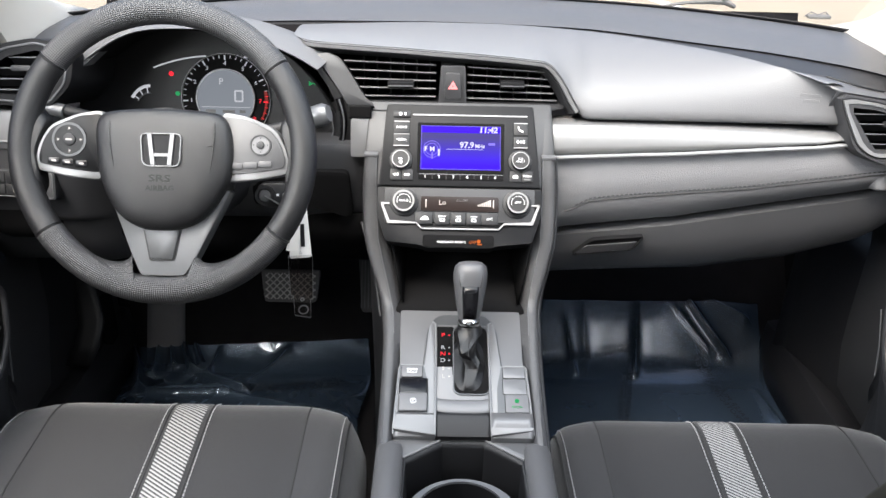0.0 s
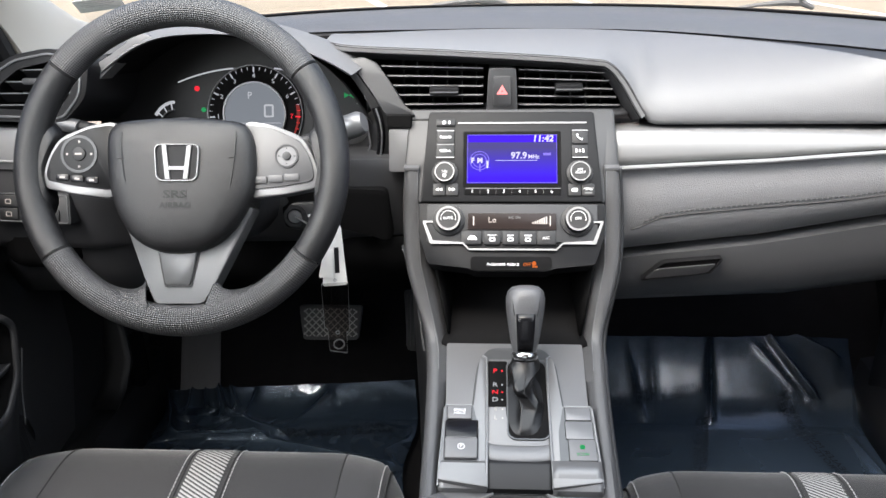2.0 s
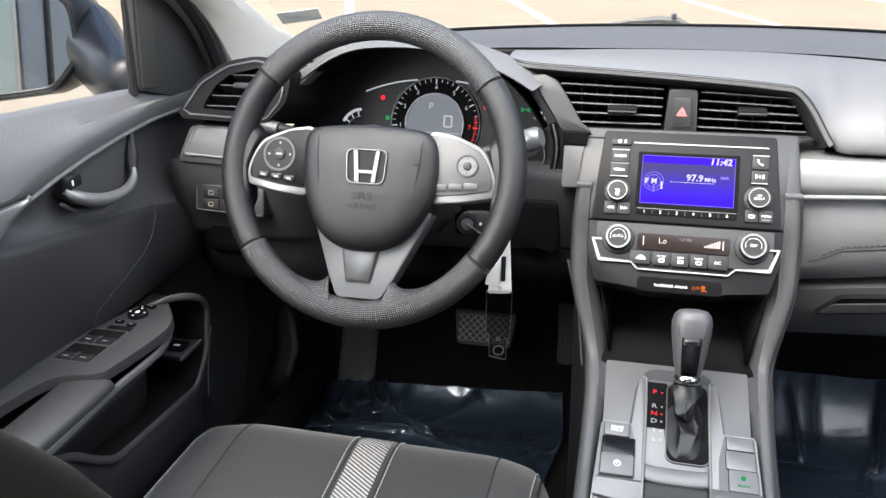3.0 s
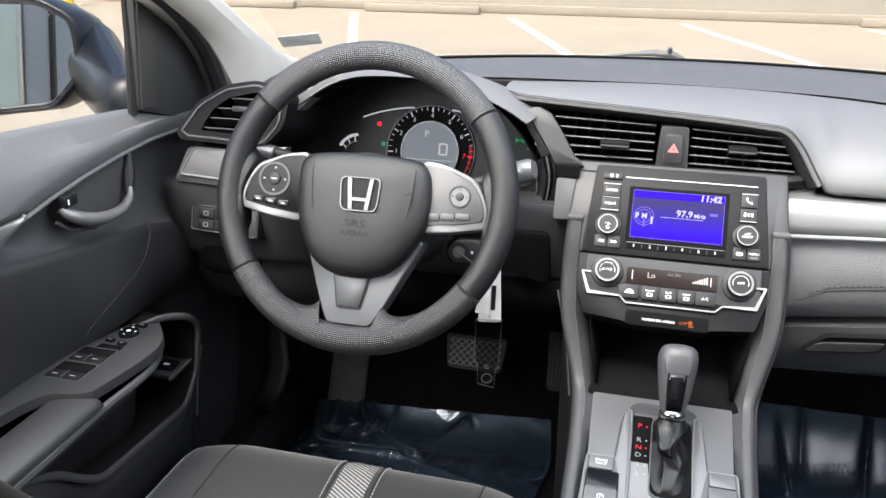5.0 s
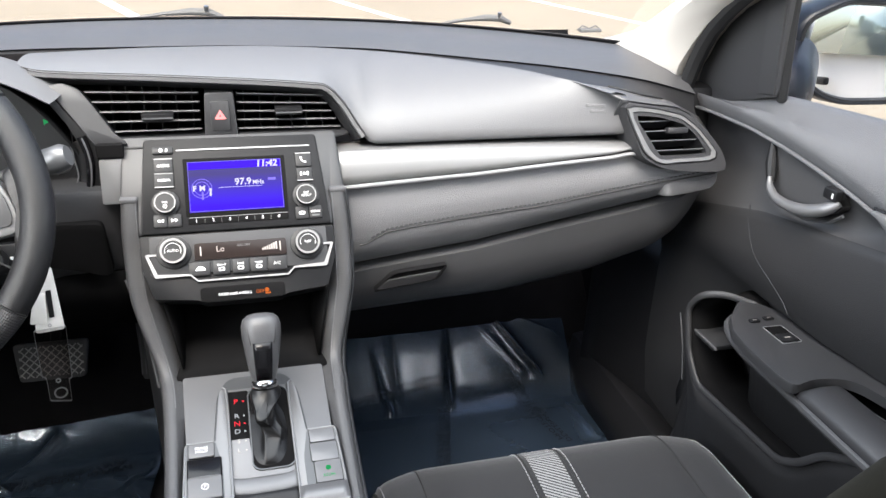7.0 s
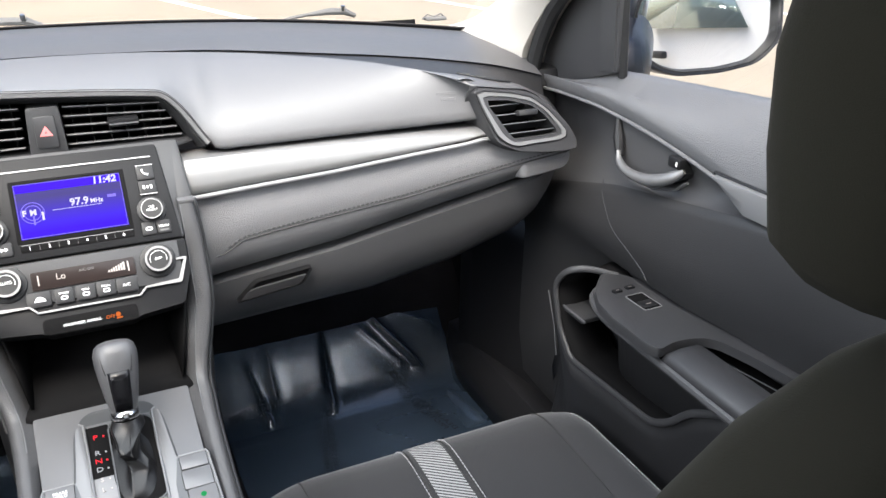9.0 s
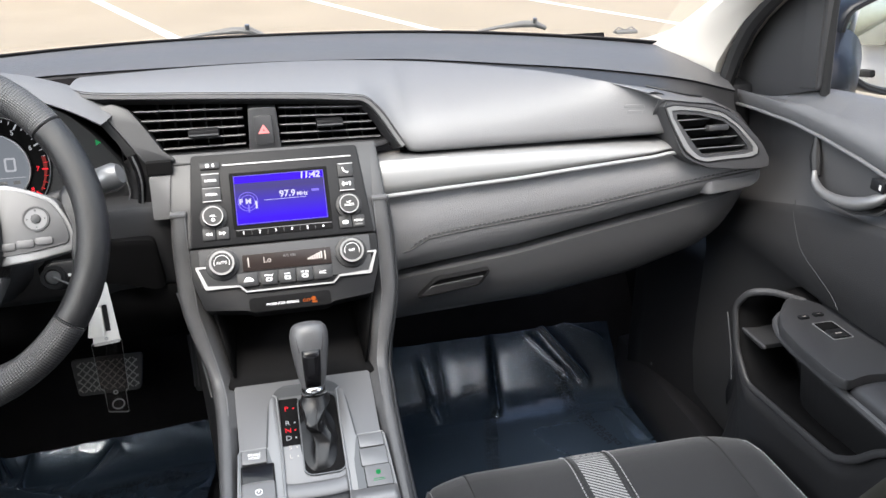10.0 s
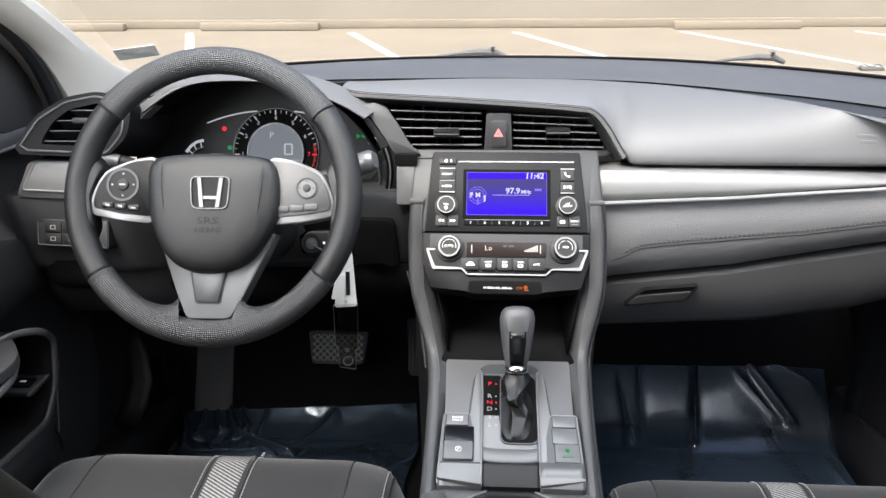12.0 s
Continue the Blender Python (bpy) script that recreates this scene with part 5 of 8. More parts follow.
part("airbag_mark", box((0.0275, -0.053, 0.0007), (0.006, 0.0018, 0.0004), m=STACK @ at(0, 0, 0, 0)), LIT_AMBER, ap)

# ---- console ----
console = thing("center_console", (0.003, 0.75, 0.25), "charcoal centre console with silver switch frames", "console")
MX = 0.0065


RAIL = [(1.007, 0.853, 0.1275, 0.1120, 0.1085), (0.997, 0.82, 0.1300, 0.1124, 0.1075), (0.991, 0.795, 0.1310, 0.1124, 0.1052), (0.971, 0.743, 0.1288, 0.1108, 0.0980), (0.955, 0.705, 0.1195, 0.1025, 0.0885), (0.945, 0.684, 0.1125, 0.0975, 0.0835),
        (0.930, 0.664, 0.1060, 0.0930, 0.0800), (0.908, 0.656, 0.1040, 0.0905, 0.0795), (0.880, 0.648, 0.1020, 0.0890, 0.0800), (0.827, 0.632, 0.1008, 0.0885, 0.0820), (0.79, 0.621, 0.1005, 0.0885, 0.0835), (0.733, 0.604, 0.1005, 0.0890, 0.0840), (0.69, 0.585, 0.1005, 0.0890, 0.0840)]
ra = spline([(y, z, o) for y, z, o, r, i in RAIL], 60)
rb = [Vector((float(np.interp(q.y, [k[1] for k in RAIL][::-1], [k[3] for k in RAIL][::-1])), float(np.interp(q.y, [k[1] for k in RAIL][::-1], [k[4] for k in RAIL][::-1])), 0)) for q in ra]
for s in (-1, 1):
    rows, side, ridge = [], [], []
    for k in range(60):
        y, z, o = ra[k]
        r, i = rb[k].x, rb[k].y
        c = MX * 0.85 * max(0.0, min(1.0, (1.0 - y) / 0.09))
        a, b = ra[max(k - 1, 0)], ra[min(k + 1, 59)]
        t = Vector((0, b.x - a.x, b.y - a.y)).normalized()
        n = Vector((0, -abs(t.z), abs(t.y)))
        p = Vector((c, y, z))
        X = Vector((s, 0, 0))
        deep = 0.012 if z > 0.66 else 0.007
        rows.append([p + X * i - n * (deep + 0.05), p + X * i - n * deep, p + X * (r - 0.0012) - n * 0.0008, p + X * r + n * 0.0003, p + X * (r + 0.0015) + n * 0.0006, p + X * ((r + o) / 2) + n * 0.002, p + X * (o - 0.004) + n * 0.0008, p + X * (o - 0.001) - n * 0.001, p + X * o - n * 0.004, p + X * (o + 0.002) - n * 0.016])
        e = rows[-1][-1]
        side.append([e + X * -0.0004, Vector((e.x - s * 0.004, min(e.y + 0.03, 1.25), e.z - 0.02)), Vector((e.x - s * 0.004, min(e.y + 0.08, 1.25), min(e.z - 0.09, 0.45))), Vector((e.x - s * 0.002, min(e.y + 0.09, 1.3), 0.24))])
        ridge.append(p + X * r + n * 0.0004)
    bm = grid(rows)
    part("side_rail", bm, RAIL_VINYL, console, "grained grey console rail", angle=50)
    part("rail_cap", box((s * 0.1195, 1.012, 0.852), (0.019, 0.016, 0.005), 0.0015, 2), DASH, console)
    part("rail_line", tube(ridge[:34], 0.0007, 5), GUNMETAL, console)
    part("side_panel", grid(side), DARK, console, thick=0.004)
    part("lower_side", box((s * 0.098 + MX, 0.35, 0.40), (0.012, 0.80, 0.36), 0.004), DARK, console)
# tray under the climate panel
part("tray", grid([[(0.0035 + (x - 0.0035) * tab(z, [(0.66, 0.76), (0.69, 0.84), (0.74, 0.97), (0.76, 1.0)]), y, z) for y, z in ((0.985, 0.755), (1.06, 0.75), (1.10, 0.74), (1.10, 0.69), (1.05, 0.672), (0.95, 0.665), (0.925, 0.657))] for x in np.linspace(-0.115, 0.122, 8)]), VOID, console, "black open tray", thick=0.004, angle=60)
for s in (-1, 1):
    part("tray_cheek", grid([[(s * (0.100 - 0.021 * (0.755 - z) / 0.09) + MX * 0.5, y, z) for y in (0.985 - 0.05 * (0.755 - z) / 0.09, 1.03, 1.1)] for z in (0.755, 0.72, 0.665)]), VOID, console, thick=0.003)
for x0, x1, z in ((-0.05, 0.02, 0.725), (0.045, 0.075, 0.725), (-0.06, -0.02, 0.752)):
    part("tray_slot", box(((x0 + x1) / 2, 1.094, z), (x1 - x0, 0.004, 0.0022), 0.0005, 1), GUNMETAL, console)

# plate with gate
pl = round_corners([(-0.0765, 0.1325), (0.0855, 0.1325), (0.0845, 0.03), (0.092, -0.064), (-0.079, -0.064), (-0.0735, 0.03)], 0.003, 2)
part("plate", slab(pl, -0.03, 0.0, PLATE, 0.001), PLATE_GREY, console, "satin grey shifter plate")
U = round_corners([(-0.046, 0.02), (-0.0395, 0.10), (-0.026, 0.124), (0.039, 0.124), (0.0525, 0.10), (0.059, 0.02)], 0.012, 5)
part("gate_bezel", slab(U, -0.01, 0.003, PLATE, 0.003), SPOKE_GREY, console, "dark grey raised gate bezel")
G = round_corners([(-0.0325, -0.017), (-0.0325, 0.104), (0.0455, 0.104), (0.0455, -0.017)], 0.005, 3)
part("gate_plate", slab(G, -0.01, 0.0045, PLATE, 0.0015), PLATE_GREY, console)
gate = plate("gate_window", -0.0305, -0.0045, 0.034, 0.1, 0.003, 0.0052, VOID, console, PLATE, r=0.002)
for ch, v, mat in (("P", 0.085, LIT_RED), ("R", 0.0645, LIT_WHITE), ("N", 0.054, LIT_RED), ("D", 0.0435, LIT_WHITE)):
    lettering(ch, 0.0085, PLATE @ at(-0.0185, v, 0.0055), mat, gate, wide=1.15)
    part("dot", slab(disc(0.0011, 8, -0.0105, v), 0.0052, 0.0056, PLATE), mat, gate)
for ch, v in (("S", 0.031), ("L", 0.019)):
    lettering(ch, 0.0075, PLATE @ at(-0.018, v, 0.0048), DIM_INK, gate)
    part("dot", slab(disc(0.001, 8, -0.0105, v), 0.0045, 0.0049, PLATE), DIM_INK, gate)
part("boot_well", ring_plate(rounded(0.0465, 0.1105, 0.0105, 4, 0.0175, 0.0455), rounded(0.0435, 0.1075, 0.0095, 4, 0.0175, 0.0455), -0.01, 0.0062, PLATE), SPOKE_GREY, console)
part("boot_floor", slab(rounded(0.0445, 0.1085, 0.009, 4, 0.0175, 0.0455), 0.003, 0.005, PLATE), VOID, console)
rows = []
for x in np.linspace(-0.0285, 0.0415, 12):
    rows.append([PLATE @ Vector((x, v, z)) for v, z in ((-0.034, 0.0044), (-0.040, 0.0050), (-0.052, 0.004), (-0.066, 0.0005), (-0.070, -0.012))])
part("slope_top", grid([[PLATE @ Vector((x, v - 0.004 * (1 - ((x - 0.0065) / 0.035) ** 4), z)) for v, z in ((-0.012, 0.0042), (-0.015, 0.0056), (-0.023, 0.0062), (-0.030, 0.0056), (-0.035, 0.0030))] for x in np.linspace(-0.0285, 0.0415, 14)]), PLATE_GREY, console, "satin grey lip of the shifter plate", thick=0.002)
part("front_slope", grid(rows), BLACK, console, "black sloping cover", thick=0.003)
# silver switch frames
for s in (-1, 1):
    def X(x):
        return x if s < 0 else 2 * MX - x
    o = [(-0.0735, 0.034), (-0.042, 0.034), (-0.0365, 0.10), (-0.0325, 0.107), (-0.0268, 0.104), (-0.0268, -0.068), (-0.078, -0.06)]
    o = round_corners([(X(a), b) for a, b in o], 0.002, 2)
    fr = part("switch_frame", slab(o, -0.012, 0.0065, PLATE, 0.0012), FRAME_SILVER, console, "polished silver switch frame")
    part("edge_trim", tube([PLATE @ Vector((X(x), v, z)) for x, v, z in ((-0.0325, 0.1065, 0.0062), (-0.0282, 0.103, 0.0068), (-0.0275, 0.07, 0.007), (-0.0275, -0.035, 0.007), (-0.0275, -0.052, 0.006), (-0.0275, -0.066, 0.001))], 0.0014, 8), KNOB_RING, fr, "bright silver edge")
    part("edge_trim", tube([PLATE @ Vector((X(x), v, z)) for x, v, z in ((-0.044, 0.0338, 0.0066), (-0.0725, 0.0336, 0.0068), (-0.0742, 0.03, 0.007), (-0.0765, -0.036, 0.007), (-0.0772, -0.052, 0.0055), (-0.0776, -0.064, 0.001))], 0.0012, 8), KNOB_RING, fr, "bright silver edge")
    part("frame_foot", grid([[PLATE @ Vector((X(x), v, z)) for v, z in ((-0.0375, 0.0068), (-0.052, 0.005), (-0.066, 0.0), (-0.070, -0.012))] for x in np.linspace(-0.0775, -0.027, 8)]), FRAME_SILVER, fr, "bright silver foot of the frame", thick=0.003)
    well = round_corners([(X(a), b) for a, b in ((-0.0722, 0.0325), (-0.0425, 0.0325), (-0.036, 0.0), (-0.0355, -0.0385), (-0.0735, -0.0375))], 0.002, 2)
    part("switch_bed", slab(well, 0.004, 0.0072, PLATE), SPOKE_GREY, fr)
    for x0, x1, v0, v1 in (((-0.0705, -0.0445, 0.0145, 0.0315), (-0.072, -0.0375, -0.0365, 0.0132)) if s < 0 else ((0.0575, 0.0845, 0.0145, 0.0315), (0.0565, 0.0855, -0.0095, 0.0135), (0.0585, 0.0865, -0.0365, -0.0105))):
        plate("button_gap", x0 - 0.0007, x1 + 0.0007, v0 - 0.0007, v1 + 0.0007, 0.006, 0.0074, VOID, fr, PLATE)
    if s < 0:
        b = plate("hold_button", -0.0705, -0.0445, 0.0145, 0.0315, 0.005, 0.0092, BUTTON_MID, fr, PLATE)
        lettering("BRAKE\nHOLD", 0.0046, PLATE @ at(-0.0573, 0.0235, 0.0094), WHITE_INK, b)
        plate("brake_recess", -0.0715, -0.0385, -0.011, 0.0128, 0.005, 0.0080, PIANO, fr, PLATE)
        part("switch_lip", tube([PLATE @ Vector((x, -0.0108, 0.0106 - 0.0012 * (2 * (x + 0.0548) / 0.033) ** 2)) for x in np.linspace(-0.071, -0.0385, 9)], 0.0008, 6), KNOB_RING, fr, "thin bright lip over the switch")
        b = plate("parking_brake_switch", -0.072, -0.0375, -0.0365, -0.0105, 0.005, 0.0105, BUTTON_MID, fr, PLATE, edge=0.002)
        part("mark", ring_plate(disc(0.0038, 20, -0.0545, -0.0225), disc(0.0031, 20, -0.0545, -0.0225), 0.0105, 0.0108, PLATE), WHITE_INK, b)
        lettering("P", 0.005, PLATE @ at(-0.0545, -0.0225, 0.0107), WHITE_INK, b)
    else:
        plate("blank_button", 0.0575, 0.0845, 0.0145, 0.0315, 0.005, 0.0092, PLATE_GREY, fr, PLATE)
        plate("blank_button", 0.0565, 0.0855, -0.0095, 0.0135, 0.005, 0.0085, PLATE_GREY, fr, PLATE)
        b = plate("eco_button", 0.0585, 0.0865, -0.0365, -0.0105, 0.005, 0.0092, BUTTON_MID, fr, PLATE)
        lettering("ECON", 0.0045, PLATE @ at(0.0725, -0.029, 0.0094), LIT_GREEN, b)
        part("leaf_mark", slab(disc(0.003, 12, 0.0725, -0.02), 0.0092, 0.0095, PLATE), LIT_GREEN, b)
# cup holder and padded sides behind the plate
BIN = [(-0.066, 0.45), (-0.066, 0.60), (-0.064, 0.706), (-0.030, 0.7305), (-0.0235, 0.7345), (-0.020, 0.738), (0.033, 0.738), (0.0365, 0.7345), (0.043, 0.7305), (0.077, 0.706), (0.079, 0.60), (0.079, 0.45)]
part("cup_bin", grid([[(0.0065 + (x - 0.0065) * k, 0.45 + (y - 0.45) * k, z) for x, y in BIN] for z, k in ((0.5935, 1.0), (0.585, 0.992), (0.54, 0.975), (0.49, 0.96))]), BLACK, console, "black open console bin", thick=0.003, angle=25)
part("bin_floor", slab(BIN, 0.484, 0.490), VOID, console)
part("bin_edge", tube([(x, y, 0.595) for x, y in BIN[2:10]], 0.0016, 6), SILVER, console, "thin silver edge of the bin")
for s in (-1, 1):
    o = [(0.0065 + s * (a - 0.0065), b) for a, b in ((0.095, 0.746), (0.034, 0.746), (0.0365, 0.736), (0.077, 0.7085), (0.095, 0.696))]
    part("bin_deck", slab(round_corners(o, 0.002, 2), 0.585, 0.5955, edge=0.001), FRAME_SILVER, console, "silver corner beside the bin")
cup = part("cup_holder", ring_plate(disc(0.068, 56, 0.005, 0.636), disc(0.0535, 56, 0.004, 0.646), 0.545, 0.566), GUNMETAL, console, "round cup holder ring")
part("cup_wall", ring_plate(disc(0.0545, 48, 0.004, 0.646), disc(0.052, 48, 0.004, 0.646), 0.49, 0.5645), BLACK, cup)
part("cup_base", slab(disc(0.0535, 32, 0.004, 0.646), 0.4905, 0.496), VOID, cup)
for s in (-1, 1):
    cx = s * 0.0865 + MX
    rows = []
    for y, h, k in ((0.742, 0.0, 0.4), (0.741, 0.55, 0.8), (0.735, 0.85, 0.95), (0.72, 1.0, 1), (0.6, 1.0, 1), (0.4, 1.0, 1), (0.3, 1.0, 1)):
        zt = 0.545 + 0.06 * h
        w = 0.0165 * k
        rows.append([(cx - w, y, 0.5), (cx - w, y, zt - 0.012), (cx - w * 0.75, y, zt - 0.003), (cx, y, zt), (cx + w * 0.75, y, zt - 0.003), (cx + w, y, zt - 0.012), (cx + w, y, 0.5)])
    part("console_pad", grid(rows), DASH, console, "padded console side", angle=70)

# ---- gear selector ----
shifter = thing("gear_shifter", (0.0165, 0.85, 0.64), "dark grey automatic gear selector with leather boot", "gear selector")
neck, head = Vector((0.0145, 0.873, 0.679)), Vector((0.0155, 0.908, 0.744))
ax = (head - neck).normalized()
KN = Matrix.Translation(neck) @ Matrix((Vector((1, 0, 0)), ax.cross(Vector((1, 0, 0))), ax)).transposed().to_4x4()
rows = []
n = 28
for h, wx, wy in ((0.0, 0.0125, 0.012), (0.006, 0.014, 0.0135), (0.02, 0.0168, 0.0165), (0.04, 0.0195, 0.0195), (0.06, 0.0218, 0.0215), (0.074, 0.0222, 0.0215), (0.084, 0.0200, 0.0195), (0.0895, 0.0150, 0.0145), (0.0915, 0.007, 0.007), (0.0918, 0.001, 0.001)):
    row = []
    for k in range(n):
        a = 2 * math.pi * k / n
        c, sn = math.cos(a), math.sin(a)
        row.append(KN @ Vector((wx * math.copysign(abs(c) ** 0.75, c), wy * math.copysign(abs(sn) ** 0.75, sn), h * 0.83)))
    rows.append(row)
part("knob", grid(rows, loop_u=True, caps=True), KNOB_GREY, shifter, "dark grey moulded selector knob", angle=60)
FR = -1 if (KN.to_3x3() @ Vector((0, 1, 0))).y > 0 else 1
rows = []
for h, w, d in ((0.002, 0.0085, 0.0135), (0.02, 0.0095, 0.0172), (0.04, 0.0103, 0.0204), (0.052, 0.0106, 0.0222)):
    rows.append([KN @ Vector((x, FR * (d + 0.0008 - 0.0016 * (x / 0.01) ** 2), h * 0.83)) for x in np.linspace(-w, w, 7)])
part("front_inlay", grid(rows), PIANO, shifter, "gloss black inlay", thick=0.002)
part("release_button", box((0, FR * 0.0203, 0.036), (0.0135, 0.003, 0.005), 0.001, 2, KN), PIANO, shifter)
for sx in (-1, 1):
    part("knob_seam", tube([KN @ Vector((sx * w, FR * d, h * 0.83)) for h, w, d in ((0.05, 0.0125, 0.0185), (0.062, 0.0142, 0.0182), (0.074, 0.0150, 0.0175), (0.083, 0.0140, 0.0150), (0.089, 0.0115, 0.0095))], 0.0007, 5), BLACK, shifter)
bm = tube([KN @ Vector((0, 0, h)) for h in (-0.009, -0.006, -0.002, 0.001)], [0.0128, 0.0148, 0.0148, 0.0130], 28)
part("collar", bm, CHROME, shifter, "chrome collar ring")
base = PLATE @ Vector((0.0135, 0.0455, 0.004))
rows = []
n = 96
for i in range(49):
    f = i / 48
    c = base.lerp(neck - ax * 0.006, f)
    c.y = base.y + (neck.y - 0.003 - base.y) * (f ** 1.3)
    wv = min(1.0, math.sin(math.pi * f ** 0.85) * 1.3)
    c.x += 0.0025 * wv * math.sin(7 * f + 0.6)
    row = []
    for k in range(n):
        u = k / n
        a = 2 * math.pi * u
        cs, sn = math.cos(a), math.sin(a)
        p = 0.6 + 0.4 * f
        wx = float(np.interp(f, [0, 0.05, 0.12, 0.25, 0.38, 0.6, 0.82, 0.94, 1], [0.0210, 0.0205, 0.0170, 0.0125, 0.0130, 0.0175, 0.0182, 0.0152, 0.0138]))
        wy = 0.049 * (1 - f) ** 1.25 + 0.0142 * (1 - (1 - f) ** 1.25)
        wy *= float(np.interp(f, [0, 0.06, 0.2, 0.4, 0.6, 1], [1.0, 0.97, 0.80, 0.82, 1.05, 1.0]))
        ridge = 0.45 - abs(math.sin(math.pi * (0.9 * f + 2 * u + 0.05))) ** 0.8
        cross = 0.4 - abs(math.sin(math.pi * (1.9 * f - 2 * u + 0.35))) ** 0.7
        pleat = 0.45 - abs(math.sin(math.pi * (4 * u + 0.35 * math.sin(3.5 * f)))) ** 0.6
        fold = 1 + wv * (0.40 * ridge * min(1, 2.2 * f) + 0.20 * cross + 0.46 * pleat * (1 - f) ** 1.2)
        q = Vector((wx * math.copysign(abs(cs) ** p, cs) * fold, wy * math.copysign(abs(sn) ** p, sn) * (1 + (fold - 1) * 0.7), 0))
        row.append(Vector((c.x + q.x, c.y + q.y, c.z + q.y * 0.3 * (1 - f) - q.y * 0.2 * f + 0.004 * (fold - 1))))
    rows.append(row)
part("boot", grid(rows, loop_u=True), BOOT, shifter, "creased black leather boot", angle=180)
part("boot_stitch", tube([rows[k][int(n * 0.77)] + Vector((0, -0.0006, 0.0003)) for k in range(20, 40)], 0.0006, 5), BLACK, shifter)

# ---- steering wheel ----
wheel = thing("steering_wheel", (-0.362, 0.91, 0.888), "dark grey three-spoke steering wheel with knurled rim", "steering wheel")


def rim_arc(a0, a1, n, mat, name, grow=0.0):
    rows = []
    for i in range(n + 1):
        a = radians(a0 + (a1 - a0) * i / n)
        low = max(0, -math.sin(a) - 0.3)
        rr, w, d = 0.1695 - 0.001 * low, 0.0165 + grow, 0.0175 + grow
        row = []
        for k in range(20):
            b = 2 * math.pi * k / 20
            q = rr + w * math.cos(b)
            row.append(WHEEL @ Vector((q * math.cos(a), q * math.sin(a), d * math.sin(b))))
        rows.append(row)
    return part(name, grid(rows, loop_u=True, caps=True), mat, wheel, "knurled rim section" if mat is KNURL else "grained rim section", angle=70)


rim_arc(37.5, 141, 60, KNURL, "rim_top", 0.0004)
rim_arc(142, 214.5, 40, LEATHER, "rim_side")
rim_arc(215.5, 324.5, 60, KNURL, "rim_bottom", 0.0004)
rim_arc(-34.5, 36.5, 40, LEATHER, "rim_side")
for a in (37, 141.5, 215, 325):
    c, s = math.cos(radians(a)), math.sin(radians(a))
    part("rim_seam", tube([WHEEL @ Vector(((0.1695 + 0.0166 * math.cos(b)) * c, (0.1695 + 0.0166 * math.cos(b)) * s, 0.0177 * math.sin(b))) for b in np.linspace(0, 2 * math.pi, 24)[:-1]], 0.0006, 5, loop=True), BLACK, wheel)

# hub behind the cover
part("hub", slab(disc(0.075, 32, 0, -0.02), -0.045, -0.004, WHEEL, 0.004), BLACK, wheel)
cov = smooth_outline([(0.0, 0.0515), (0.045, 0.0495), (0.073, 0.044), (0.083, 0.03), (0.0865, 0.0), (0.083, -0.03), (0.068, -0.06), (0.046, -0.083), (0.02, -0.094), (0, -0.0955), (-0.02, -0.094), (-0.044, -0.083), (-0.062, -0.06), (-0.073, -0.03), (-0.0765, 0.0), (-0.077, 0.03), (-0.07, 0.044), (-0.045, 0.0495)], 60)
cover = part("airbag_cover", dome(cov, 0.004, 0.022, WHEEL, 9, 3.2, z_under=-0.03), LEATHER, wheel, "grained airbag cover", angle=60)
for sx in (-1, 1):
    part("cover_notch", box((0.004 + sx * 0.06, 0.0, 0.0232), (0.0075, 0.0014, 0.002), 0.0004, 1, WHEEL @ at(0, 0, 0, sx * 6)), BLACK, cover)
for sx, x0 in ((-1, -0.056), (1, 0.068)):
    part("cover_crease", tube([WHEEL @ Vector((x0 - 0.006 * sx * f * f * 2.2, 0.034 - 0.085 * f, 0.0205 + 0.0035 * math.sin(math.pi * min(1, f + 0.1)))) for f in np.linspace(0, 1, 12)], 0.0007, 5), LEATHER, cover)
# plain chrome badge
lo = round_corners([(-0.0185, 0.0205), (0.0305, 0.0205), (0.028, -0.0185), (-0.016, -0.0185)], 0.008, 4)
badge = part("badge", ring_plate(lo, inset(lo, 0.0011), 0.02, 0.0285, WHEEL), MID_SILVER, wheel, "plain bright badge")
part("badge_bed", slab(inset(lo, 0.0016), 0.02, 0.0262, WHEEL), STACK_GREY, badge)
for sx in (-1, 1):
    cx = 0.006
    part("badge_bar", slab([(cx + sx * 0.0072, -0.0165), (cx + sx * 0.0120, -0.0165), (cx + sx * 0.0158, 0.0190), (cx + sx * 0.0112, 0.0190)][:: sx], 0.026, 0.0285, WHEEL), MID_SILVER, badge)
part("badge_bar", slab([(-0.0030, -0.0068), (0.0150, -0.0068), (0.016, -0.0032), (-0.004, -0.0032)], 0.026, 0.0283, WHEEL), MID_SILVER, badge)
lettering("SRS", 0.0115, WHEEL @ at(0.004, -0.033, 0.0258), LETTER_BLACK, cover, wide=1.5, depth=0.0008, bold=0.0003)
lettering("AIRBAG", 0.0085, WHEEL @ at(0.004, -0.0445, 0.0252), LETTER_BLACK, cover, wide=1.15, depth=0.0008, bold=0.0003)

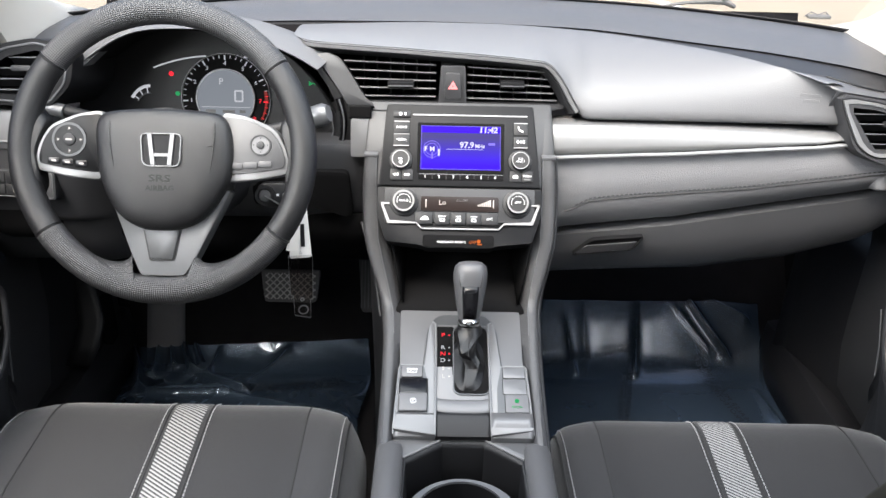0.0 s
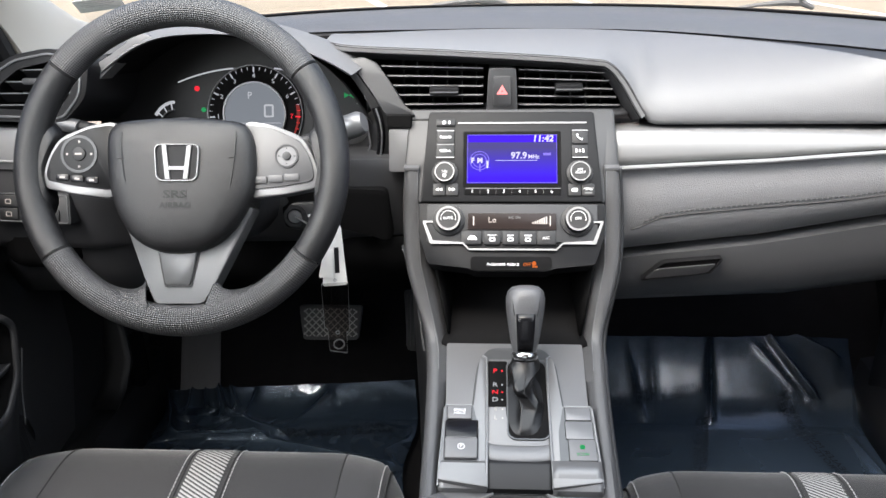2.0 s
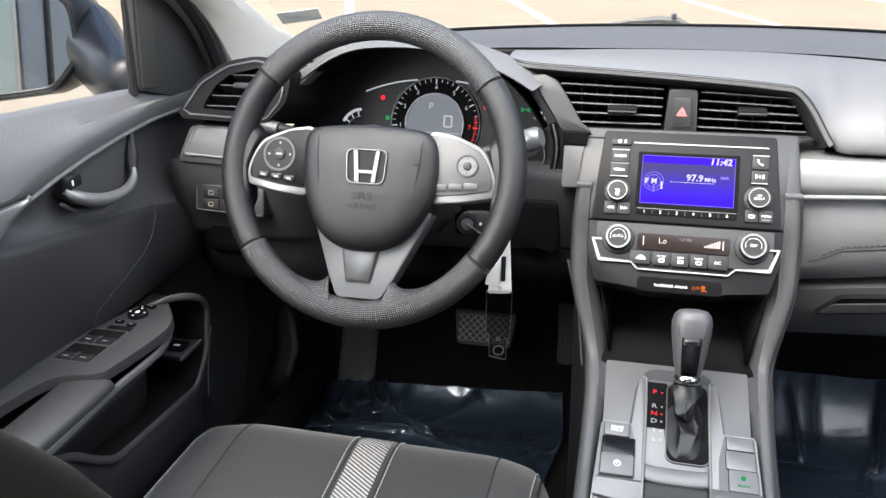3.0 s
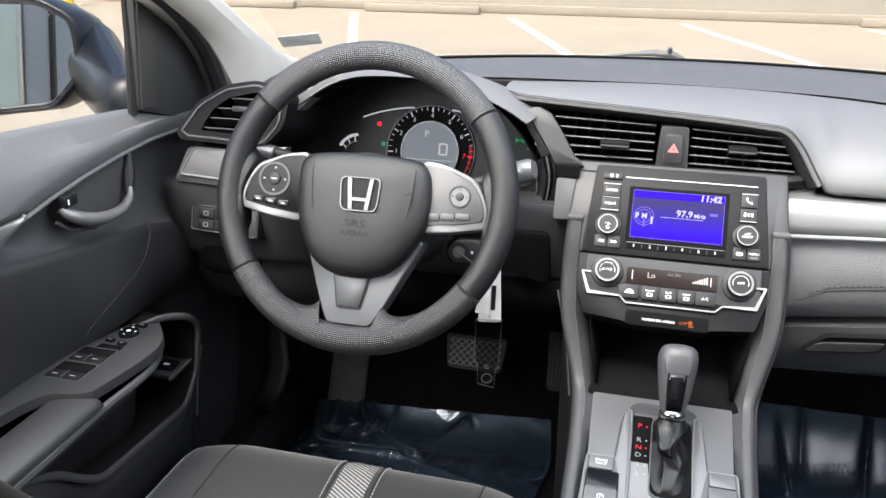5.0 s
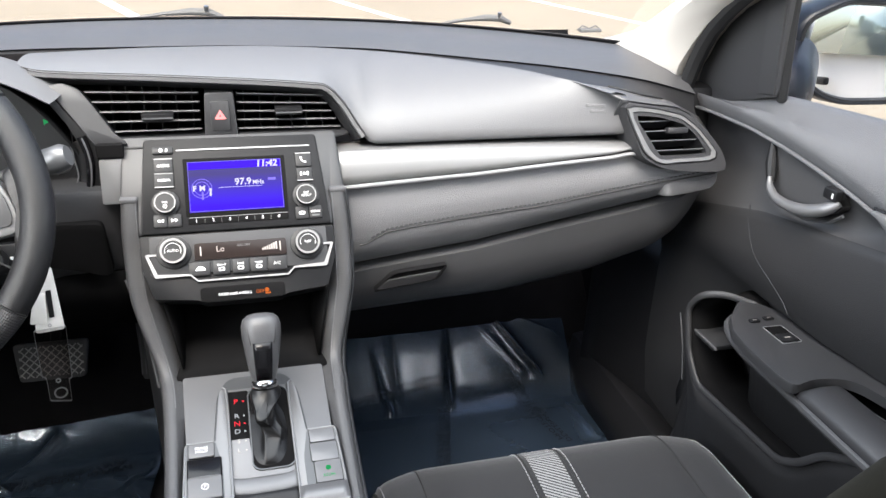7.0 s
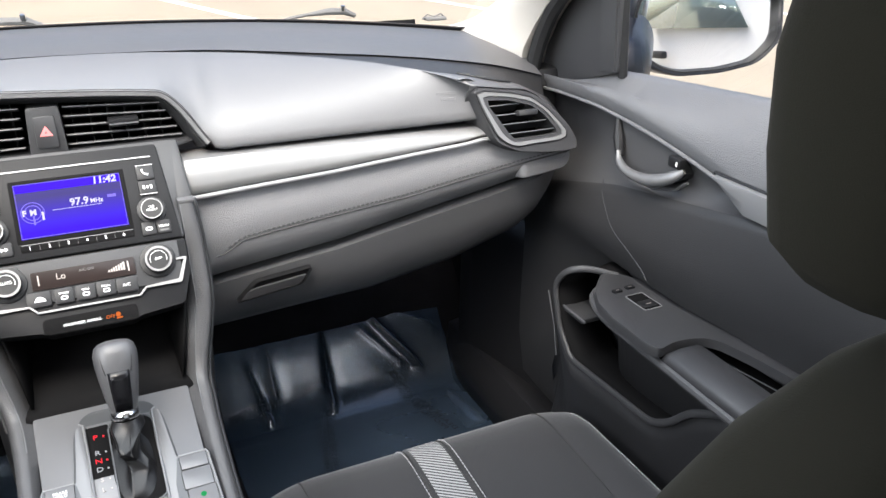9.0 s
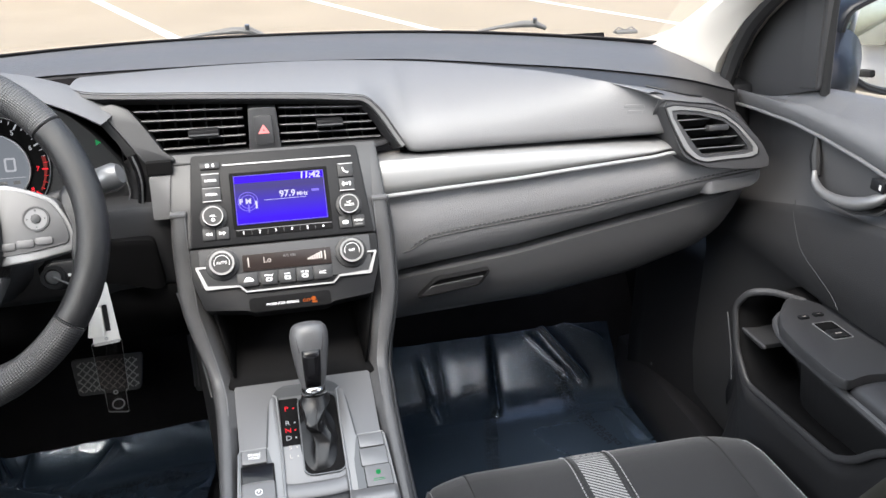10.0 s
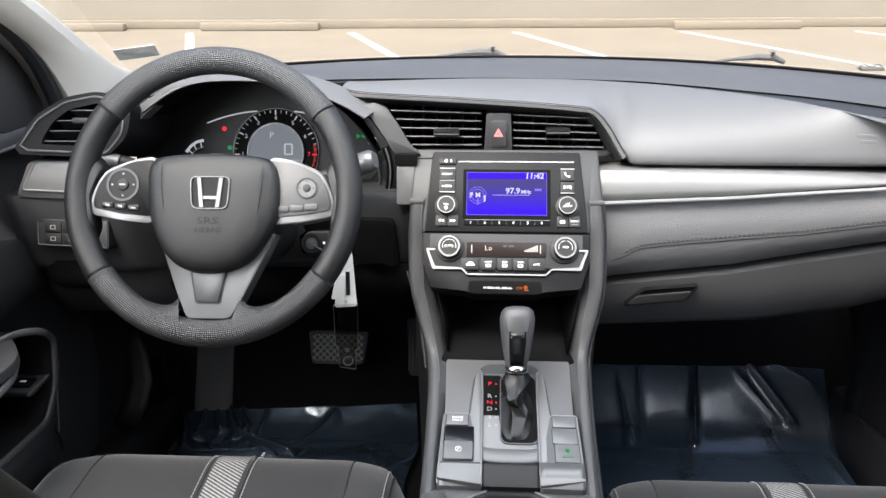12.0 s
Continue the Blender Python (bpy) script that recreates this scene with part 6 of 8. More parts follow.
# side spokes with switches
for s in (-1, 1):
    o = [(s * 0.070, 0.049), (s * 0.10, 0.045), (s * 0.135, 0.031), (s * 0.1465, 0.012), (s * 0.1535, -0.008), (s * 0.152, -0.024), (s * 0.115, -0.032), (s * 0.072, -0.036)]
    o = round_corners(o, 0.01, 4)
    sp = part("side_spoke", slab(o, -0.022, 0.004, WHEEL, 0.003), MID_SILVER, wheel, "silver edged switch spoke")
    i = [(s * 0.072, 0.0445), (s * 0.10, 0.041), (s * 0.1315, 0.0272), (s * 0.1425, 0.011), (s * 0.148, -0.008), (s * 0.1465, -0.0165), (s * 0.112, -0.0228), (s * 0.079, -0.0262), (s * 0.072, -0.024)]
    i = round_corners(i, 0.006, 3)
    pn = part("switch_face", slab(i, 0.0, 0.0062, WHEEL, 0.001), SWITCH_BLACK if s < 0 else FACE_SILVER, sp, "black switch face" if s < 0 else "silver switch face")
    c, kr = ((s * 0.1105, 0.0125), 1.0) if s < 0 else ((0.1185, 0.0100), 0.62)
    part("pad_ring", ring_plate(disc(0.0205 * kr, 36, *c), disc(0.0175 * kr, 36, *c), 0.0055, 0.0078, WHEEL), PIANO if s < 0 else DARK, pn)
    part("pad_face", slab(disc(0.0175 * kr, 36, *c), 0.0055, 0.007, WHEEL), SWITCH_BLACK if s < 0 else BUTTON_MID, pn)
    part("pad_center", slab(disc(0.0075 * kr, 24, *c), 0.0065, 0.009, WHEEL, 0.001), BLACK if s < 0 else DARK, pn)
    for a in (0, 90, 180, 270):
        q = (c[0] + 0.0135 * kr * math.cos(radians(a)), c[1] + 0.0135 * kr * math.sin(radians(a)))
        part("mark", slab(disc(0.0018 * kr, 3, *q), 0.007, 0.0074, WHEEL), DIM_INK if s < 0 else BLACK, pn)
    if s < 0:
        part("mark", box((c[0], c[1], 0.0091), (0.0075, 0.002, 0.0003), m=WHEEL), DIM_INK, pn)
    for k in range(3):
        w = 0.0145 if s < 0 else 0.0165
        cx = s * (0.096 + 0.0165 * k) if s < 0 else s * (0.089 + 0.0175 * k)
        b = part("low_key", slab(rounded(w, 0.0078, 0.002, 2, cx, -0.0145 + 0.0016 * (k - 1)), 0.006, 0.0078, WHEEL, 0.0006), PIANO if s < 0 else FACE_SILVER, pn)
        if s < 0:
            part("mark", box((cx, -0.0145 + 0.0016 * (k - 1), 0.008), (0.0055, 0.0018, 0.0003), m=WHEEL), DIM_INK, b)
for s in (-1, 1):
    web = round_corners([(s * 0.166, 0.060), (s * 0.150, 0.050), (s * 0.139, 0.036), (s * 0.1435, 0.024), (s * 0.1485, 0.006), (s * 0.1515, -0.012), (s * 0.1485, -0.026), (s * 0.146, -0.040), (s * 0.152, -0.056), (s * 0.164, -0.062), (s * 0.174, 0.0)], 0.006, 3)
    part("thumb_rest", dome(web, -0.010, 0.019, WHEEL, 6, 3.0, z_under=-0.018), LEATHER, wheel, "grained thumb rest on the rim", angle=70)
# lower spoke
o = round_corners([(-0.068, -0.045), (-0.038, -0.128), (-0.028, -0.151), (0.026, -0.151), (0.040, -0.128), (0.082, -0.045)], 0.006, 3)
ls = part("lower_spoke", slab(o, -0.025, 0.001, WHEEL, 0.003), SPOKE_GREY, wheel, "grey metallic lower spoke")
part("spoke_center", slab(round_corners([(-0.0235, -0.085), (-0.015, -0.130), (0.012, -0.130), (0.0225, -0.085)], 0.003, 2), 0.0, 0.004, WHEEL, 0.001), SPOKE_GREY, ls)
o2 = round_corners([(-0.0255, -0.085), (-0.0165, -0.1325), (0.0135, -0.1325), (0.0245, -0.085)], 0.003, 2)
part("spoke_groove", ring_plate(o2, inset(o2, 0.0022), -0.001, 0.0022, WHEEL), BLACK, ls)
for s in (-1, 1):
    rows = []
    for f in np.linspace(0, 1, 12):
        a, b, c = Vector((s * 0.0385, -0.1235, 0.0)), Vector((s * 0.049, -0.147, 0.0)), Vector((s * 0.096, -0.1205, 0.0))
        p = a * (1 - f) ** 2 + b * 2 * f * (1 - f) + c * f * f
        w = p.x * (0.74 + 0.28 * min(1.0, f * 2.5))
        q = Vector((w, -math.sqrt(0.167 ** 2 - w ** 2), 0.0))
        rows.append([WHEEL @ (p + Vector((0, -0.004, -0.016))), WHEEL @ (p + Vector((0, 0, -0.002))), WHEEL @ (p.lerp(q, 0.25) + Vector((0, 0, 0.006))), WHEEL @ (p.lerp(q, 0.6) + Vector((0, 0, 0.012))), WHEEL @ (q + Vector((0, 0, 0.0172)))])
    part("rim_web", grid(rows), KNURL, wheel, angle=80)

# stalks
st = thing("turn_signal_stalk", (-0.19, 1.0, 0.905), "dark stalk behind the wheel with a grey end", "control stalk")
part("arm", tube([(-0.315, 1.0, 0.875), (-0.26, 0.995, 0.885), (-0.21, 1.0, 0.897), (-0.198, 1.003, 0.902)], [0.008, 0.0075, 0.0085, 0.012], 14), DARK, st)
part("end_knob", tube([(-0.203, 1.003, 0.900), (-0.196, 1.002, 0.9035), (-0.178, 0.998, 0.9105), (-0.172, 0.997, 0.9125)], [0.010, 0.0145, 0.0145, 0.011], 20), GUNMETAL, st, "grey ribbed end knob")
st = thing("wiper_stalk", (-0.53, 1.0, 0.905), "slim dark stalk behind the wheel", "control stalk")
part("arm", tube([(-0.41, 1.0, 0.882), (-0.48, 1.0, 0.899), (-0.535, 1.005, 0.910), (-0.562, 1.008, 0.915)], [0.008, 0.0075, 0.0085, 0.006], 14), DARK, st)
part("arm_end", tube([(-0.515, 1.0, 0.9065), (-0.56, 1.005, 0.9155)], 0.0092, 14), GUNMETAL, st)

# ignition lock, key and tag
lock = thing("ignition_lock", (-0.265, 1.0, 0.79), "round ignition lock with bright bezel and key", "ignition lock")
LK = frame_of((-0.265, 1.0, 0.793), (1, 0.12, 0), (0, 0.35, 1))
part("boss", slab(rounded(0.046, 0.034, 0.012, 5, 0.012, 0.0), -0.06, 0.0, LK, 0.004), BLACK, lock)
part("bezel", ring_plate(disc(0.0135, 30), disc(0.0095, 30), -0.002, 0.005, LK), BLACK, lock)
part("barrel", slab(disc(0.0085, 24), -0.004, 0.003, LK, 0.001), GUNMETAL, lock, "bright key barrel")
for k in range(3):
    part("mark", box((0.017 + 0.0085 * k, 0.0, 0.0004), (0.0035, 0.0035, 0.0006), 0.0004, 1, LK), WHITE_INK, lock)
fob = thing("key_tag", (-0.22, 0.985, 0.70), "white dealer key tag with a clear plastic sleeve", "key tag")
TG = frame_of((-0.2205, 0.985, 0.705), (1, 0.25, -0.03), (0.085, 0.06, 1))
part("card", slab(round_corners([(-0.0145, 0.0), (0.0165, 0.0), (0.0115, 0.08), (0.0, 0.085), (-0.008, 0.07)], 0.004, 3), 0.0, 0.0012, TG), PAPER, fob, "white card tag")
part("flap", slab(round_corners([(-0.019, 0.014), (-0.001, 0.012), (0.001, 0.05), (-0.011, 0.05)], 0.002, 2), 0.0025, 0.0045, TG, 0.0005), PAPER, fob, "folded white flap")
part("slot", box((0.0045, 0.035, 0.0022), (0.0055, 0.034, 0.0012), m=TG), BLACK, fob)
SLV = thin_glass("smoky_plastic_sleeve", (0.72, 0.68, 0.66), 0.9, rough=0.08)
sl = part("sleeve", slab(round_corners([(-0.0165, 0.004), (-0.0155, -0.058), (-0.0115, -0.06), (-0.0105, -0.092), (0.0125, -0.098), (0.013, -0.067), (0.0165, -0.066), (0.0175, 0.004)], 0.002, 2), -0.0004, 0.0012, TG), SLV, fob, "smoky clear plastic sleeve")
o = round_corners([(-0.0165, 0.004), (-0.0155, -0.058), (-0.0115, -0.06), (-0.0105, -0.092), (0.0125, -0.098), (0.013, -0.067), (0.0165, -0.066), (0.0175, 0.004)], 0.002, 2)
part("sleeve_edge", ring_plate(o, inset(o, 0.0008), -0.0006, 0.0016, TG), STEEL, sl)
part("stud", ring_plate(disc(0.0075, 24, 0.002, -0.083), disc(0.006, 24, 0.002, -0.083), 0.001, 0.0022, TG), STEEL, sl)
part("eyelet", ring_plate(disc(0.003, 16, 0.001, -0.066), disc(0.0017, 16, 0.001, -0.066), 0.001, 0.002, TG), STEEL, sl)
part("eyelet", ring_plate(disc(0.0022, 16, 0.001, 0.008), disc(0.0012, 16, 0.001, 0.008), 0.001, 0.002, TG), STEEL, sl)
part("stem", tube([TG @ Vector((0.003, 0.08, 0.001)), LK @ Vector((0.03, -0.02, 0.006)), LK @ Vector((0.0, 0.0, 0.004))], 0.0012, 6), STEEL, fob)

# ---- pedals ----
def pedal(name, cx, y, z, w, h, tilt, cross, label):
    t = thing(name, (cx, y, z), label, "pedal")
    m = frame_of((cx, y, z), (1, 0, 0), (0, tilt, 1))
    part("pad", slab(round_corners([(-w / 2, h / 2), (w / 2, h / 2), (w / 2 - 0.008, -h / 2), (-w / 2 + 0.008, -h / 2)], 0.008, 4), -0.012, 0.0, m, 0.003), PEDAL, t)
    if cross:
        for sgn in (-1, 1):
            for k in range(-6, 7):
                c, ends = k * 0.0135, []
                for q in np.linspace(-0.5, 0.5, 61):
                    px, py = c + sgn * q * h * 0.8, q * h * 0.8
                    if abs(px) < w * 0.42:
                        ends.append((px, py))
                if len(ends) > 6:
                    part("tread", tube([m @ Vector((*ends[0], 0.0005)), m @ Vector((*ends[-1], 0.0005))], 0.001, 5), TREAD, t)
    else:
        for k in range(5):
            x = (k - 2) * w / 6
            part("tread", tube([m @ Vector((x, -h * 0.42, 0.0005)), m @ Vector((x, h * 0.42, 0.0005))], 0.0012, 5), GUNMETAL, t)
    part("arm", tube([m @ Vector((0, 0, -0.01)), m @ Vector((0, 0.04, -0.05)), Vector((cx, y + 0.1, 0.72))], 0.009, 8), BLACK, t)
    return t


pedal("brake_pedal", -0.315, 1.36, 0.437, 0.118, 0.064, 0.45, True, "black rubber brake pedal with crossed ribs")
pedal("accelerator_pedal", -0.166, 1.41, 0.415, 0.042, 0.115, 0.5, False, "tall black ribbed accelerator pedal")
foot = thing("footrest", (-0.62, 1.2, 0.44), "dark moulded footrest beside the door", "footrest")
part("pad", grid([[(x + 0.02 * math.sin(4 * (z - 0.36) / 0.16), y, z) for y, z in ((1.19, 0.36), (1.21, 0.39), (1.235, 0.43), (1.26, 0.475), (1.275, 0.52))] for x in (-0.70, -0.685, -0.668, -0.655)]), BLACK, foot, thick=0.006)
part("pedestal", box((-0.69, 1.33, 0.34), (0.05, 0.08, 0.2), 0.02), VOID, foot)
ftp = thing("floor_mat_ramp", (-0.53, 1.3, 0.24), "dark ribbed carpet strip under the pedals", "floor mat")
part("strip", grid([[(x - 0.012 * (y - 1.35) / 0.1, y, floor_z(y) + 0.006) for y in np.linspace(1.352, 1.60, 14)] for x in np.linspace(-0.622, -0.544, 6)]), material("dark_grey_mat", (0.13, 0.13, 0.133), 0.9, grain=500, bump=0.8, mottle=0.25, kind="noise", dist=0.002), ftp, thick=0.004)

# ---- seats ----
def seat(cx, label, z_top, stripe, back, head):
    st = thing("bucket_seat", (cx, 0.6, 0.24), label, "car seat", "front seats")
    prof = spline([(0, 0.36, z_top - 0.035), (0, 0.5, z_top - 0.03), (0, 0.66, z_top - 0.014), (0, 0.80, z_top - 0.002), (0, 0.865, z_top), (0, 0.897, z_top - 0.016), (0, 0.912, z_top - 0.05), (0, 0.91, z_top - 0.11), (0, 0.89, z_top - 0.17)], 40)
    hw = 0.247

    def surf(x, i, lift=0.0):
        p = prof[i]
        u = x / hw
        back = max(0, min(1, (0.88 - p.y) / 0.3)) if i < 28 else 0
        bol = 0.028 * max(0, min(1, (abs(u) - 0.62) / 0.2)) * back
        edge = max(0, abs(u) - 0.86) / 0.14
        drop = 0.055 * edge ** 2.2
        corner = 0.035 * max(0, abs(u) - 0.6) ** 2 / 0.16
        return Vector((cx + x, p.y - corner * (1 if i > 15 else i / 15), p.z + bol - drop + lift))

    xs = np.linspace(-hw, hw, 61)
    rows = []
    for i in range(40):
        r = [surf(x, i) for x in xs]
        rows.append([Vector((r[0].x + 0.004, r[0].y, r[0].z - 0.12))] + r + [Vector((r[-1].x - 0.004, r[-1].y, r[-1].z - 0.12))])
    cushion = part("cushion", grid([r[10:53] for r in rows]), FABRIC, st, "charcoal fabric cushion", angle=80)
    part("side_bolster", grid([r[:11] for r in rows]), BOLSTER, cushion, "black fabric side bolster", angle=80)
    part("side_bolster", grid([r[52:] for r in rows]), BOLSTER, cushion, "black fabric side bolster", angle=80)
    part("stripe", grid([[surf(x, i, 0.0016) for x in np.linspace(stripe - 0.0215, stripe + 0.0215, 6)] for i in range(0, 38)]), TWILL, cushion, "grey diagonal woven stripe", angle=80)
    for x in (stripe - 0.031, stripe + 0.031, -0.222, 0.222):
        for i in range(3, 37):
            a, b = surf(x, i, 0.0016), surf(x, i + 1, 0.0016)
            n = 3 if (b - a).length > 0.012 else 2
            for k in range(n):
                part("stitch", tube([a.lerp(b, (k + 0.12) / n), a.lerp(b, (k + 0.78) / n)], 0.0008, 4), THREAD, cushion)
    for x in (stripe - 0.027, stripe + 0.027, -0.228, 0.228, -0.172, 0.172):
        part("seam", tube([surf(x * (1 if abs(x) < 0.1 else (0.9 + 0.1 * min(1, i / 20))), i, 0.0002) for i in range(0, 38)], 0.0012 if abs(x) < 0.2 else 0.0015, 5), DARK_THREAD, cushion)
    part("base", box((cx, 0.62, 0.33), (0.42, 0.5, 0.17), 0.03), DARK, st)
    for sx in (-1, 1):
        part("slide_rail", box((cx + sx * 0.19, 0.62, 0.247), (0.03, 0.56, 0.03), 0.004), STEEL, st)
    # backrest and headrest
    rows = []
    for z, yf, w, th in ((0.47, 0.37, 0.20, 0.10), (0.58, 0.352, 0.208, 0.12), (0.7, 0.33, 0.208, 0.125), (0.8, 0.31, 0.2, 0.12), (0.88, 0.294, 0.188, 0.115), (0.95, 0.278, 0.17, 0.105), (0.99, 0.264, 0.145, 0.09), (1.02, 0.25, 0.105, 0.065), (1.03, 0.24, 0.05, 0.03)):
        row = []
        for k in range(36):
            a = 2 * math.pi * k / 36
            c, sn = math.cos(a), math.sin(a)
            x = w * math.copysign(abs(c) ** 0.55, c)
            yy = -th / 2 + th / 2 * math.copysign(abs(sn) ** 0.6, sn)
            if sn > 0:
                yy += 0.022 * max(0, (abs(x) / w - 0.55) / 0.45) * (1 if z < 0.95 else 0.4)
            row.append((cx + x, yf + yy + back, z))
        rows.append(row)
    part("backrest", grid(rows, loop_u=True, caps=True), HEAD_CLOTH, st, "dark fabric backrest with side bolsters", angle=80)
    rows = []
    for z, w, th in ((1.043, 0.07, 0.06), (1.047, 0.096, 0.084), (1.063, 0.112, 0.1), (1.1, 0.12, 0.108), (1.14, 0.125, 0.11), (1.18, 0.121, 0.10), (1.205, 0.095, 0.075), (1.212, 0.05, 0.04)):
        rows.append([(cx + w * math.copysign(abs(math.cos(a)) ** 0.6, math.cos(a)), head + th / 2 * math.copysign(abs(math.sin(a)) ** 0.7, math.sin(a)), z) for a in np.linspace(0, 2 * math.pi, 33)[:-1]])
    part("headrest", grid(rows, loop_u=True, caps=True), HEAD_CLOTH, st, "dark padded headrest", angle=80)
    for sx in (-1, 1):
        part("headrest_post", tube([(cx + sx * 0.055, 0.22 + back, 0.98), (cx + sx * 0.055, head, 1.05)], 0.006, 8), STEEL, st)
    return st


seat(-0.372, "charcoal fabric driver seat with a woven centre stripe", 0.529, 0.011, 0.0, 0.17)
seat(0.369, "charcoal fabric passenger seat with a woven centre stripe", 0.512, -0.005, 0.045, 0.296)

# ---- doors ----
def door(s):
    d = thing("door_1" if s < 0 else "door_2", (s * 0.72, 0.7, 0.3), "closed charcoal car door with armrest and bottle pocket", "car door", "front doors", "structure")

    def belt(y):
        return tab(y, [(0.0, 0.995), (0.5, 0.988), (0.70, 0.979), (0.83, 0.967), (1.0, 0.952), (1.12, 0.93), (1.2, 0.915)])

    DY, DZ = s * 0.012, -s * 0.005

    def sweep(y):
        """The line where the upper trim meets the handle bowl."""
        return DZ + tab(y - DY, [(0.0, 0.868), (0.66, 0.862), (0.695, 0.858), (0.72, 0.870), (0.75, 0.881), (0.80, 0.891), (0.86, 0.900), (0.93, 0.907), (1.0, 0.911), (1.1, 0.908), (1.2, 0.90)])

    ys = np.linspace(-0.02, 1.19, 60)
    rows = []
    for y in ys:
        b, w = belt(y), sweep(y)
        rows.append([(s * x, y, z) for x, z in ((0.752, b - 0.012), (0.745, b - 0.002), (0.735, b), (0.722, b - 0.006), (0.708, b - 0.03 * 0.9), (0.697, (b + w) / 2 + 0.004), (0.690, w + 0.021), (0.6905, w + 0.014), (0.697, w + 0.003), (0.699, w - 0.003))])
    part("upper_trim", grid(rows), GRAINED, d, "grained upper door trim", angle=70)
    # bowl behind the pull
    rows = []
    for y in ys:
        w = sweep(y) - 0.002
        lo = tab(y, [(0.0, 0.885), (0.66, 0.862), (0.70, 0.848), (0.95, 0.806), (1.14, 0.75), (1.2, 0.735)])
        lo = min(lo, w - 0.004)
        cove = 0.022 * max(0.0, min(1.0, (y - 1.015) / 0.09)) ** 1.5
        rows.append([(s * (x + cove * math.sin(math.pi * min(1, f + 0.12))), y, w + (lo - w) * f) for f, x in ((0, 0.697), (0.08, 0.704), (0.5, 0.712), (0.92, 0.700), (1.0, 0.688))])
    part("bowl", grid(rows), DOOR_BOWL, d, "smooth handle bowl", angle=60)
    # middle panel below the crease: leans inward down to the armrest, then falls away
    def trim(y, lo):
        k = tab(y, [(0.0, 0.0), (0.55, 0.1), (0.68, 0.45), (0.78, 1.0), (0.90, 1.0), (1.02, 0.5), (1.2, 0.2)])
        if s < 0:
            k = tab(y, [(0.0, -0.2), (0.70, -0.2), (0.76, 0.05), (0.80, 0.45), (0.84, 0.9), (0.88, 1.0), (1.0, 0.6), (1.2, 0.2)])
        return ((0.690, lo + 0.002), (0.684, lo - 0.003), (0.6815, lo - 0.010), (0.684 - 0.014 * k, 0.45 * lo + 0.55 * 0.712), (0.690 - 0.023 * k, 0.712), (0.694 - 0.012 * k, 0.70), (0.70, 0.64), (0.70, 0.5), (0.705, 0.36), (0.73, 0.30))

    rows = []
    for y in ys:
        lo = tab(y, [(0.0, 0.885), (0.66, 0.862), (0.70, 0.848), (0.95, 0.806), (1.14, 0.75), (1.2, 0.735)])
        lo = min(lo, sweep(y) - 0.006)
        rows.append([(s * x, y, z) for x, z in trim(y, lo)])
    part("lower_trim", grid(rows), DOOR_LOW, d, "smooth grey lower door trim", angle=60)
    seam = [(0.677, 0.952, 0.812), (0.6755, 0.943, 0.795), (0.679, 0.915, 0.772), (0.6845, 0.847, 0.75), (0.691, 0.797, 0.725), (0.694, 0.788, 0.708)] if s < 0 else [(0.677, 0.978, 0.806), (0.676, 0.961, 0.785), (0.681, 0.928, 0.757), (0.687, 0.88, 0.738), (0.692, 0.841, 0.72), (0.696, 0.818, 0.694)]
    pts = []
    for p in spline([(a, b, c) for a, b, c in seam], 24):
        prof = trim(p[1], tab(p[1], [(0.0, 0.885), (0.66, 0.862), (0.70, 0.848), (0.95, 0.806), (1.14, 0.75), (1.2, 0.735)]))
        pts.append((s * tab(p[2], sorted((z, x) for x, z in prof)), p[1], p[2]))
    part("trim_seam", tube(pts, 0.0006, 5), RIM_GREY, d)
    part("outer_skin", box((s * 0.80, 0.55, 0.55), (0.06, 1.3, 0.66), 0.03), BODY, d, "dark blue outer door skin")
    part("inner_core", box((s * 0.755, 0.55, 0.60), (0.04, 1.2, 0.62), 0.01), BLACK, d)
    # silver insert behind the pull
    rows = []
    for y in np.linspace(0.30, 0.752, 18):
        zt, zb = 0.890 - 0.02 * (y - 0.66), 0.859 if y < 0.70 else 0.859 + (y - 0.70) * 0.55
        zb = min(zb, zt - 0.001)
        rows.append([(s * x, y + DY, z + DZ) for x, z in ((0.689, zt), (0.683, zt - 0.002), (0.682, (zt + zb) / 2), (0.684, zb + 0.002), (0.69, zb))])
    part("silver_insert", grid(rows), TRIM_BRIGHT, d, "satin silver door insert", thick=0.003)
    part("insert_lip", tube([(s * 0.687, y + DY, 0.893 - 0.02 * (y - 0.66) + DZ) for y in np.linspace(0.30, 0.756, 12)], 0.002, 6), BLACK, d)
    # bead where the trim sweeps down past the bowl
    part("bowl_bead", tube([(s * 0.692, y, sweep(y) - 0.001) for y in np.linspace(0.70 + DY, 1.17, 40)], 0.0026, 8), GRAINED, d)
    # pull handle
    cup = smooth_outline([(0.955 + DY, 0.900 + DZ), (0.935 + DY, 0.850 + DZ), (0.895 + DY, 0.839 + DZ), (0.845 + DY, 0.845 + DZ), (0.812 + DY, 0.868 + DZ), (0.84 + DY, 0.891 + DZ), (0.89 + DY, 0.902 + DZ)], 36)
    SD = Matrix(((0, 0, -s, s * 0.70), (1, 0, 0, 0), (0, 1, 0, 0), (0, 0, 0, 1)))
    part("handle_cup", slab(cup, -0.012, 0.003, SD), DOOR_BOWL, d, "dark handle recess")
    part("handle_post", tube([(s * 0.694, 0.952 + DY, 0.904 + DZ), (s * 0.690, 0.942 + DY, 0.880 + DZ), (s * 0.686, 0.931 + DY, 0.858 + DZ)], [0.004, 0.0085, 0.006], 10), BLACK, d, "black front of the handle")
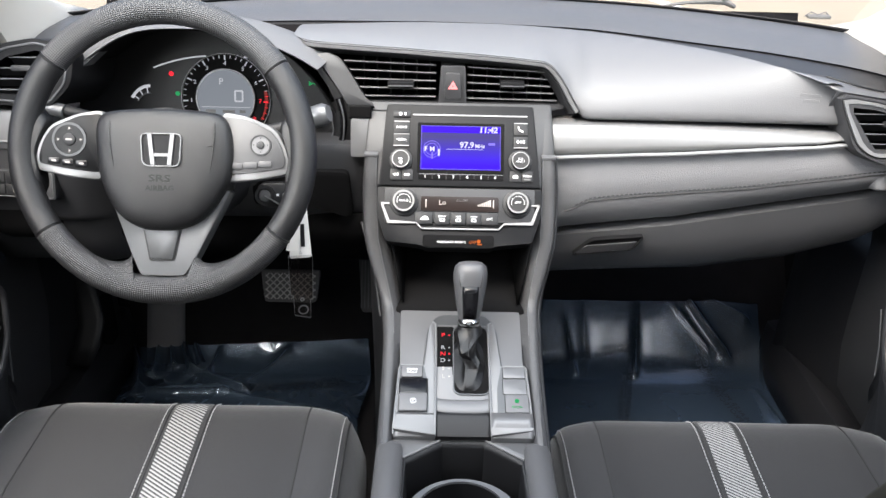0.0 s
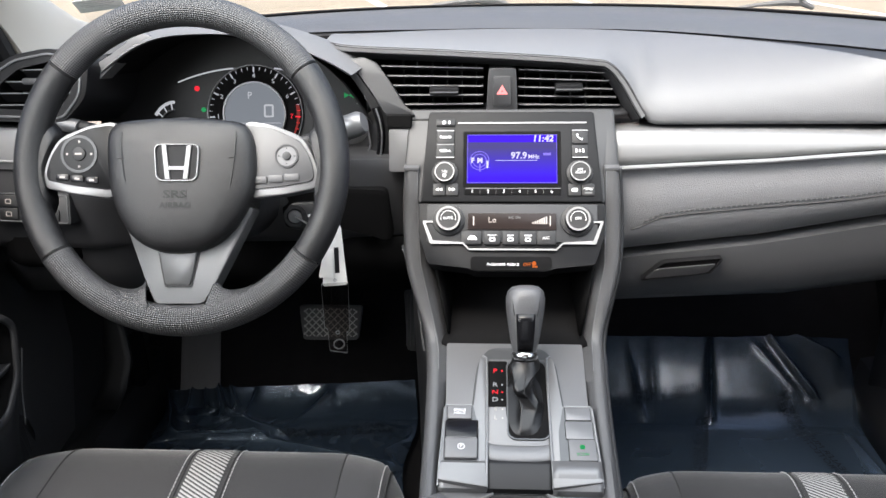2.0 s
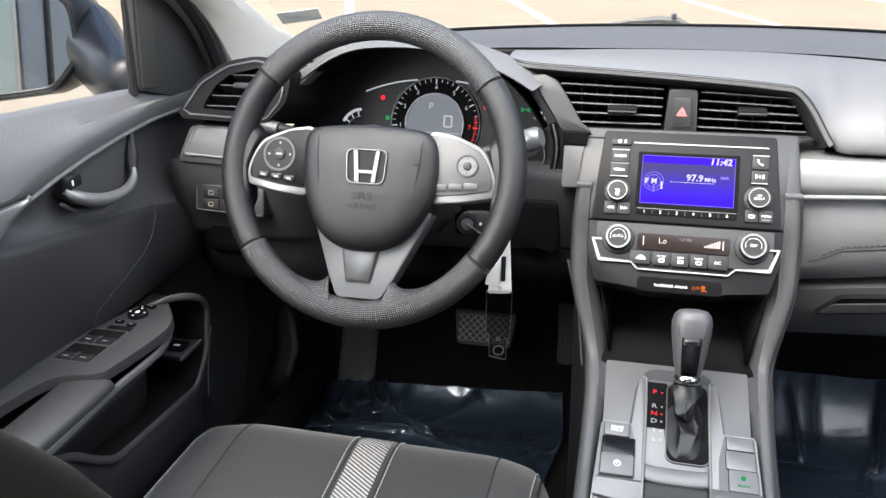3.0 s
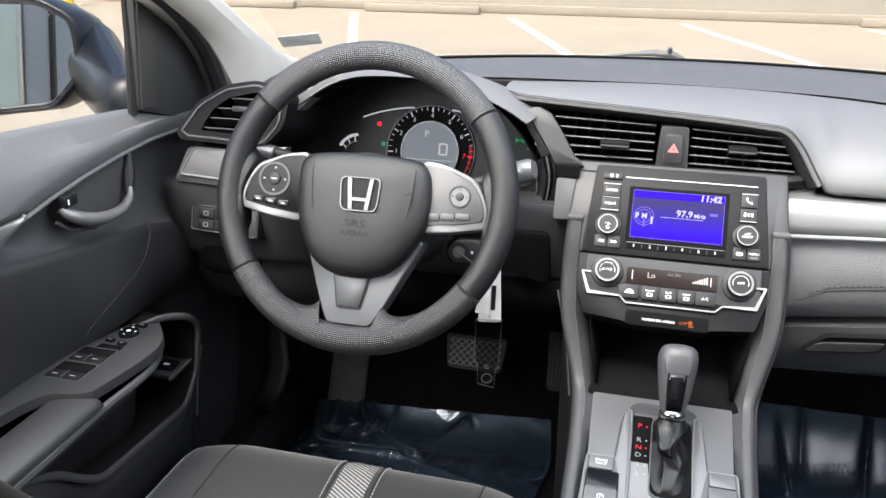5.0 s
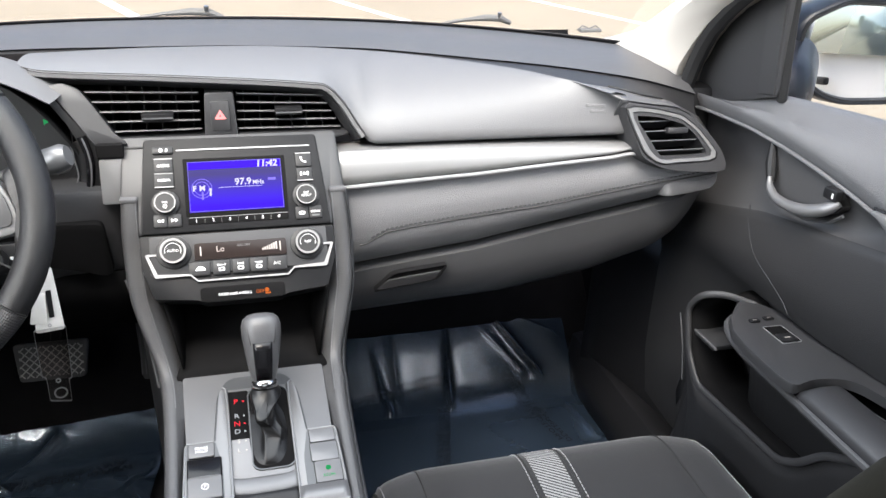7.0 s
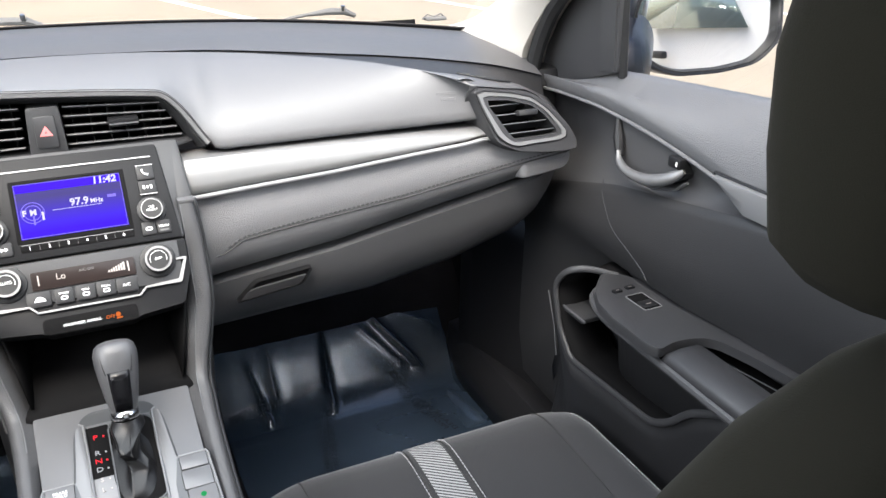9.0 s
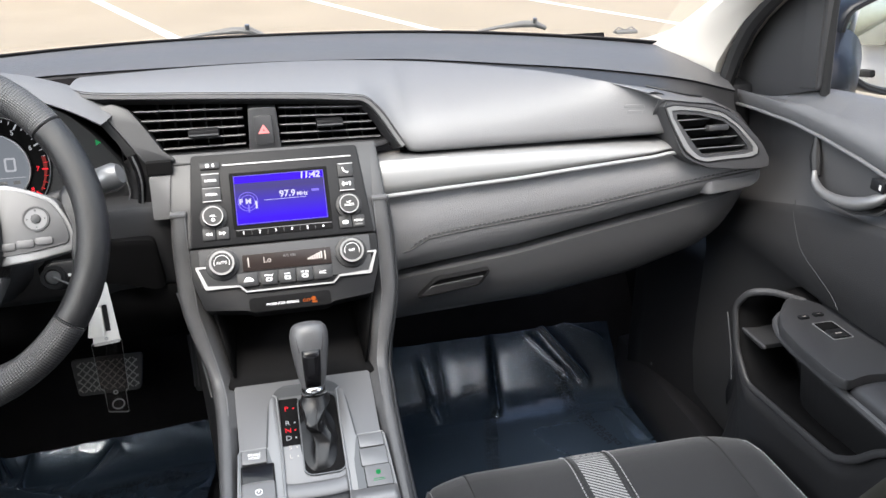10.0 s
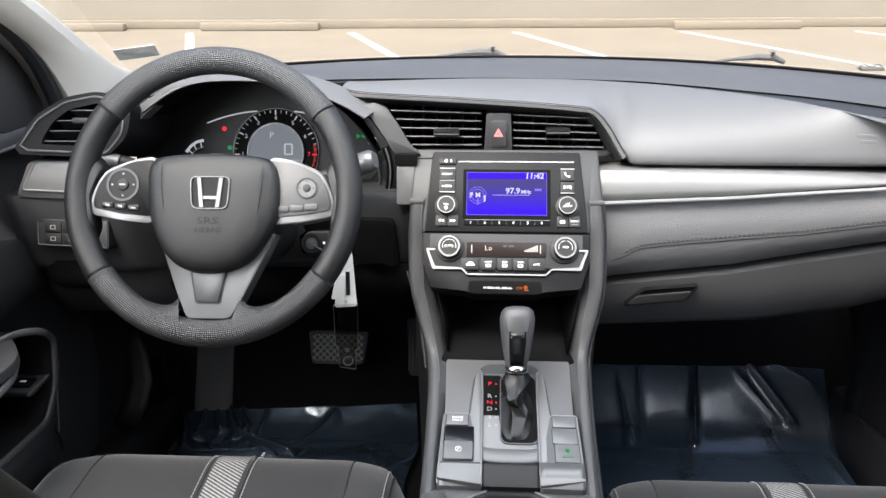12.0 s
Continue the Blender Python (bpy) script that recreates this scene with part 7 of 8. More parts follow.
    pull = spline([(s * x, y + DY, z + DZ) for x, y, z in ((0.682, 0.930, 0.866), (0.679, 0.922, 0.855), (0.676, 0.900, 0.847), (0.674, 0.86, 0.849), (0.676, 0.832, 0.857), (0.682, 0.814, 0.868), (0.688, 0.808, 0.876))], 26)
    rr = [tab(k / 25, [(0, 0.0028), (0.12, 0.0054), (0.35, 0.0078), (0.7, 0.0108), (0.88, 0.0098), (1, 0.006)]) for k in range(26)]
    part("pull_handle", tube(pull, rr, 14, flat=0.8), MID_SILVER, d, "curved satin silver pull handle")
    part("handle_rim", tube([(s * 0.690, y + DY, z + DZ) for y, z in ((0.95, 0.88), (0.937, 0.852), (0.91, 0.835), (0.86, 0.834), (0.82, 0.846), (0.80, 0.862))], 0.0022, 6), DASH, d)
    lk = part("lock_tab", box((s * 0.685, 0.818 + DY, 0.884 + DZ), (0.012, 0.022, 0.014), 0.002), BLACK, d, "small black lock tab")
    part("lock_mark", box((s * 0.6785, 0.812 + DY, 0.884 + DZ), (0.0008, 0.0025, 0.006)), WHITE_INK, lk)
    # sail panel
    sail = [(1.205, 0.885), (1.20, 0.94), (1.175, 0.995), (1.13, 1.06), (1.07, 1.12), (0.985, 1.12), (1.0, 0.952)]
    SD2 = Matrix(((0, 0.16 * -s, -s, s * (0.718 + 0.16 * 0.95)), (1, 0, 0, 0), (0, 1, 0, 0), (0, 0, 0, 1)))
    part("sail_panel", slab(round_corners(sail, 0.006, 2), -0.01, 0.006, SD2, 0.003), DOOR_BOWL, d, "dark triangular mirror panel")
    part("sail_edge", slab([(1.004, 0.953), (1.038, 0.947), (1.022, 1.12), (0.988, 1.12)], 0.004, 0.009, SD2, 0.002), TAUPE if s < 0 else DOOR_BOWL, d, "strip at the rear of the mirror panel")
    part("window_post", tube([(s * 0.722, 1.0, 0.945), (s * 0.708, 0.995, 1.05), (s * 0.70, 0.99, 1.12)], 0.0065, 8), RUBBER, d)
    part("window_pane", grid([[(s * (0.735 - 0.22 * max(0, z - 0.95)), y, z) for y in (0.05, 0.5, 0.99)] for z in (0.95, 1.1, 1.25)]), GLASS, d).visible_shadow = False
    # armrest: lid with switches, padded grip and the rail under them
    AZ = 0.705
    AM = Matrix(((s, 0, 0, 0), (0, 1, 0, 0), (0, -0.02, 1, AZ + 0.02 * 0.8), (0, 0, 0, 1)))
    if s < 0:
        plan = [(0.690, 0.800), (0.680, 0.832), (0.668, 0.860), (0.652, 0.880), (0.640, 0.880), (0.621, 0.858), (0.606, 0.838), (0.597, 0.814), (0.597, 0.785), (0.603, 0.737), (0.609, 0.703), (0.620, 0.695), (0.646, 0.688), (0.658, 0.678), (0.665, 0.658), (0.672, 0.62), (0.676, 0.33), (0.725, 0.33), (0.725, 0.70)]
        px, rx = 0.626, (0.602, 0.599)
    else:
        plan = [(0.690, 0.820), (0.676, 0.862), (0.663, 0.885), (0.650, 0.899), (0.640, 0.896), (0.622, 0.880), (0.602, 0.858), (0.585, 0.828), (0.578, 0.789), (0.575, 0.726), (0.580, 0.702), (0.609, 0.709), (0.632, 0.706), (0.649, 0.699), (0.658, 0.686), (0.666, 0.651), (0.672, 0.60), (0.676, 0.33), (0.725, 0.33), (0.725, 0.72)]
        px, rx = 0.616, (0.589, 0.590)
    plan = round_corners(plan, 0.008, 4)
    arm = part("armrest", slab(plan, -0.012, 0.0, AM, 0.005), RIM_GREY, d, "smooth dark grey armrest lid", angle=50)
    rows = []
    for y, f in ((0.708, 0.4), (0.704, 0.8), (0.696, 1.0), (0.6, 1.0), (0.45, 1.0), (0.33, 1.0)):
        w, zt = 0.029 * (0.8 + 0.2 * f), AZ - 0.004 - 0.010 * (1 - f)
        rows.append([(s * (px + w), y, zt - 0.030), (s * (px + w), y, zt - 0.006), (s * (px + w * 0.85), y, zt - 0.001), (s * px, y, zt), (s * (px - w * 0.8), y, zt - 0.002), (s * (px - w * 0.97), y, zt - 0.008), (s * (px - w * 0.9), y, zt - 0.018)])
    part("arm_pad", grid(rows, caps=True), RIM_GREY, d, "padded armrest grip", angle=60)
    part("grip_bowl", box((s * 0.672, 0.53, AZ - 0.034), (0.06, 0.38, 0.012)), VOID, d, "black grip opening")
    part("grip_line", tube([(s * 0.652, 0.690, AZ - 0.024), (s * 0.662, 0.665, AZ - 0.022), (s * 0.670, 0.61, AZ - 0.020), (s * 0.674, 0.4, AZ - 0.020)], 0.0009, 5), RIM_GREY, d)
    y0 = 0.866 if s < 0 else 0.884
    rail = spline([(s * a, b, c) for a, b, c in ((rx[0] + 0.047, y0, AZ - 0.017), (rx[0] + 0.026, y0 - 0.008, AZ - 0.018), (rx[0] + 0.009, y0 - 0.034, AZ - 0.019), (rx[1], y0 - 0.075, AZ - 0.021), (rx[0], 0.713, AZ - 0.022), (rx[0] - 0.001, 0.60, AZ - 0.024), (rx[0], 0.33, AZ - 0.026))], 40)
    part("arm_rail", tube(rail, 0.0048, 8, flat=1.1), DOOR_BOWL, d, "smooth rail under the armrest")
    rows = [[p + Vector((s * 0.006, 0, -0.004)), p + Vector((s * 0.045, -0.004, -0.05)), p + Vector((s * 0.06, -0.01, -0.17))] for p in rail]
    part("pocket_wall", grid(rows), DARK, d, thick=0.003)

    def sw(y, x, w, l, nm="window_switch", h=0.004, mat=PIANO):
        m = AM @ at(x, y)
        b = part(nm, slab(rounded(w, l, 0.002, 2), -0.004, h, m, 0.001), mat, arm)
        part("mark", box((0, -l * 0.1, h + 0.0003), (w * 0.36, l * 0.10, 0.0004), m=m), DIM_INK, b)
        return b
    if s < 0:
        for y0, y1 in ((0.757, 0.791), (0.717, 0.754)):
            plate("switch_well", 0.639, 0.685, y0, y1, -0.003, 0.0004, VOID, arm, AM)
            part("well_edge", ring_plate(rounded(0.048, y1 - y0 + 0.002, 0.002, 2, 0.662, (y0 + y1) / 2), rounded(0.0462, y1 - y0, 0.002, 2, 0.662, (y0 + y1) / 2), 0.0, 0.0009, AM), GUNMETAL, arm, "thin edge of the switch well")
            part("well_divider", box((0.662, y0 + 0.009, 0.0012), (0.001, 0.017, 0.002), m=AM), DASH, arm)
            for x in (0.6505, 0.6735):
                sw(y0 + 0.0085, x, 0.0205, 0.015, h=0.0018, mat=BLACK)
        for y, x in ((0.812, 0.664), (0.808, 0.645)):
            sw(y, x, 0.012, 0.007, "lock_switch", 0.0025)
        plate("lock_panel", 0.638, 0.671, 0.792, 0.803, -0.003, 0.0006, PIANO, arm, AM)
        part("mirror_dial", slab(disc(0.0125, 24, 0.653, 0.834), -0.002, 0.005, AM, 0.001), PIANO, arm, "black mirror adjusting dial")
        for a in range(4):
            part("mark", slab(disc(0.0013, 8, 0.653 + 0.010 * math.cos(a * 1.571), 0.834 + 0.010 * math.sin(a * 1.571)), 0.005, 0.0054, AM), WHITE_INK, arm)
        part("mark", slab(disc(0.003, 8, 0.653, 0.834), 0.005, 0.0054, AM), WHITE_INK, arm)
        for y, x in ((0.854, 0.659), (0.857, 0.648)):
            sw(y, x, 0.010, 0.009, "mirror_switch", 0.003)
    else:
        plate("switch_well", 0.627, 0.653, 0.785, 0.825, -0.003, 0.0004, VOID, arm, AM)
        part("well_edge", ring_plate(rounded(0.028, 0.042, 0.002, 2, 0.64, 0.805), rounded(0.0265, 0.0405, 0.002, 2, 0.64, 0.805), 0.0, 0.001, AM), TRIM_BRIGHT, arm)
        sw(0.797, 0.640, 0.022, 0.018, h=0.0018, mat=BLACK)
        for y, x in ((0.842, 0.626), (0.844, 0.648)):
            sw(y, x, 0.014, 0.008, "lock_switch", 0.0025, STACK_GREY)
    # bottle pocket rim
    if s > 0:
        rp = [(0.66, 0.885, 0.700), (0.632, 0.915, 0.704), (0.612, 0.938, 0.694), (0.61, 0.960, 0.662), (0.61, 0.940, 0.602), (0.61, 0.905, 0.566), (0.606, 0.724, 0.581), (0.604, 0.692, 0.603), (0.604, 0.66, 0.640), (0.606, 0.60, 0.676)]
    else:
        rp = [(0.66, 0.858, 0.700), (0.632, 0.880, 0.709), (0.612, 0.902, 0.702), (0.61, 0.922, 0.680), (0.61, 0.906, 0.618), (0.61, 0.868, 0.582), (0.606, 0.690, 0.600), (0.606, 0.664, 0.618), (0.610, 0.63, 0.650), (0.614, 0.57, 0.678)]
    rim = bent([(s * a, b, c) for a, b, c in rp], 0.014, 5)
    part("pocket_rim", tube(rim, 0.0050, 10, up=(1, 0, 0), flat=0.8), RIM_GREY, d, "smooth grey pocket rim")
    rows = [[p, p + Vector((s * 0.03, -0.006, -0.004)), Vector((s * 0.685, p.y, p.z))] for p in rim]
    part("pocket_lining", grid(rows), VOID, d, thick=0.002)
    fy = rp[3][1]
    sh = part("pocket_shelf", box((s * 0.654, fy - 0.036, 0.628), (0.07, 0.05, 0.008), 0.002, 2), DOOR_LOW, d)
    part("shelf_lip", box((s * 0.619, fy - 0.04, 0.631), (0.003, 0.056, 0.004), 0.001, 2), DASH, sh)
    if s < 0:
        b = part("boot_release", box((s * 0.638, fy - 0.04, 0.6335), (0.024, 0.022, 0.007), 0.002), PIANO, d, "boot release switch")
        part("mark", box((s * 0.638, fy - 0.042, 0.6372), (0.008, 0.004, 0.0006)), WHITE_INK, b)
    rows = []
    low = sorted((p[1], p[2] - 0.003) for p in rp[3:])
    for y in np.linspace(0.25, fy + 0.11, 40):
        zt = tab(y, [(0.25, 0.64)] + low + [(fy + 0.01, 0.668), (fy + 0.03, 0.645), (fy + 0.07, 0.63), (fy + 0.11, 0.55)])
        xo = 0.606 + 0.108 * max(0, (y - fy + 0.002) / 0.112) ** 0.9
        rows.append([(s * (xo + 0.004), y, zt), (s * (xo + 0.01), y, zt - 0.03), (s * min(xo + 0.03, 0.70), y, zt - 0.12), (s * max(0.66, xo), y, 0.36), (s * 0.70, y, 0.31)])
    part("pocket_face", grid(rows), DARK, d, thick=0.003)
    ys2 = (0.969, 0.927) if s < 0 else (1.018, 0.974)
    part("courtesy_strip", tube([(s * 0.640, ys2[0], 0.617), (s * 0.638, (ys2[0] + ys2[1]) / 2 - 0.003, 0.571), (s * 0.634, ys2[1], 0.526)], 0.0011, 6), GUNMETAL, d)
    return d


door(-1)
door(1)

# ---- side mirrors ----
def side_mirror(s, cx, cz, glass_pts, turn, label):
    t = thing("side_mirror", (s * 0.86, 1.1, 0.9), label, "side mirror", "side mirrors")
    m = frame_of((cx, 1.12, cz), (1, turn, 0), (0, 0.125 if s < 0 else 0.09, 1))
    o = radial(round_corners(glass_pts, 0.016, 5), (0.0, 0.0), 72)
    rows = []
    for z, f in ((0.012, 1.075), (0.004, 1.11), (-0.03, 1.13), (-0.08, 1.04), (-0.12, 0.8), (-0.135, 0.3)):
        q = scaled(o, f)
        rows.append([m @ Vector((p[0], p[1], z)) for p in q])
    part("housing", grid(rows, loop_u=True, caps=False), BODY, t, "dark blue mirror housing", angle=180, thick=0.004)
    part("bezel", grid([[m @ Vector((p[0], p[1], z)) for p in scaled(o, f)] for z, f in ((0.0, 1.0), (0.006, 1.012), (0.0125, 1.04), (0.0125, 1.078))], loop_u=True), BLACK, t, "black plastic mirror bezel", angle=50)
    part("mirror_glass", slab(o, -0.004, 0.002, m), MIRROR, t, "mirror pane")
    part("stalk", tube([(s * 0.745, 1.06, 0.935), (s * 0.80, 1.09, 0.935), (cx - s * 0.10, 1.19, cz - 0.005)], [0.036, 0.036, 0.05], 24, flat=1.3), BODY, t, angle=180)
    return t


side_mirror(1, 0.967, 0.965, [(-0.128, -0.003), (-0.080, -0.040), (-0.040, -0.051), (0.036, -0.050), (0.100, -0.040), (0.138, -0.008), (0.132, 0.06), (0.06, 0.085), (-0.06, 0.088), (-0.12, 0.06)], -0.12, "passenger side mirror in a dark blue housing")
side_mirror(-1, -1.02, 0.985, [(0.118, -0.012), (0.072, -0.06), (-0.07, -0.078), (-0.128, -0.02), (-0.125, 0.06), (-0.06, 0.085), (0.06, 0.085), (0.112, 0.06)], 0.12, "driver side mirror in a dark blue housing")

# ---- wipers and windscreen sticker ----
WIPER = material("sun_faded_wiper_plastic", (0.16, 0.155, 0.15), 0.6, mottle=0.15)
for wx in (-0.045, 0.455):
    w = thing("windscreen_wiper", (wx, 1.50, 0.975), "black wiper arm at the foot of the windscreen", "wiper", "wipers")
    z = 0.983 if wx < 0 else 0.973
    part("arm", tube([(wx + 0.05, 1.49, z - 0.006), (wx + 0.03, 1.485, z + 0.003), (wx, 1.48, z + 0.005), (wx - 0.04, 1.475, z + 0.002)], [0.004, 0.006, 0.006, 0.003], 8), WIPER, w)
    part("nut", tube([(wx + 0.025, 1.48, z + 0.006), (wx + 0.025, 1.478, z + 0.014)], 0.004, 8), STEEL, w)
    part("blade", tube([(wx - 0.035, 1.475, z + 0.003), (wx - 0.07, 1.47, z - 0.001), (wx - 0.11, 1.468, z - 0.01), (wx - 0.3, 1.47, z - 0.022)], 0.003, 6), WIPER, w)
w = thing("washer_nozzle", (0.64, 1.45, 0.965), "small black clip at the corner of the windscreen", "clip")
part("body", box((0.63, 1.42, 0.966), (0.04, 0.014, 0.006), 0.002), WIPER, w)
part("clip", tube([(0.605, 1.42, 0.966), (0.615, 1.42, 0.974), (0.628, 1.42, 0.969), (0.64, 1.42, 0.974), (0.65, 1.42, 0.967)], 0.0012, 6), WIPER, w)
PALE_PRINT = material("pale_grey_print", (0.48, 0.47, 0.46), 0.7, mottle=0.2)
stk = thing("windscreen_sticker", (-0.60, 1.29, 1.02), "small printed inspection sticker on the windscreen", "sticker")
SM = frame_of((-0.578, 1.262, 1.017), (1, 0.28, 0.1), (0.0, -0.9, 0.45))
part("sheet", slab(rounded(0.064, 0.044, 0.003, 4, -0.010, 0.0), 0.0, 0.0008, SM), material("grey_sticker_paper", (0.74, 0.73, 0.70), 0.7, mottle=0.2, mottle_scale=60), stk)
for k in range(4):
    part("print_bar", box((-0.012, 0.016 - 0.0062 * k, 0.001), (0.046 - 0.009 * (k % 2), 0.0016, 0.0004), m=SM), PALE_PRINT, stk)

# ---- plastic floor covers ----
def film_sheet(name, x0, x1, y0, y1, ridges, label, seed, skew=0.0, crease=0.0):
    t = thing(name, ((x0 + x1) / 2, (y0 + y1) / 2, 0.25), label, "floor cover", "plastic floor covers")

    def h(x, y):
        z = 0.247 + 1.25 * 0.016 * math.log(1 + math.exp((y - 1.345) / 0.016))
        z += 0.0035 * noise.noise(Vector((x * 5, y * 5, seed))) + 0.0008 * noise.noise(Vector((x * 17, y * 13, seed + 4)))
        if crease:
            z += crease * max(0, 1 - 7 * abs(noise.noise(Vector((x * 11, y * 8, seed + 7))))) + 0.6 * crease * max(0, 1 - 8 * abs(noise.noise(Vector((x * 17 + 3, y * 15, seed + 2)))))
        for ax, ay, bx, by, amp, wid in ridges:
            d = Vector((bx - ax, by - ay))
            L = d.length
            d /= L
            q = Vector((x - ax, y - ay))
            f = q.dot(d) / L
            if -0.1 < f < 1.08:
                off = abs(q.x * -d.y + q.y * d.x) / (wid * (0.35 + 0.6 * max(0, f)))
                z += amp * (0.5 + 0.5 * max(0, f)) * (math.exp(-off) + 0.22 * math.exp(-off * off / 8)) * max(0, min(1, (f + 0.1) * 6)) * max(0, min(1, (1.08 - f) * 6)) ** 0.7
        return z

    rows = [[(x + 0.012 * noise.noise(Vector((y * 8, seed, 0))) * (abs(x - (x0 + x1) / 2) * 4), y + 0.005 * noise.noise(Vector((x * 7, seed, 3))), h(x, y)) for x, y in ((x, y0 + (y1 - skew * (x1 - x) / (x1 - x0) - y0) * f) for x in np.linspace(x0, x1, 250))] for f in np.linspace(0, 1, 210)]
    part("sheet", grid(rows), FILM, t, "glossy plastic tinted with the sky's blue sheen", angle=180)
    return t, h


def print_on(t, h, words, x, y, turn, size, tall=1.0):
    """Black print on the far side of a sheet, seen mirrored, that follows the sheet."""
    xd = Vector((math.cos(radians(turn)), math.sin(radians(turn)), 0))
    m = frame_of((x, y, 0), xd, Vector((0, 0, 1)).cross(xd))
    ob = lettering(words, size, m @ Matrix.Diagonal((-1, tall, 1, 1)), BLACK_INK, t, "print", depth=0.0, wide=1.25)
    for v in ob.data.vertices:
        v.co.z = h(v.co.x, v.co.y) + 0.003


t, h = film_sheet("plastic_floor_cover", 0.18, 0.655, 1.02, 1.442, [(0.398, 1.445, 0.383, 1.330, 0.012, 0.005), (0.50, 1.45, 0.583, 1.365, 0.013, 0.006), (0.47, 1.44, 0.55, 1.372, 0.004, 0.006), (0.54, 1.447, 0.63, 1.418, 0.012, 0.005), (0.243, 1.42, 0.262, 1.335, 0.007, 0.006), (0.285, 1.44, 0.283, 1.34, 0.004, 0.010), (0.62, 1.30, 0.635, 1.2, 0.008, 0.008)], "clear bluish plastic sheet over the passenger floor", 2)
COVER_WORDS = "DEALER MUST REMOVE\nPROTECTIVE COVER"
for x, y, a, tall in ((0.278, 1.368, 187, 0.62), (0.345, 1.245, 255, 1.0), (0.545, 1.285, 285, 1.0)):
    print_on(t, h, COVER_WORDS, x, y, a, 0.0155, tall)
t, h = film_sheet("plastic_floor_cover", -0.655, -0.165, 1.06, 1.385, [(-0.655, 1.37, -0.61, 1.262, 0.035, 0.007), (-0.615, 1.262, -0.44, 1.262, 0.020, 0.007), (-0.45, 1.262, -0.2, 1.205, 0.006, 0.008), (-0.60, 1.37, -0.605, 1.31, 0.014, 0.008), (-0.55, 1.375, -0.525, 1.318, 0.022, 0.006), (-0.525, 1.375, -0.505, 1.33, 0.020, 0.006), (-0.52, 1.325, -0.40, 1.265, 0.018, 0.007), (-0.40, 1.30, -0.33, 1.365, 0.010, 0.007), (-0.575, 1.37, -0.565, 1.33, 0.012, 0.005), (-0.47, 1.37, -0.49, 1.31, 0.010, 0.006)], "clear bluish plastic sheet over the driver floor", 9, 0.02, 0.0016)
print_on(t, h, COVER_WORDS, -0.305, 1.285, 186, 0.016)

# ---- seen in the mirrors: parked car and trees behind ----
WHITE_PAINT = material("white_car_paint", (0.75, 0.76, 0.78), 0.25, mottle=0.03, coat=0.6)
DARK_PANE = material("tinted_car_pane", (0.42, 0.50, 0.47), 0.05, metal=0.6, mottle=0.05)
TYRE = material("tyre_rubber", (0.02, 0.02, 0.02), 0.8, mottle=0.1)
LEAF = material("leaf_green", (0.07, 0.16, 0.03), 0.6, mottle=0.5, mottle_scale=2.0)
BARK = material("bark", (0.12, 0.09, 0.07), 0.9, grain=40, bump=0.6, mottle=0.3, kind="noise", dist=0.01)


def parked_car(x0, y_front, label):
    t = thing("parked_car", (x0 + 0.9, y_front - 2.2, 0), label, "car")
    side = [(0.0, 0.35), (0.05, 0.62), (0.9, 0.82), (1.25, 0.9), (1.9, 1.35), (2.3, 1.43), (3.2, 1.42), (3.9, 1.12), (4.35, 1.02), (4.45, 0.6), (4.4, 0.33)]
    prof = spline([(0, y_front - a, b) for a, b in side], 50)
    rows = []
    for f, k in ((0.0, 0.0), (0.02, 0.03), (0.1, 0.5), (0.5, 0.6), (0.9, 0.5), (0.98, 0.03), (1.0, 0.0)):
        rows.append([Vector((x0 + 1.78 * f + (0.2 * max(0, p.z - 0.9) * (1 - 2 * f)), p.y, p.z)) for p in prof])
    part("body", grid(rows), WHITE_PAINT, t, "white painted bodywork", angle=40)
    for f in (0.0, 1.0):
        bm = bmesh.new()
        ring = [bm.verts.new(Vector((x0 + 1.78 * f + 0.2 * max(0, p.z - 0.9) * (1 - 2 * f), p.y, p.z))) for p in prof] + [bm.verts.new((x0 + 1.78 * f, y_front - 4.4, 0.25)), bm.verts.new((x0 + 1.78 * f, y_front - 0.05, 0.25))]
        bm.faces.new(ring)
        part("flank", bm, WHITE_PAINT, t)
        sg = -1 if f == 0 else 1
        for a, b in ((1.5, 2.45), (2.52, 3.35)):
            sx = x0 + 1.78 * f + sg * 0.012
            pts = [(a if a > 2 else a + 0.05, 0.95), (b, 0.95), (b, 1.33), (a if a > 2 else a + 0.55, 1.33)]
            bm = bmesh.new()
            bm.faces.new([bm.verts.new((sx - sg * 0.2 * (h - 0.9), y_front - q, h)) for q, h in pts])
            part("window", bm, DARK_PANE, t, "dark side window", thick=0.006)
            part("door_handle", box((sx, y_front - b + 0.15, 0.83), (0.03, 0.2, 0.035), 0.01), BLACK, t)
        for q in (0.85, 3.5):
            w = part("wheel", tube([(x0 + 1.78 * f - sg * 0.2, y_front - q, 0.32), (x0 + 1.78 * f + sg * 0.01, y_front - q, 0.32)], 0.32, 28), TYRE, t)
            part("rim", tube([(x0 + 1.78 * f, y_front - q, 0.32), (x0 + 1.78 * f + sg * 0.02, y_front - q, 0.32)], 0.21, 20), STEEL, w)
    return t


parked_car(2.1, 1.0, "white parked saloon car in the next bay")


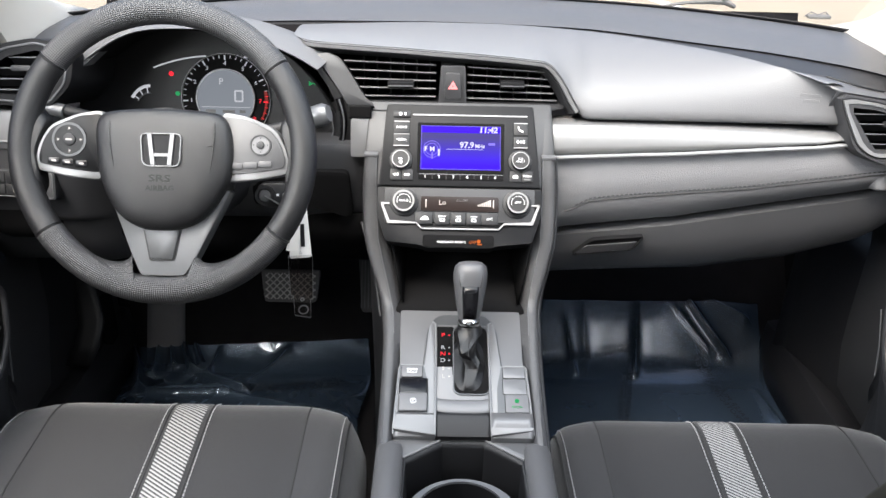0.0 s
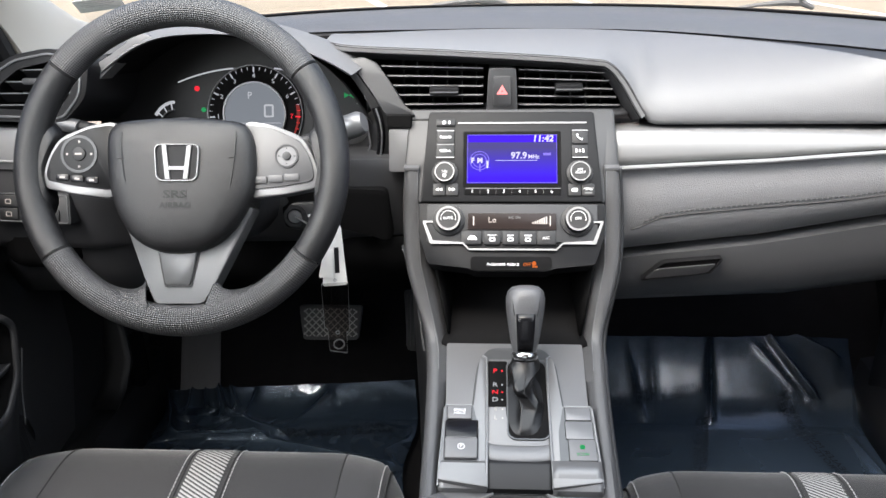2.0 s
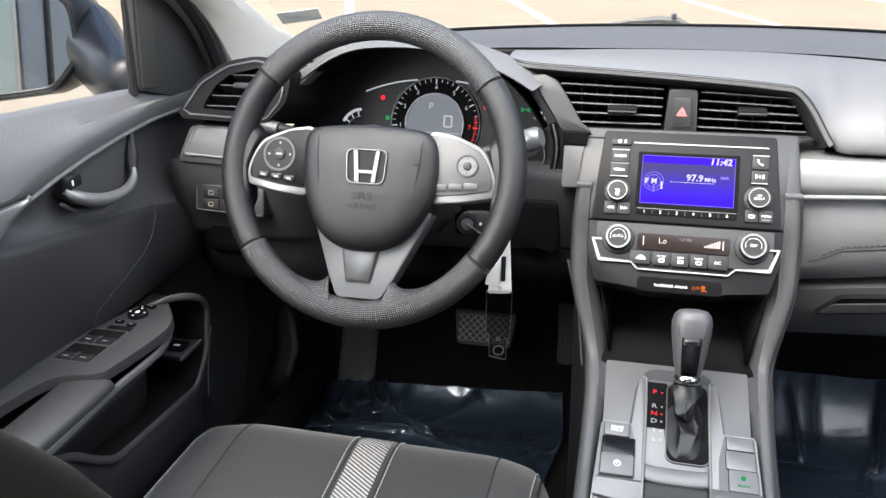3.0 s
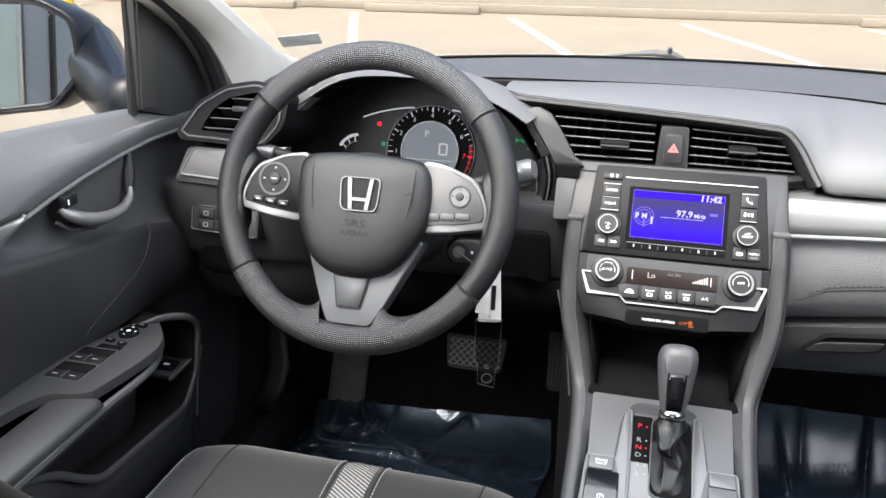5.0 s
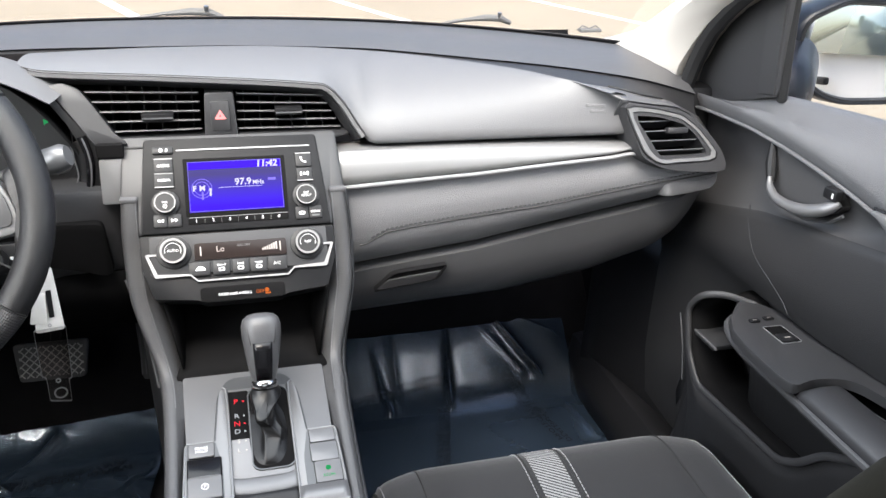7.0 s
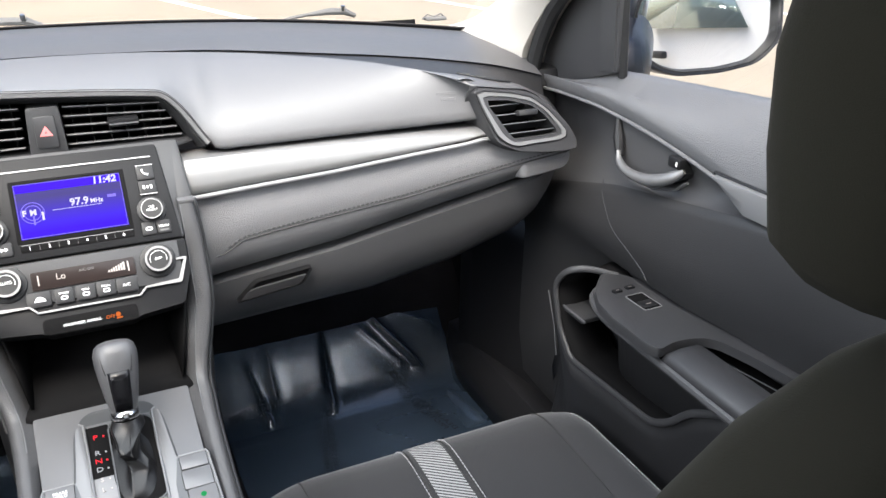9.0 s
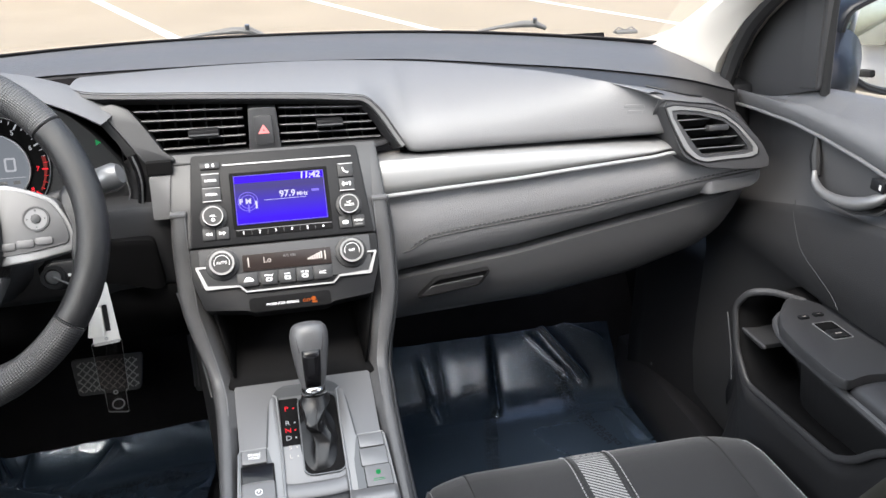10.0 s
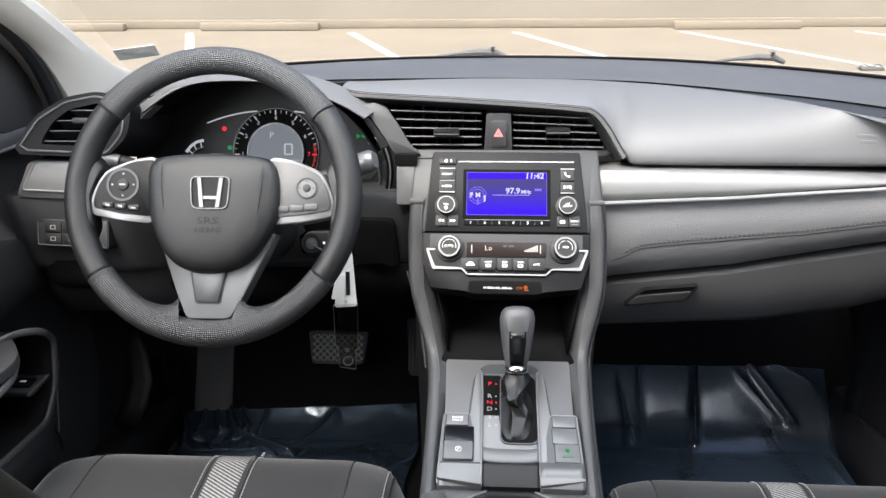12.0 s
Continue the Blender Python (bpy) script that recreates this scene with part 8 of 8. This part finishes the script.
def tree(x, y, h, label, seed):
    t = thing("tree", (x, y, 0), label, "tree", "trees behind the car")
    r = random.Random(seed)
    part("trunk", tube([(x, y, 0), (x + 0.05, y, h * 0.25), (x - 0.05, y + 0.05, h * 0.5), (x, y, h * 0.8)], [0.2, 0.16, 0.11, 0.04], 10), BARK, t)
    for k in range(5):
        a = k * 1.26
        part("limb", tube([(x, y, h * (0.3 + 0.08 * k)), (x + 0.7 * math.cos(a), y + 0.7 * math.sin(a), h * (0.45 + 0.08 * k)), (x + 1.3 * math.cos(a), y + 1.3 * math.sin(a), h * (0.55 + 0.08 * k))], [0.07, 0.045, 0.015], 7), BARK, t)
    verts, faces = [], []
    for k in range(2600):
        u, v, w = r.gauss(0, 1), r.gauss(0, 1), r.gauss(0, 1)
        n = math.sqrt(u * u + v * v + w * w) or 1
        q = r.random() ** 0.4
        c = Vector((x + u / n * 2.1 * q, y + v / n * 2.1 * q, h * 0.62 + w / n * h * 0.36 * q))
        c += Vector((0.5, 0.4, 0.5)) * noise.noise(c * 0.9)
        d1 = Vector((r.uniform(-1, 1), r.uniform(-1, 1), r.uniform(-1, 1))).normalized() * r.uniform(0.07, 0.15)
        d2 = d1.orthogonal().normalized() * r.uniform(0.05, 0.1)
        i = len(verts)
        verts += [c - d1, c + d2, c + d1, c - d2]
        faces.append((i, i + 1, i + 2, i + 3))
    me = bpy.data.meshes.new("crown")
    me.from_pydata(verts, [], faces)
    bm = bmesh.new()
    bm.from_mesh(me)
    bpy.data.meshes.remove(me)
    part("crown", bm, LEAF, t, "uneven leafy green crown", smooth=False)
    return t


for k, (x, y, h) in enumerate(((5.0, -13, 5.2), (8.5, -12, 5.8), (12.0, -10, 5.0), (15.5, -9, 5.5), (-5.0, -12, 5.4), (-9.0, -11, 5.8), (-13.0, -9, 5.2), (19, -6, 5.6), (-17, -5, 5.6), (-6.9, -11, 3.2))):
    tree(x, y, h, "leafy green tree at the edge of the car park", k + 3)


# pale box van parked behind the next bay
MINT = material("pale_mint_paint", (0.50, 0.62, 0.56), 0.35, mottle=0.05, mottle_scale=2, coat=0.3)
SLATE = material("slate_panel_paint", (0.28, 0.32, 0.35), 0.4, mottle=0.06, mottle_scale=2)
van = thing("parked_van", (-4.3, -5.6, 0), "pale mint box van with a slate grey corner panel", "van")
part("cargo_box", box((-4.42, -5.6, 1.65), (1.96, 4.2, 2.3), 0.05, 3), MINT, van, "pale mint cargo box")
part("corner_panel", box((-3.335, -5.6, 1.65), (0.21, 4.2, 2.3), 0.03, 3), SLATE, van, "slate grey corner panel")
part("edge_strip", box((-3.445, -3.492, 1.65), (0.025, 0.02, 2.24), 0.004), STEEL, van)
part("edge_strip", box((-3.225, -3.51, 1.65), (0.03, 0.06, 2.24), 0.008), BLACK, van)
part("chassis", box((-4.28, -5.6, 0.42), (1.9, 4.0, 0.2), 0.03), BLACK, van)
for wx in (-5.2, -3.35):
    for wy in (-4.4, -7.0):
        w = part("wheel", tube([(wx - 0.1, wy, 0.34), (wx + 0.1, wy, 0.34)], 0.34, 28), TYRE, van)
        part("rim", tube([(wx - 0.11, wy, 0.34), (wx + 0.11, wy, 0.34)], 0.2, 20), STEEL, w)
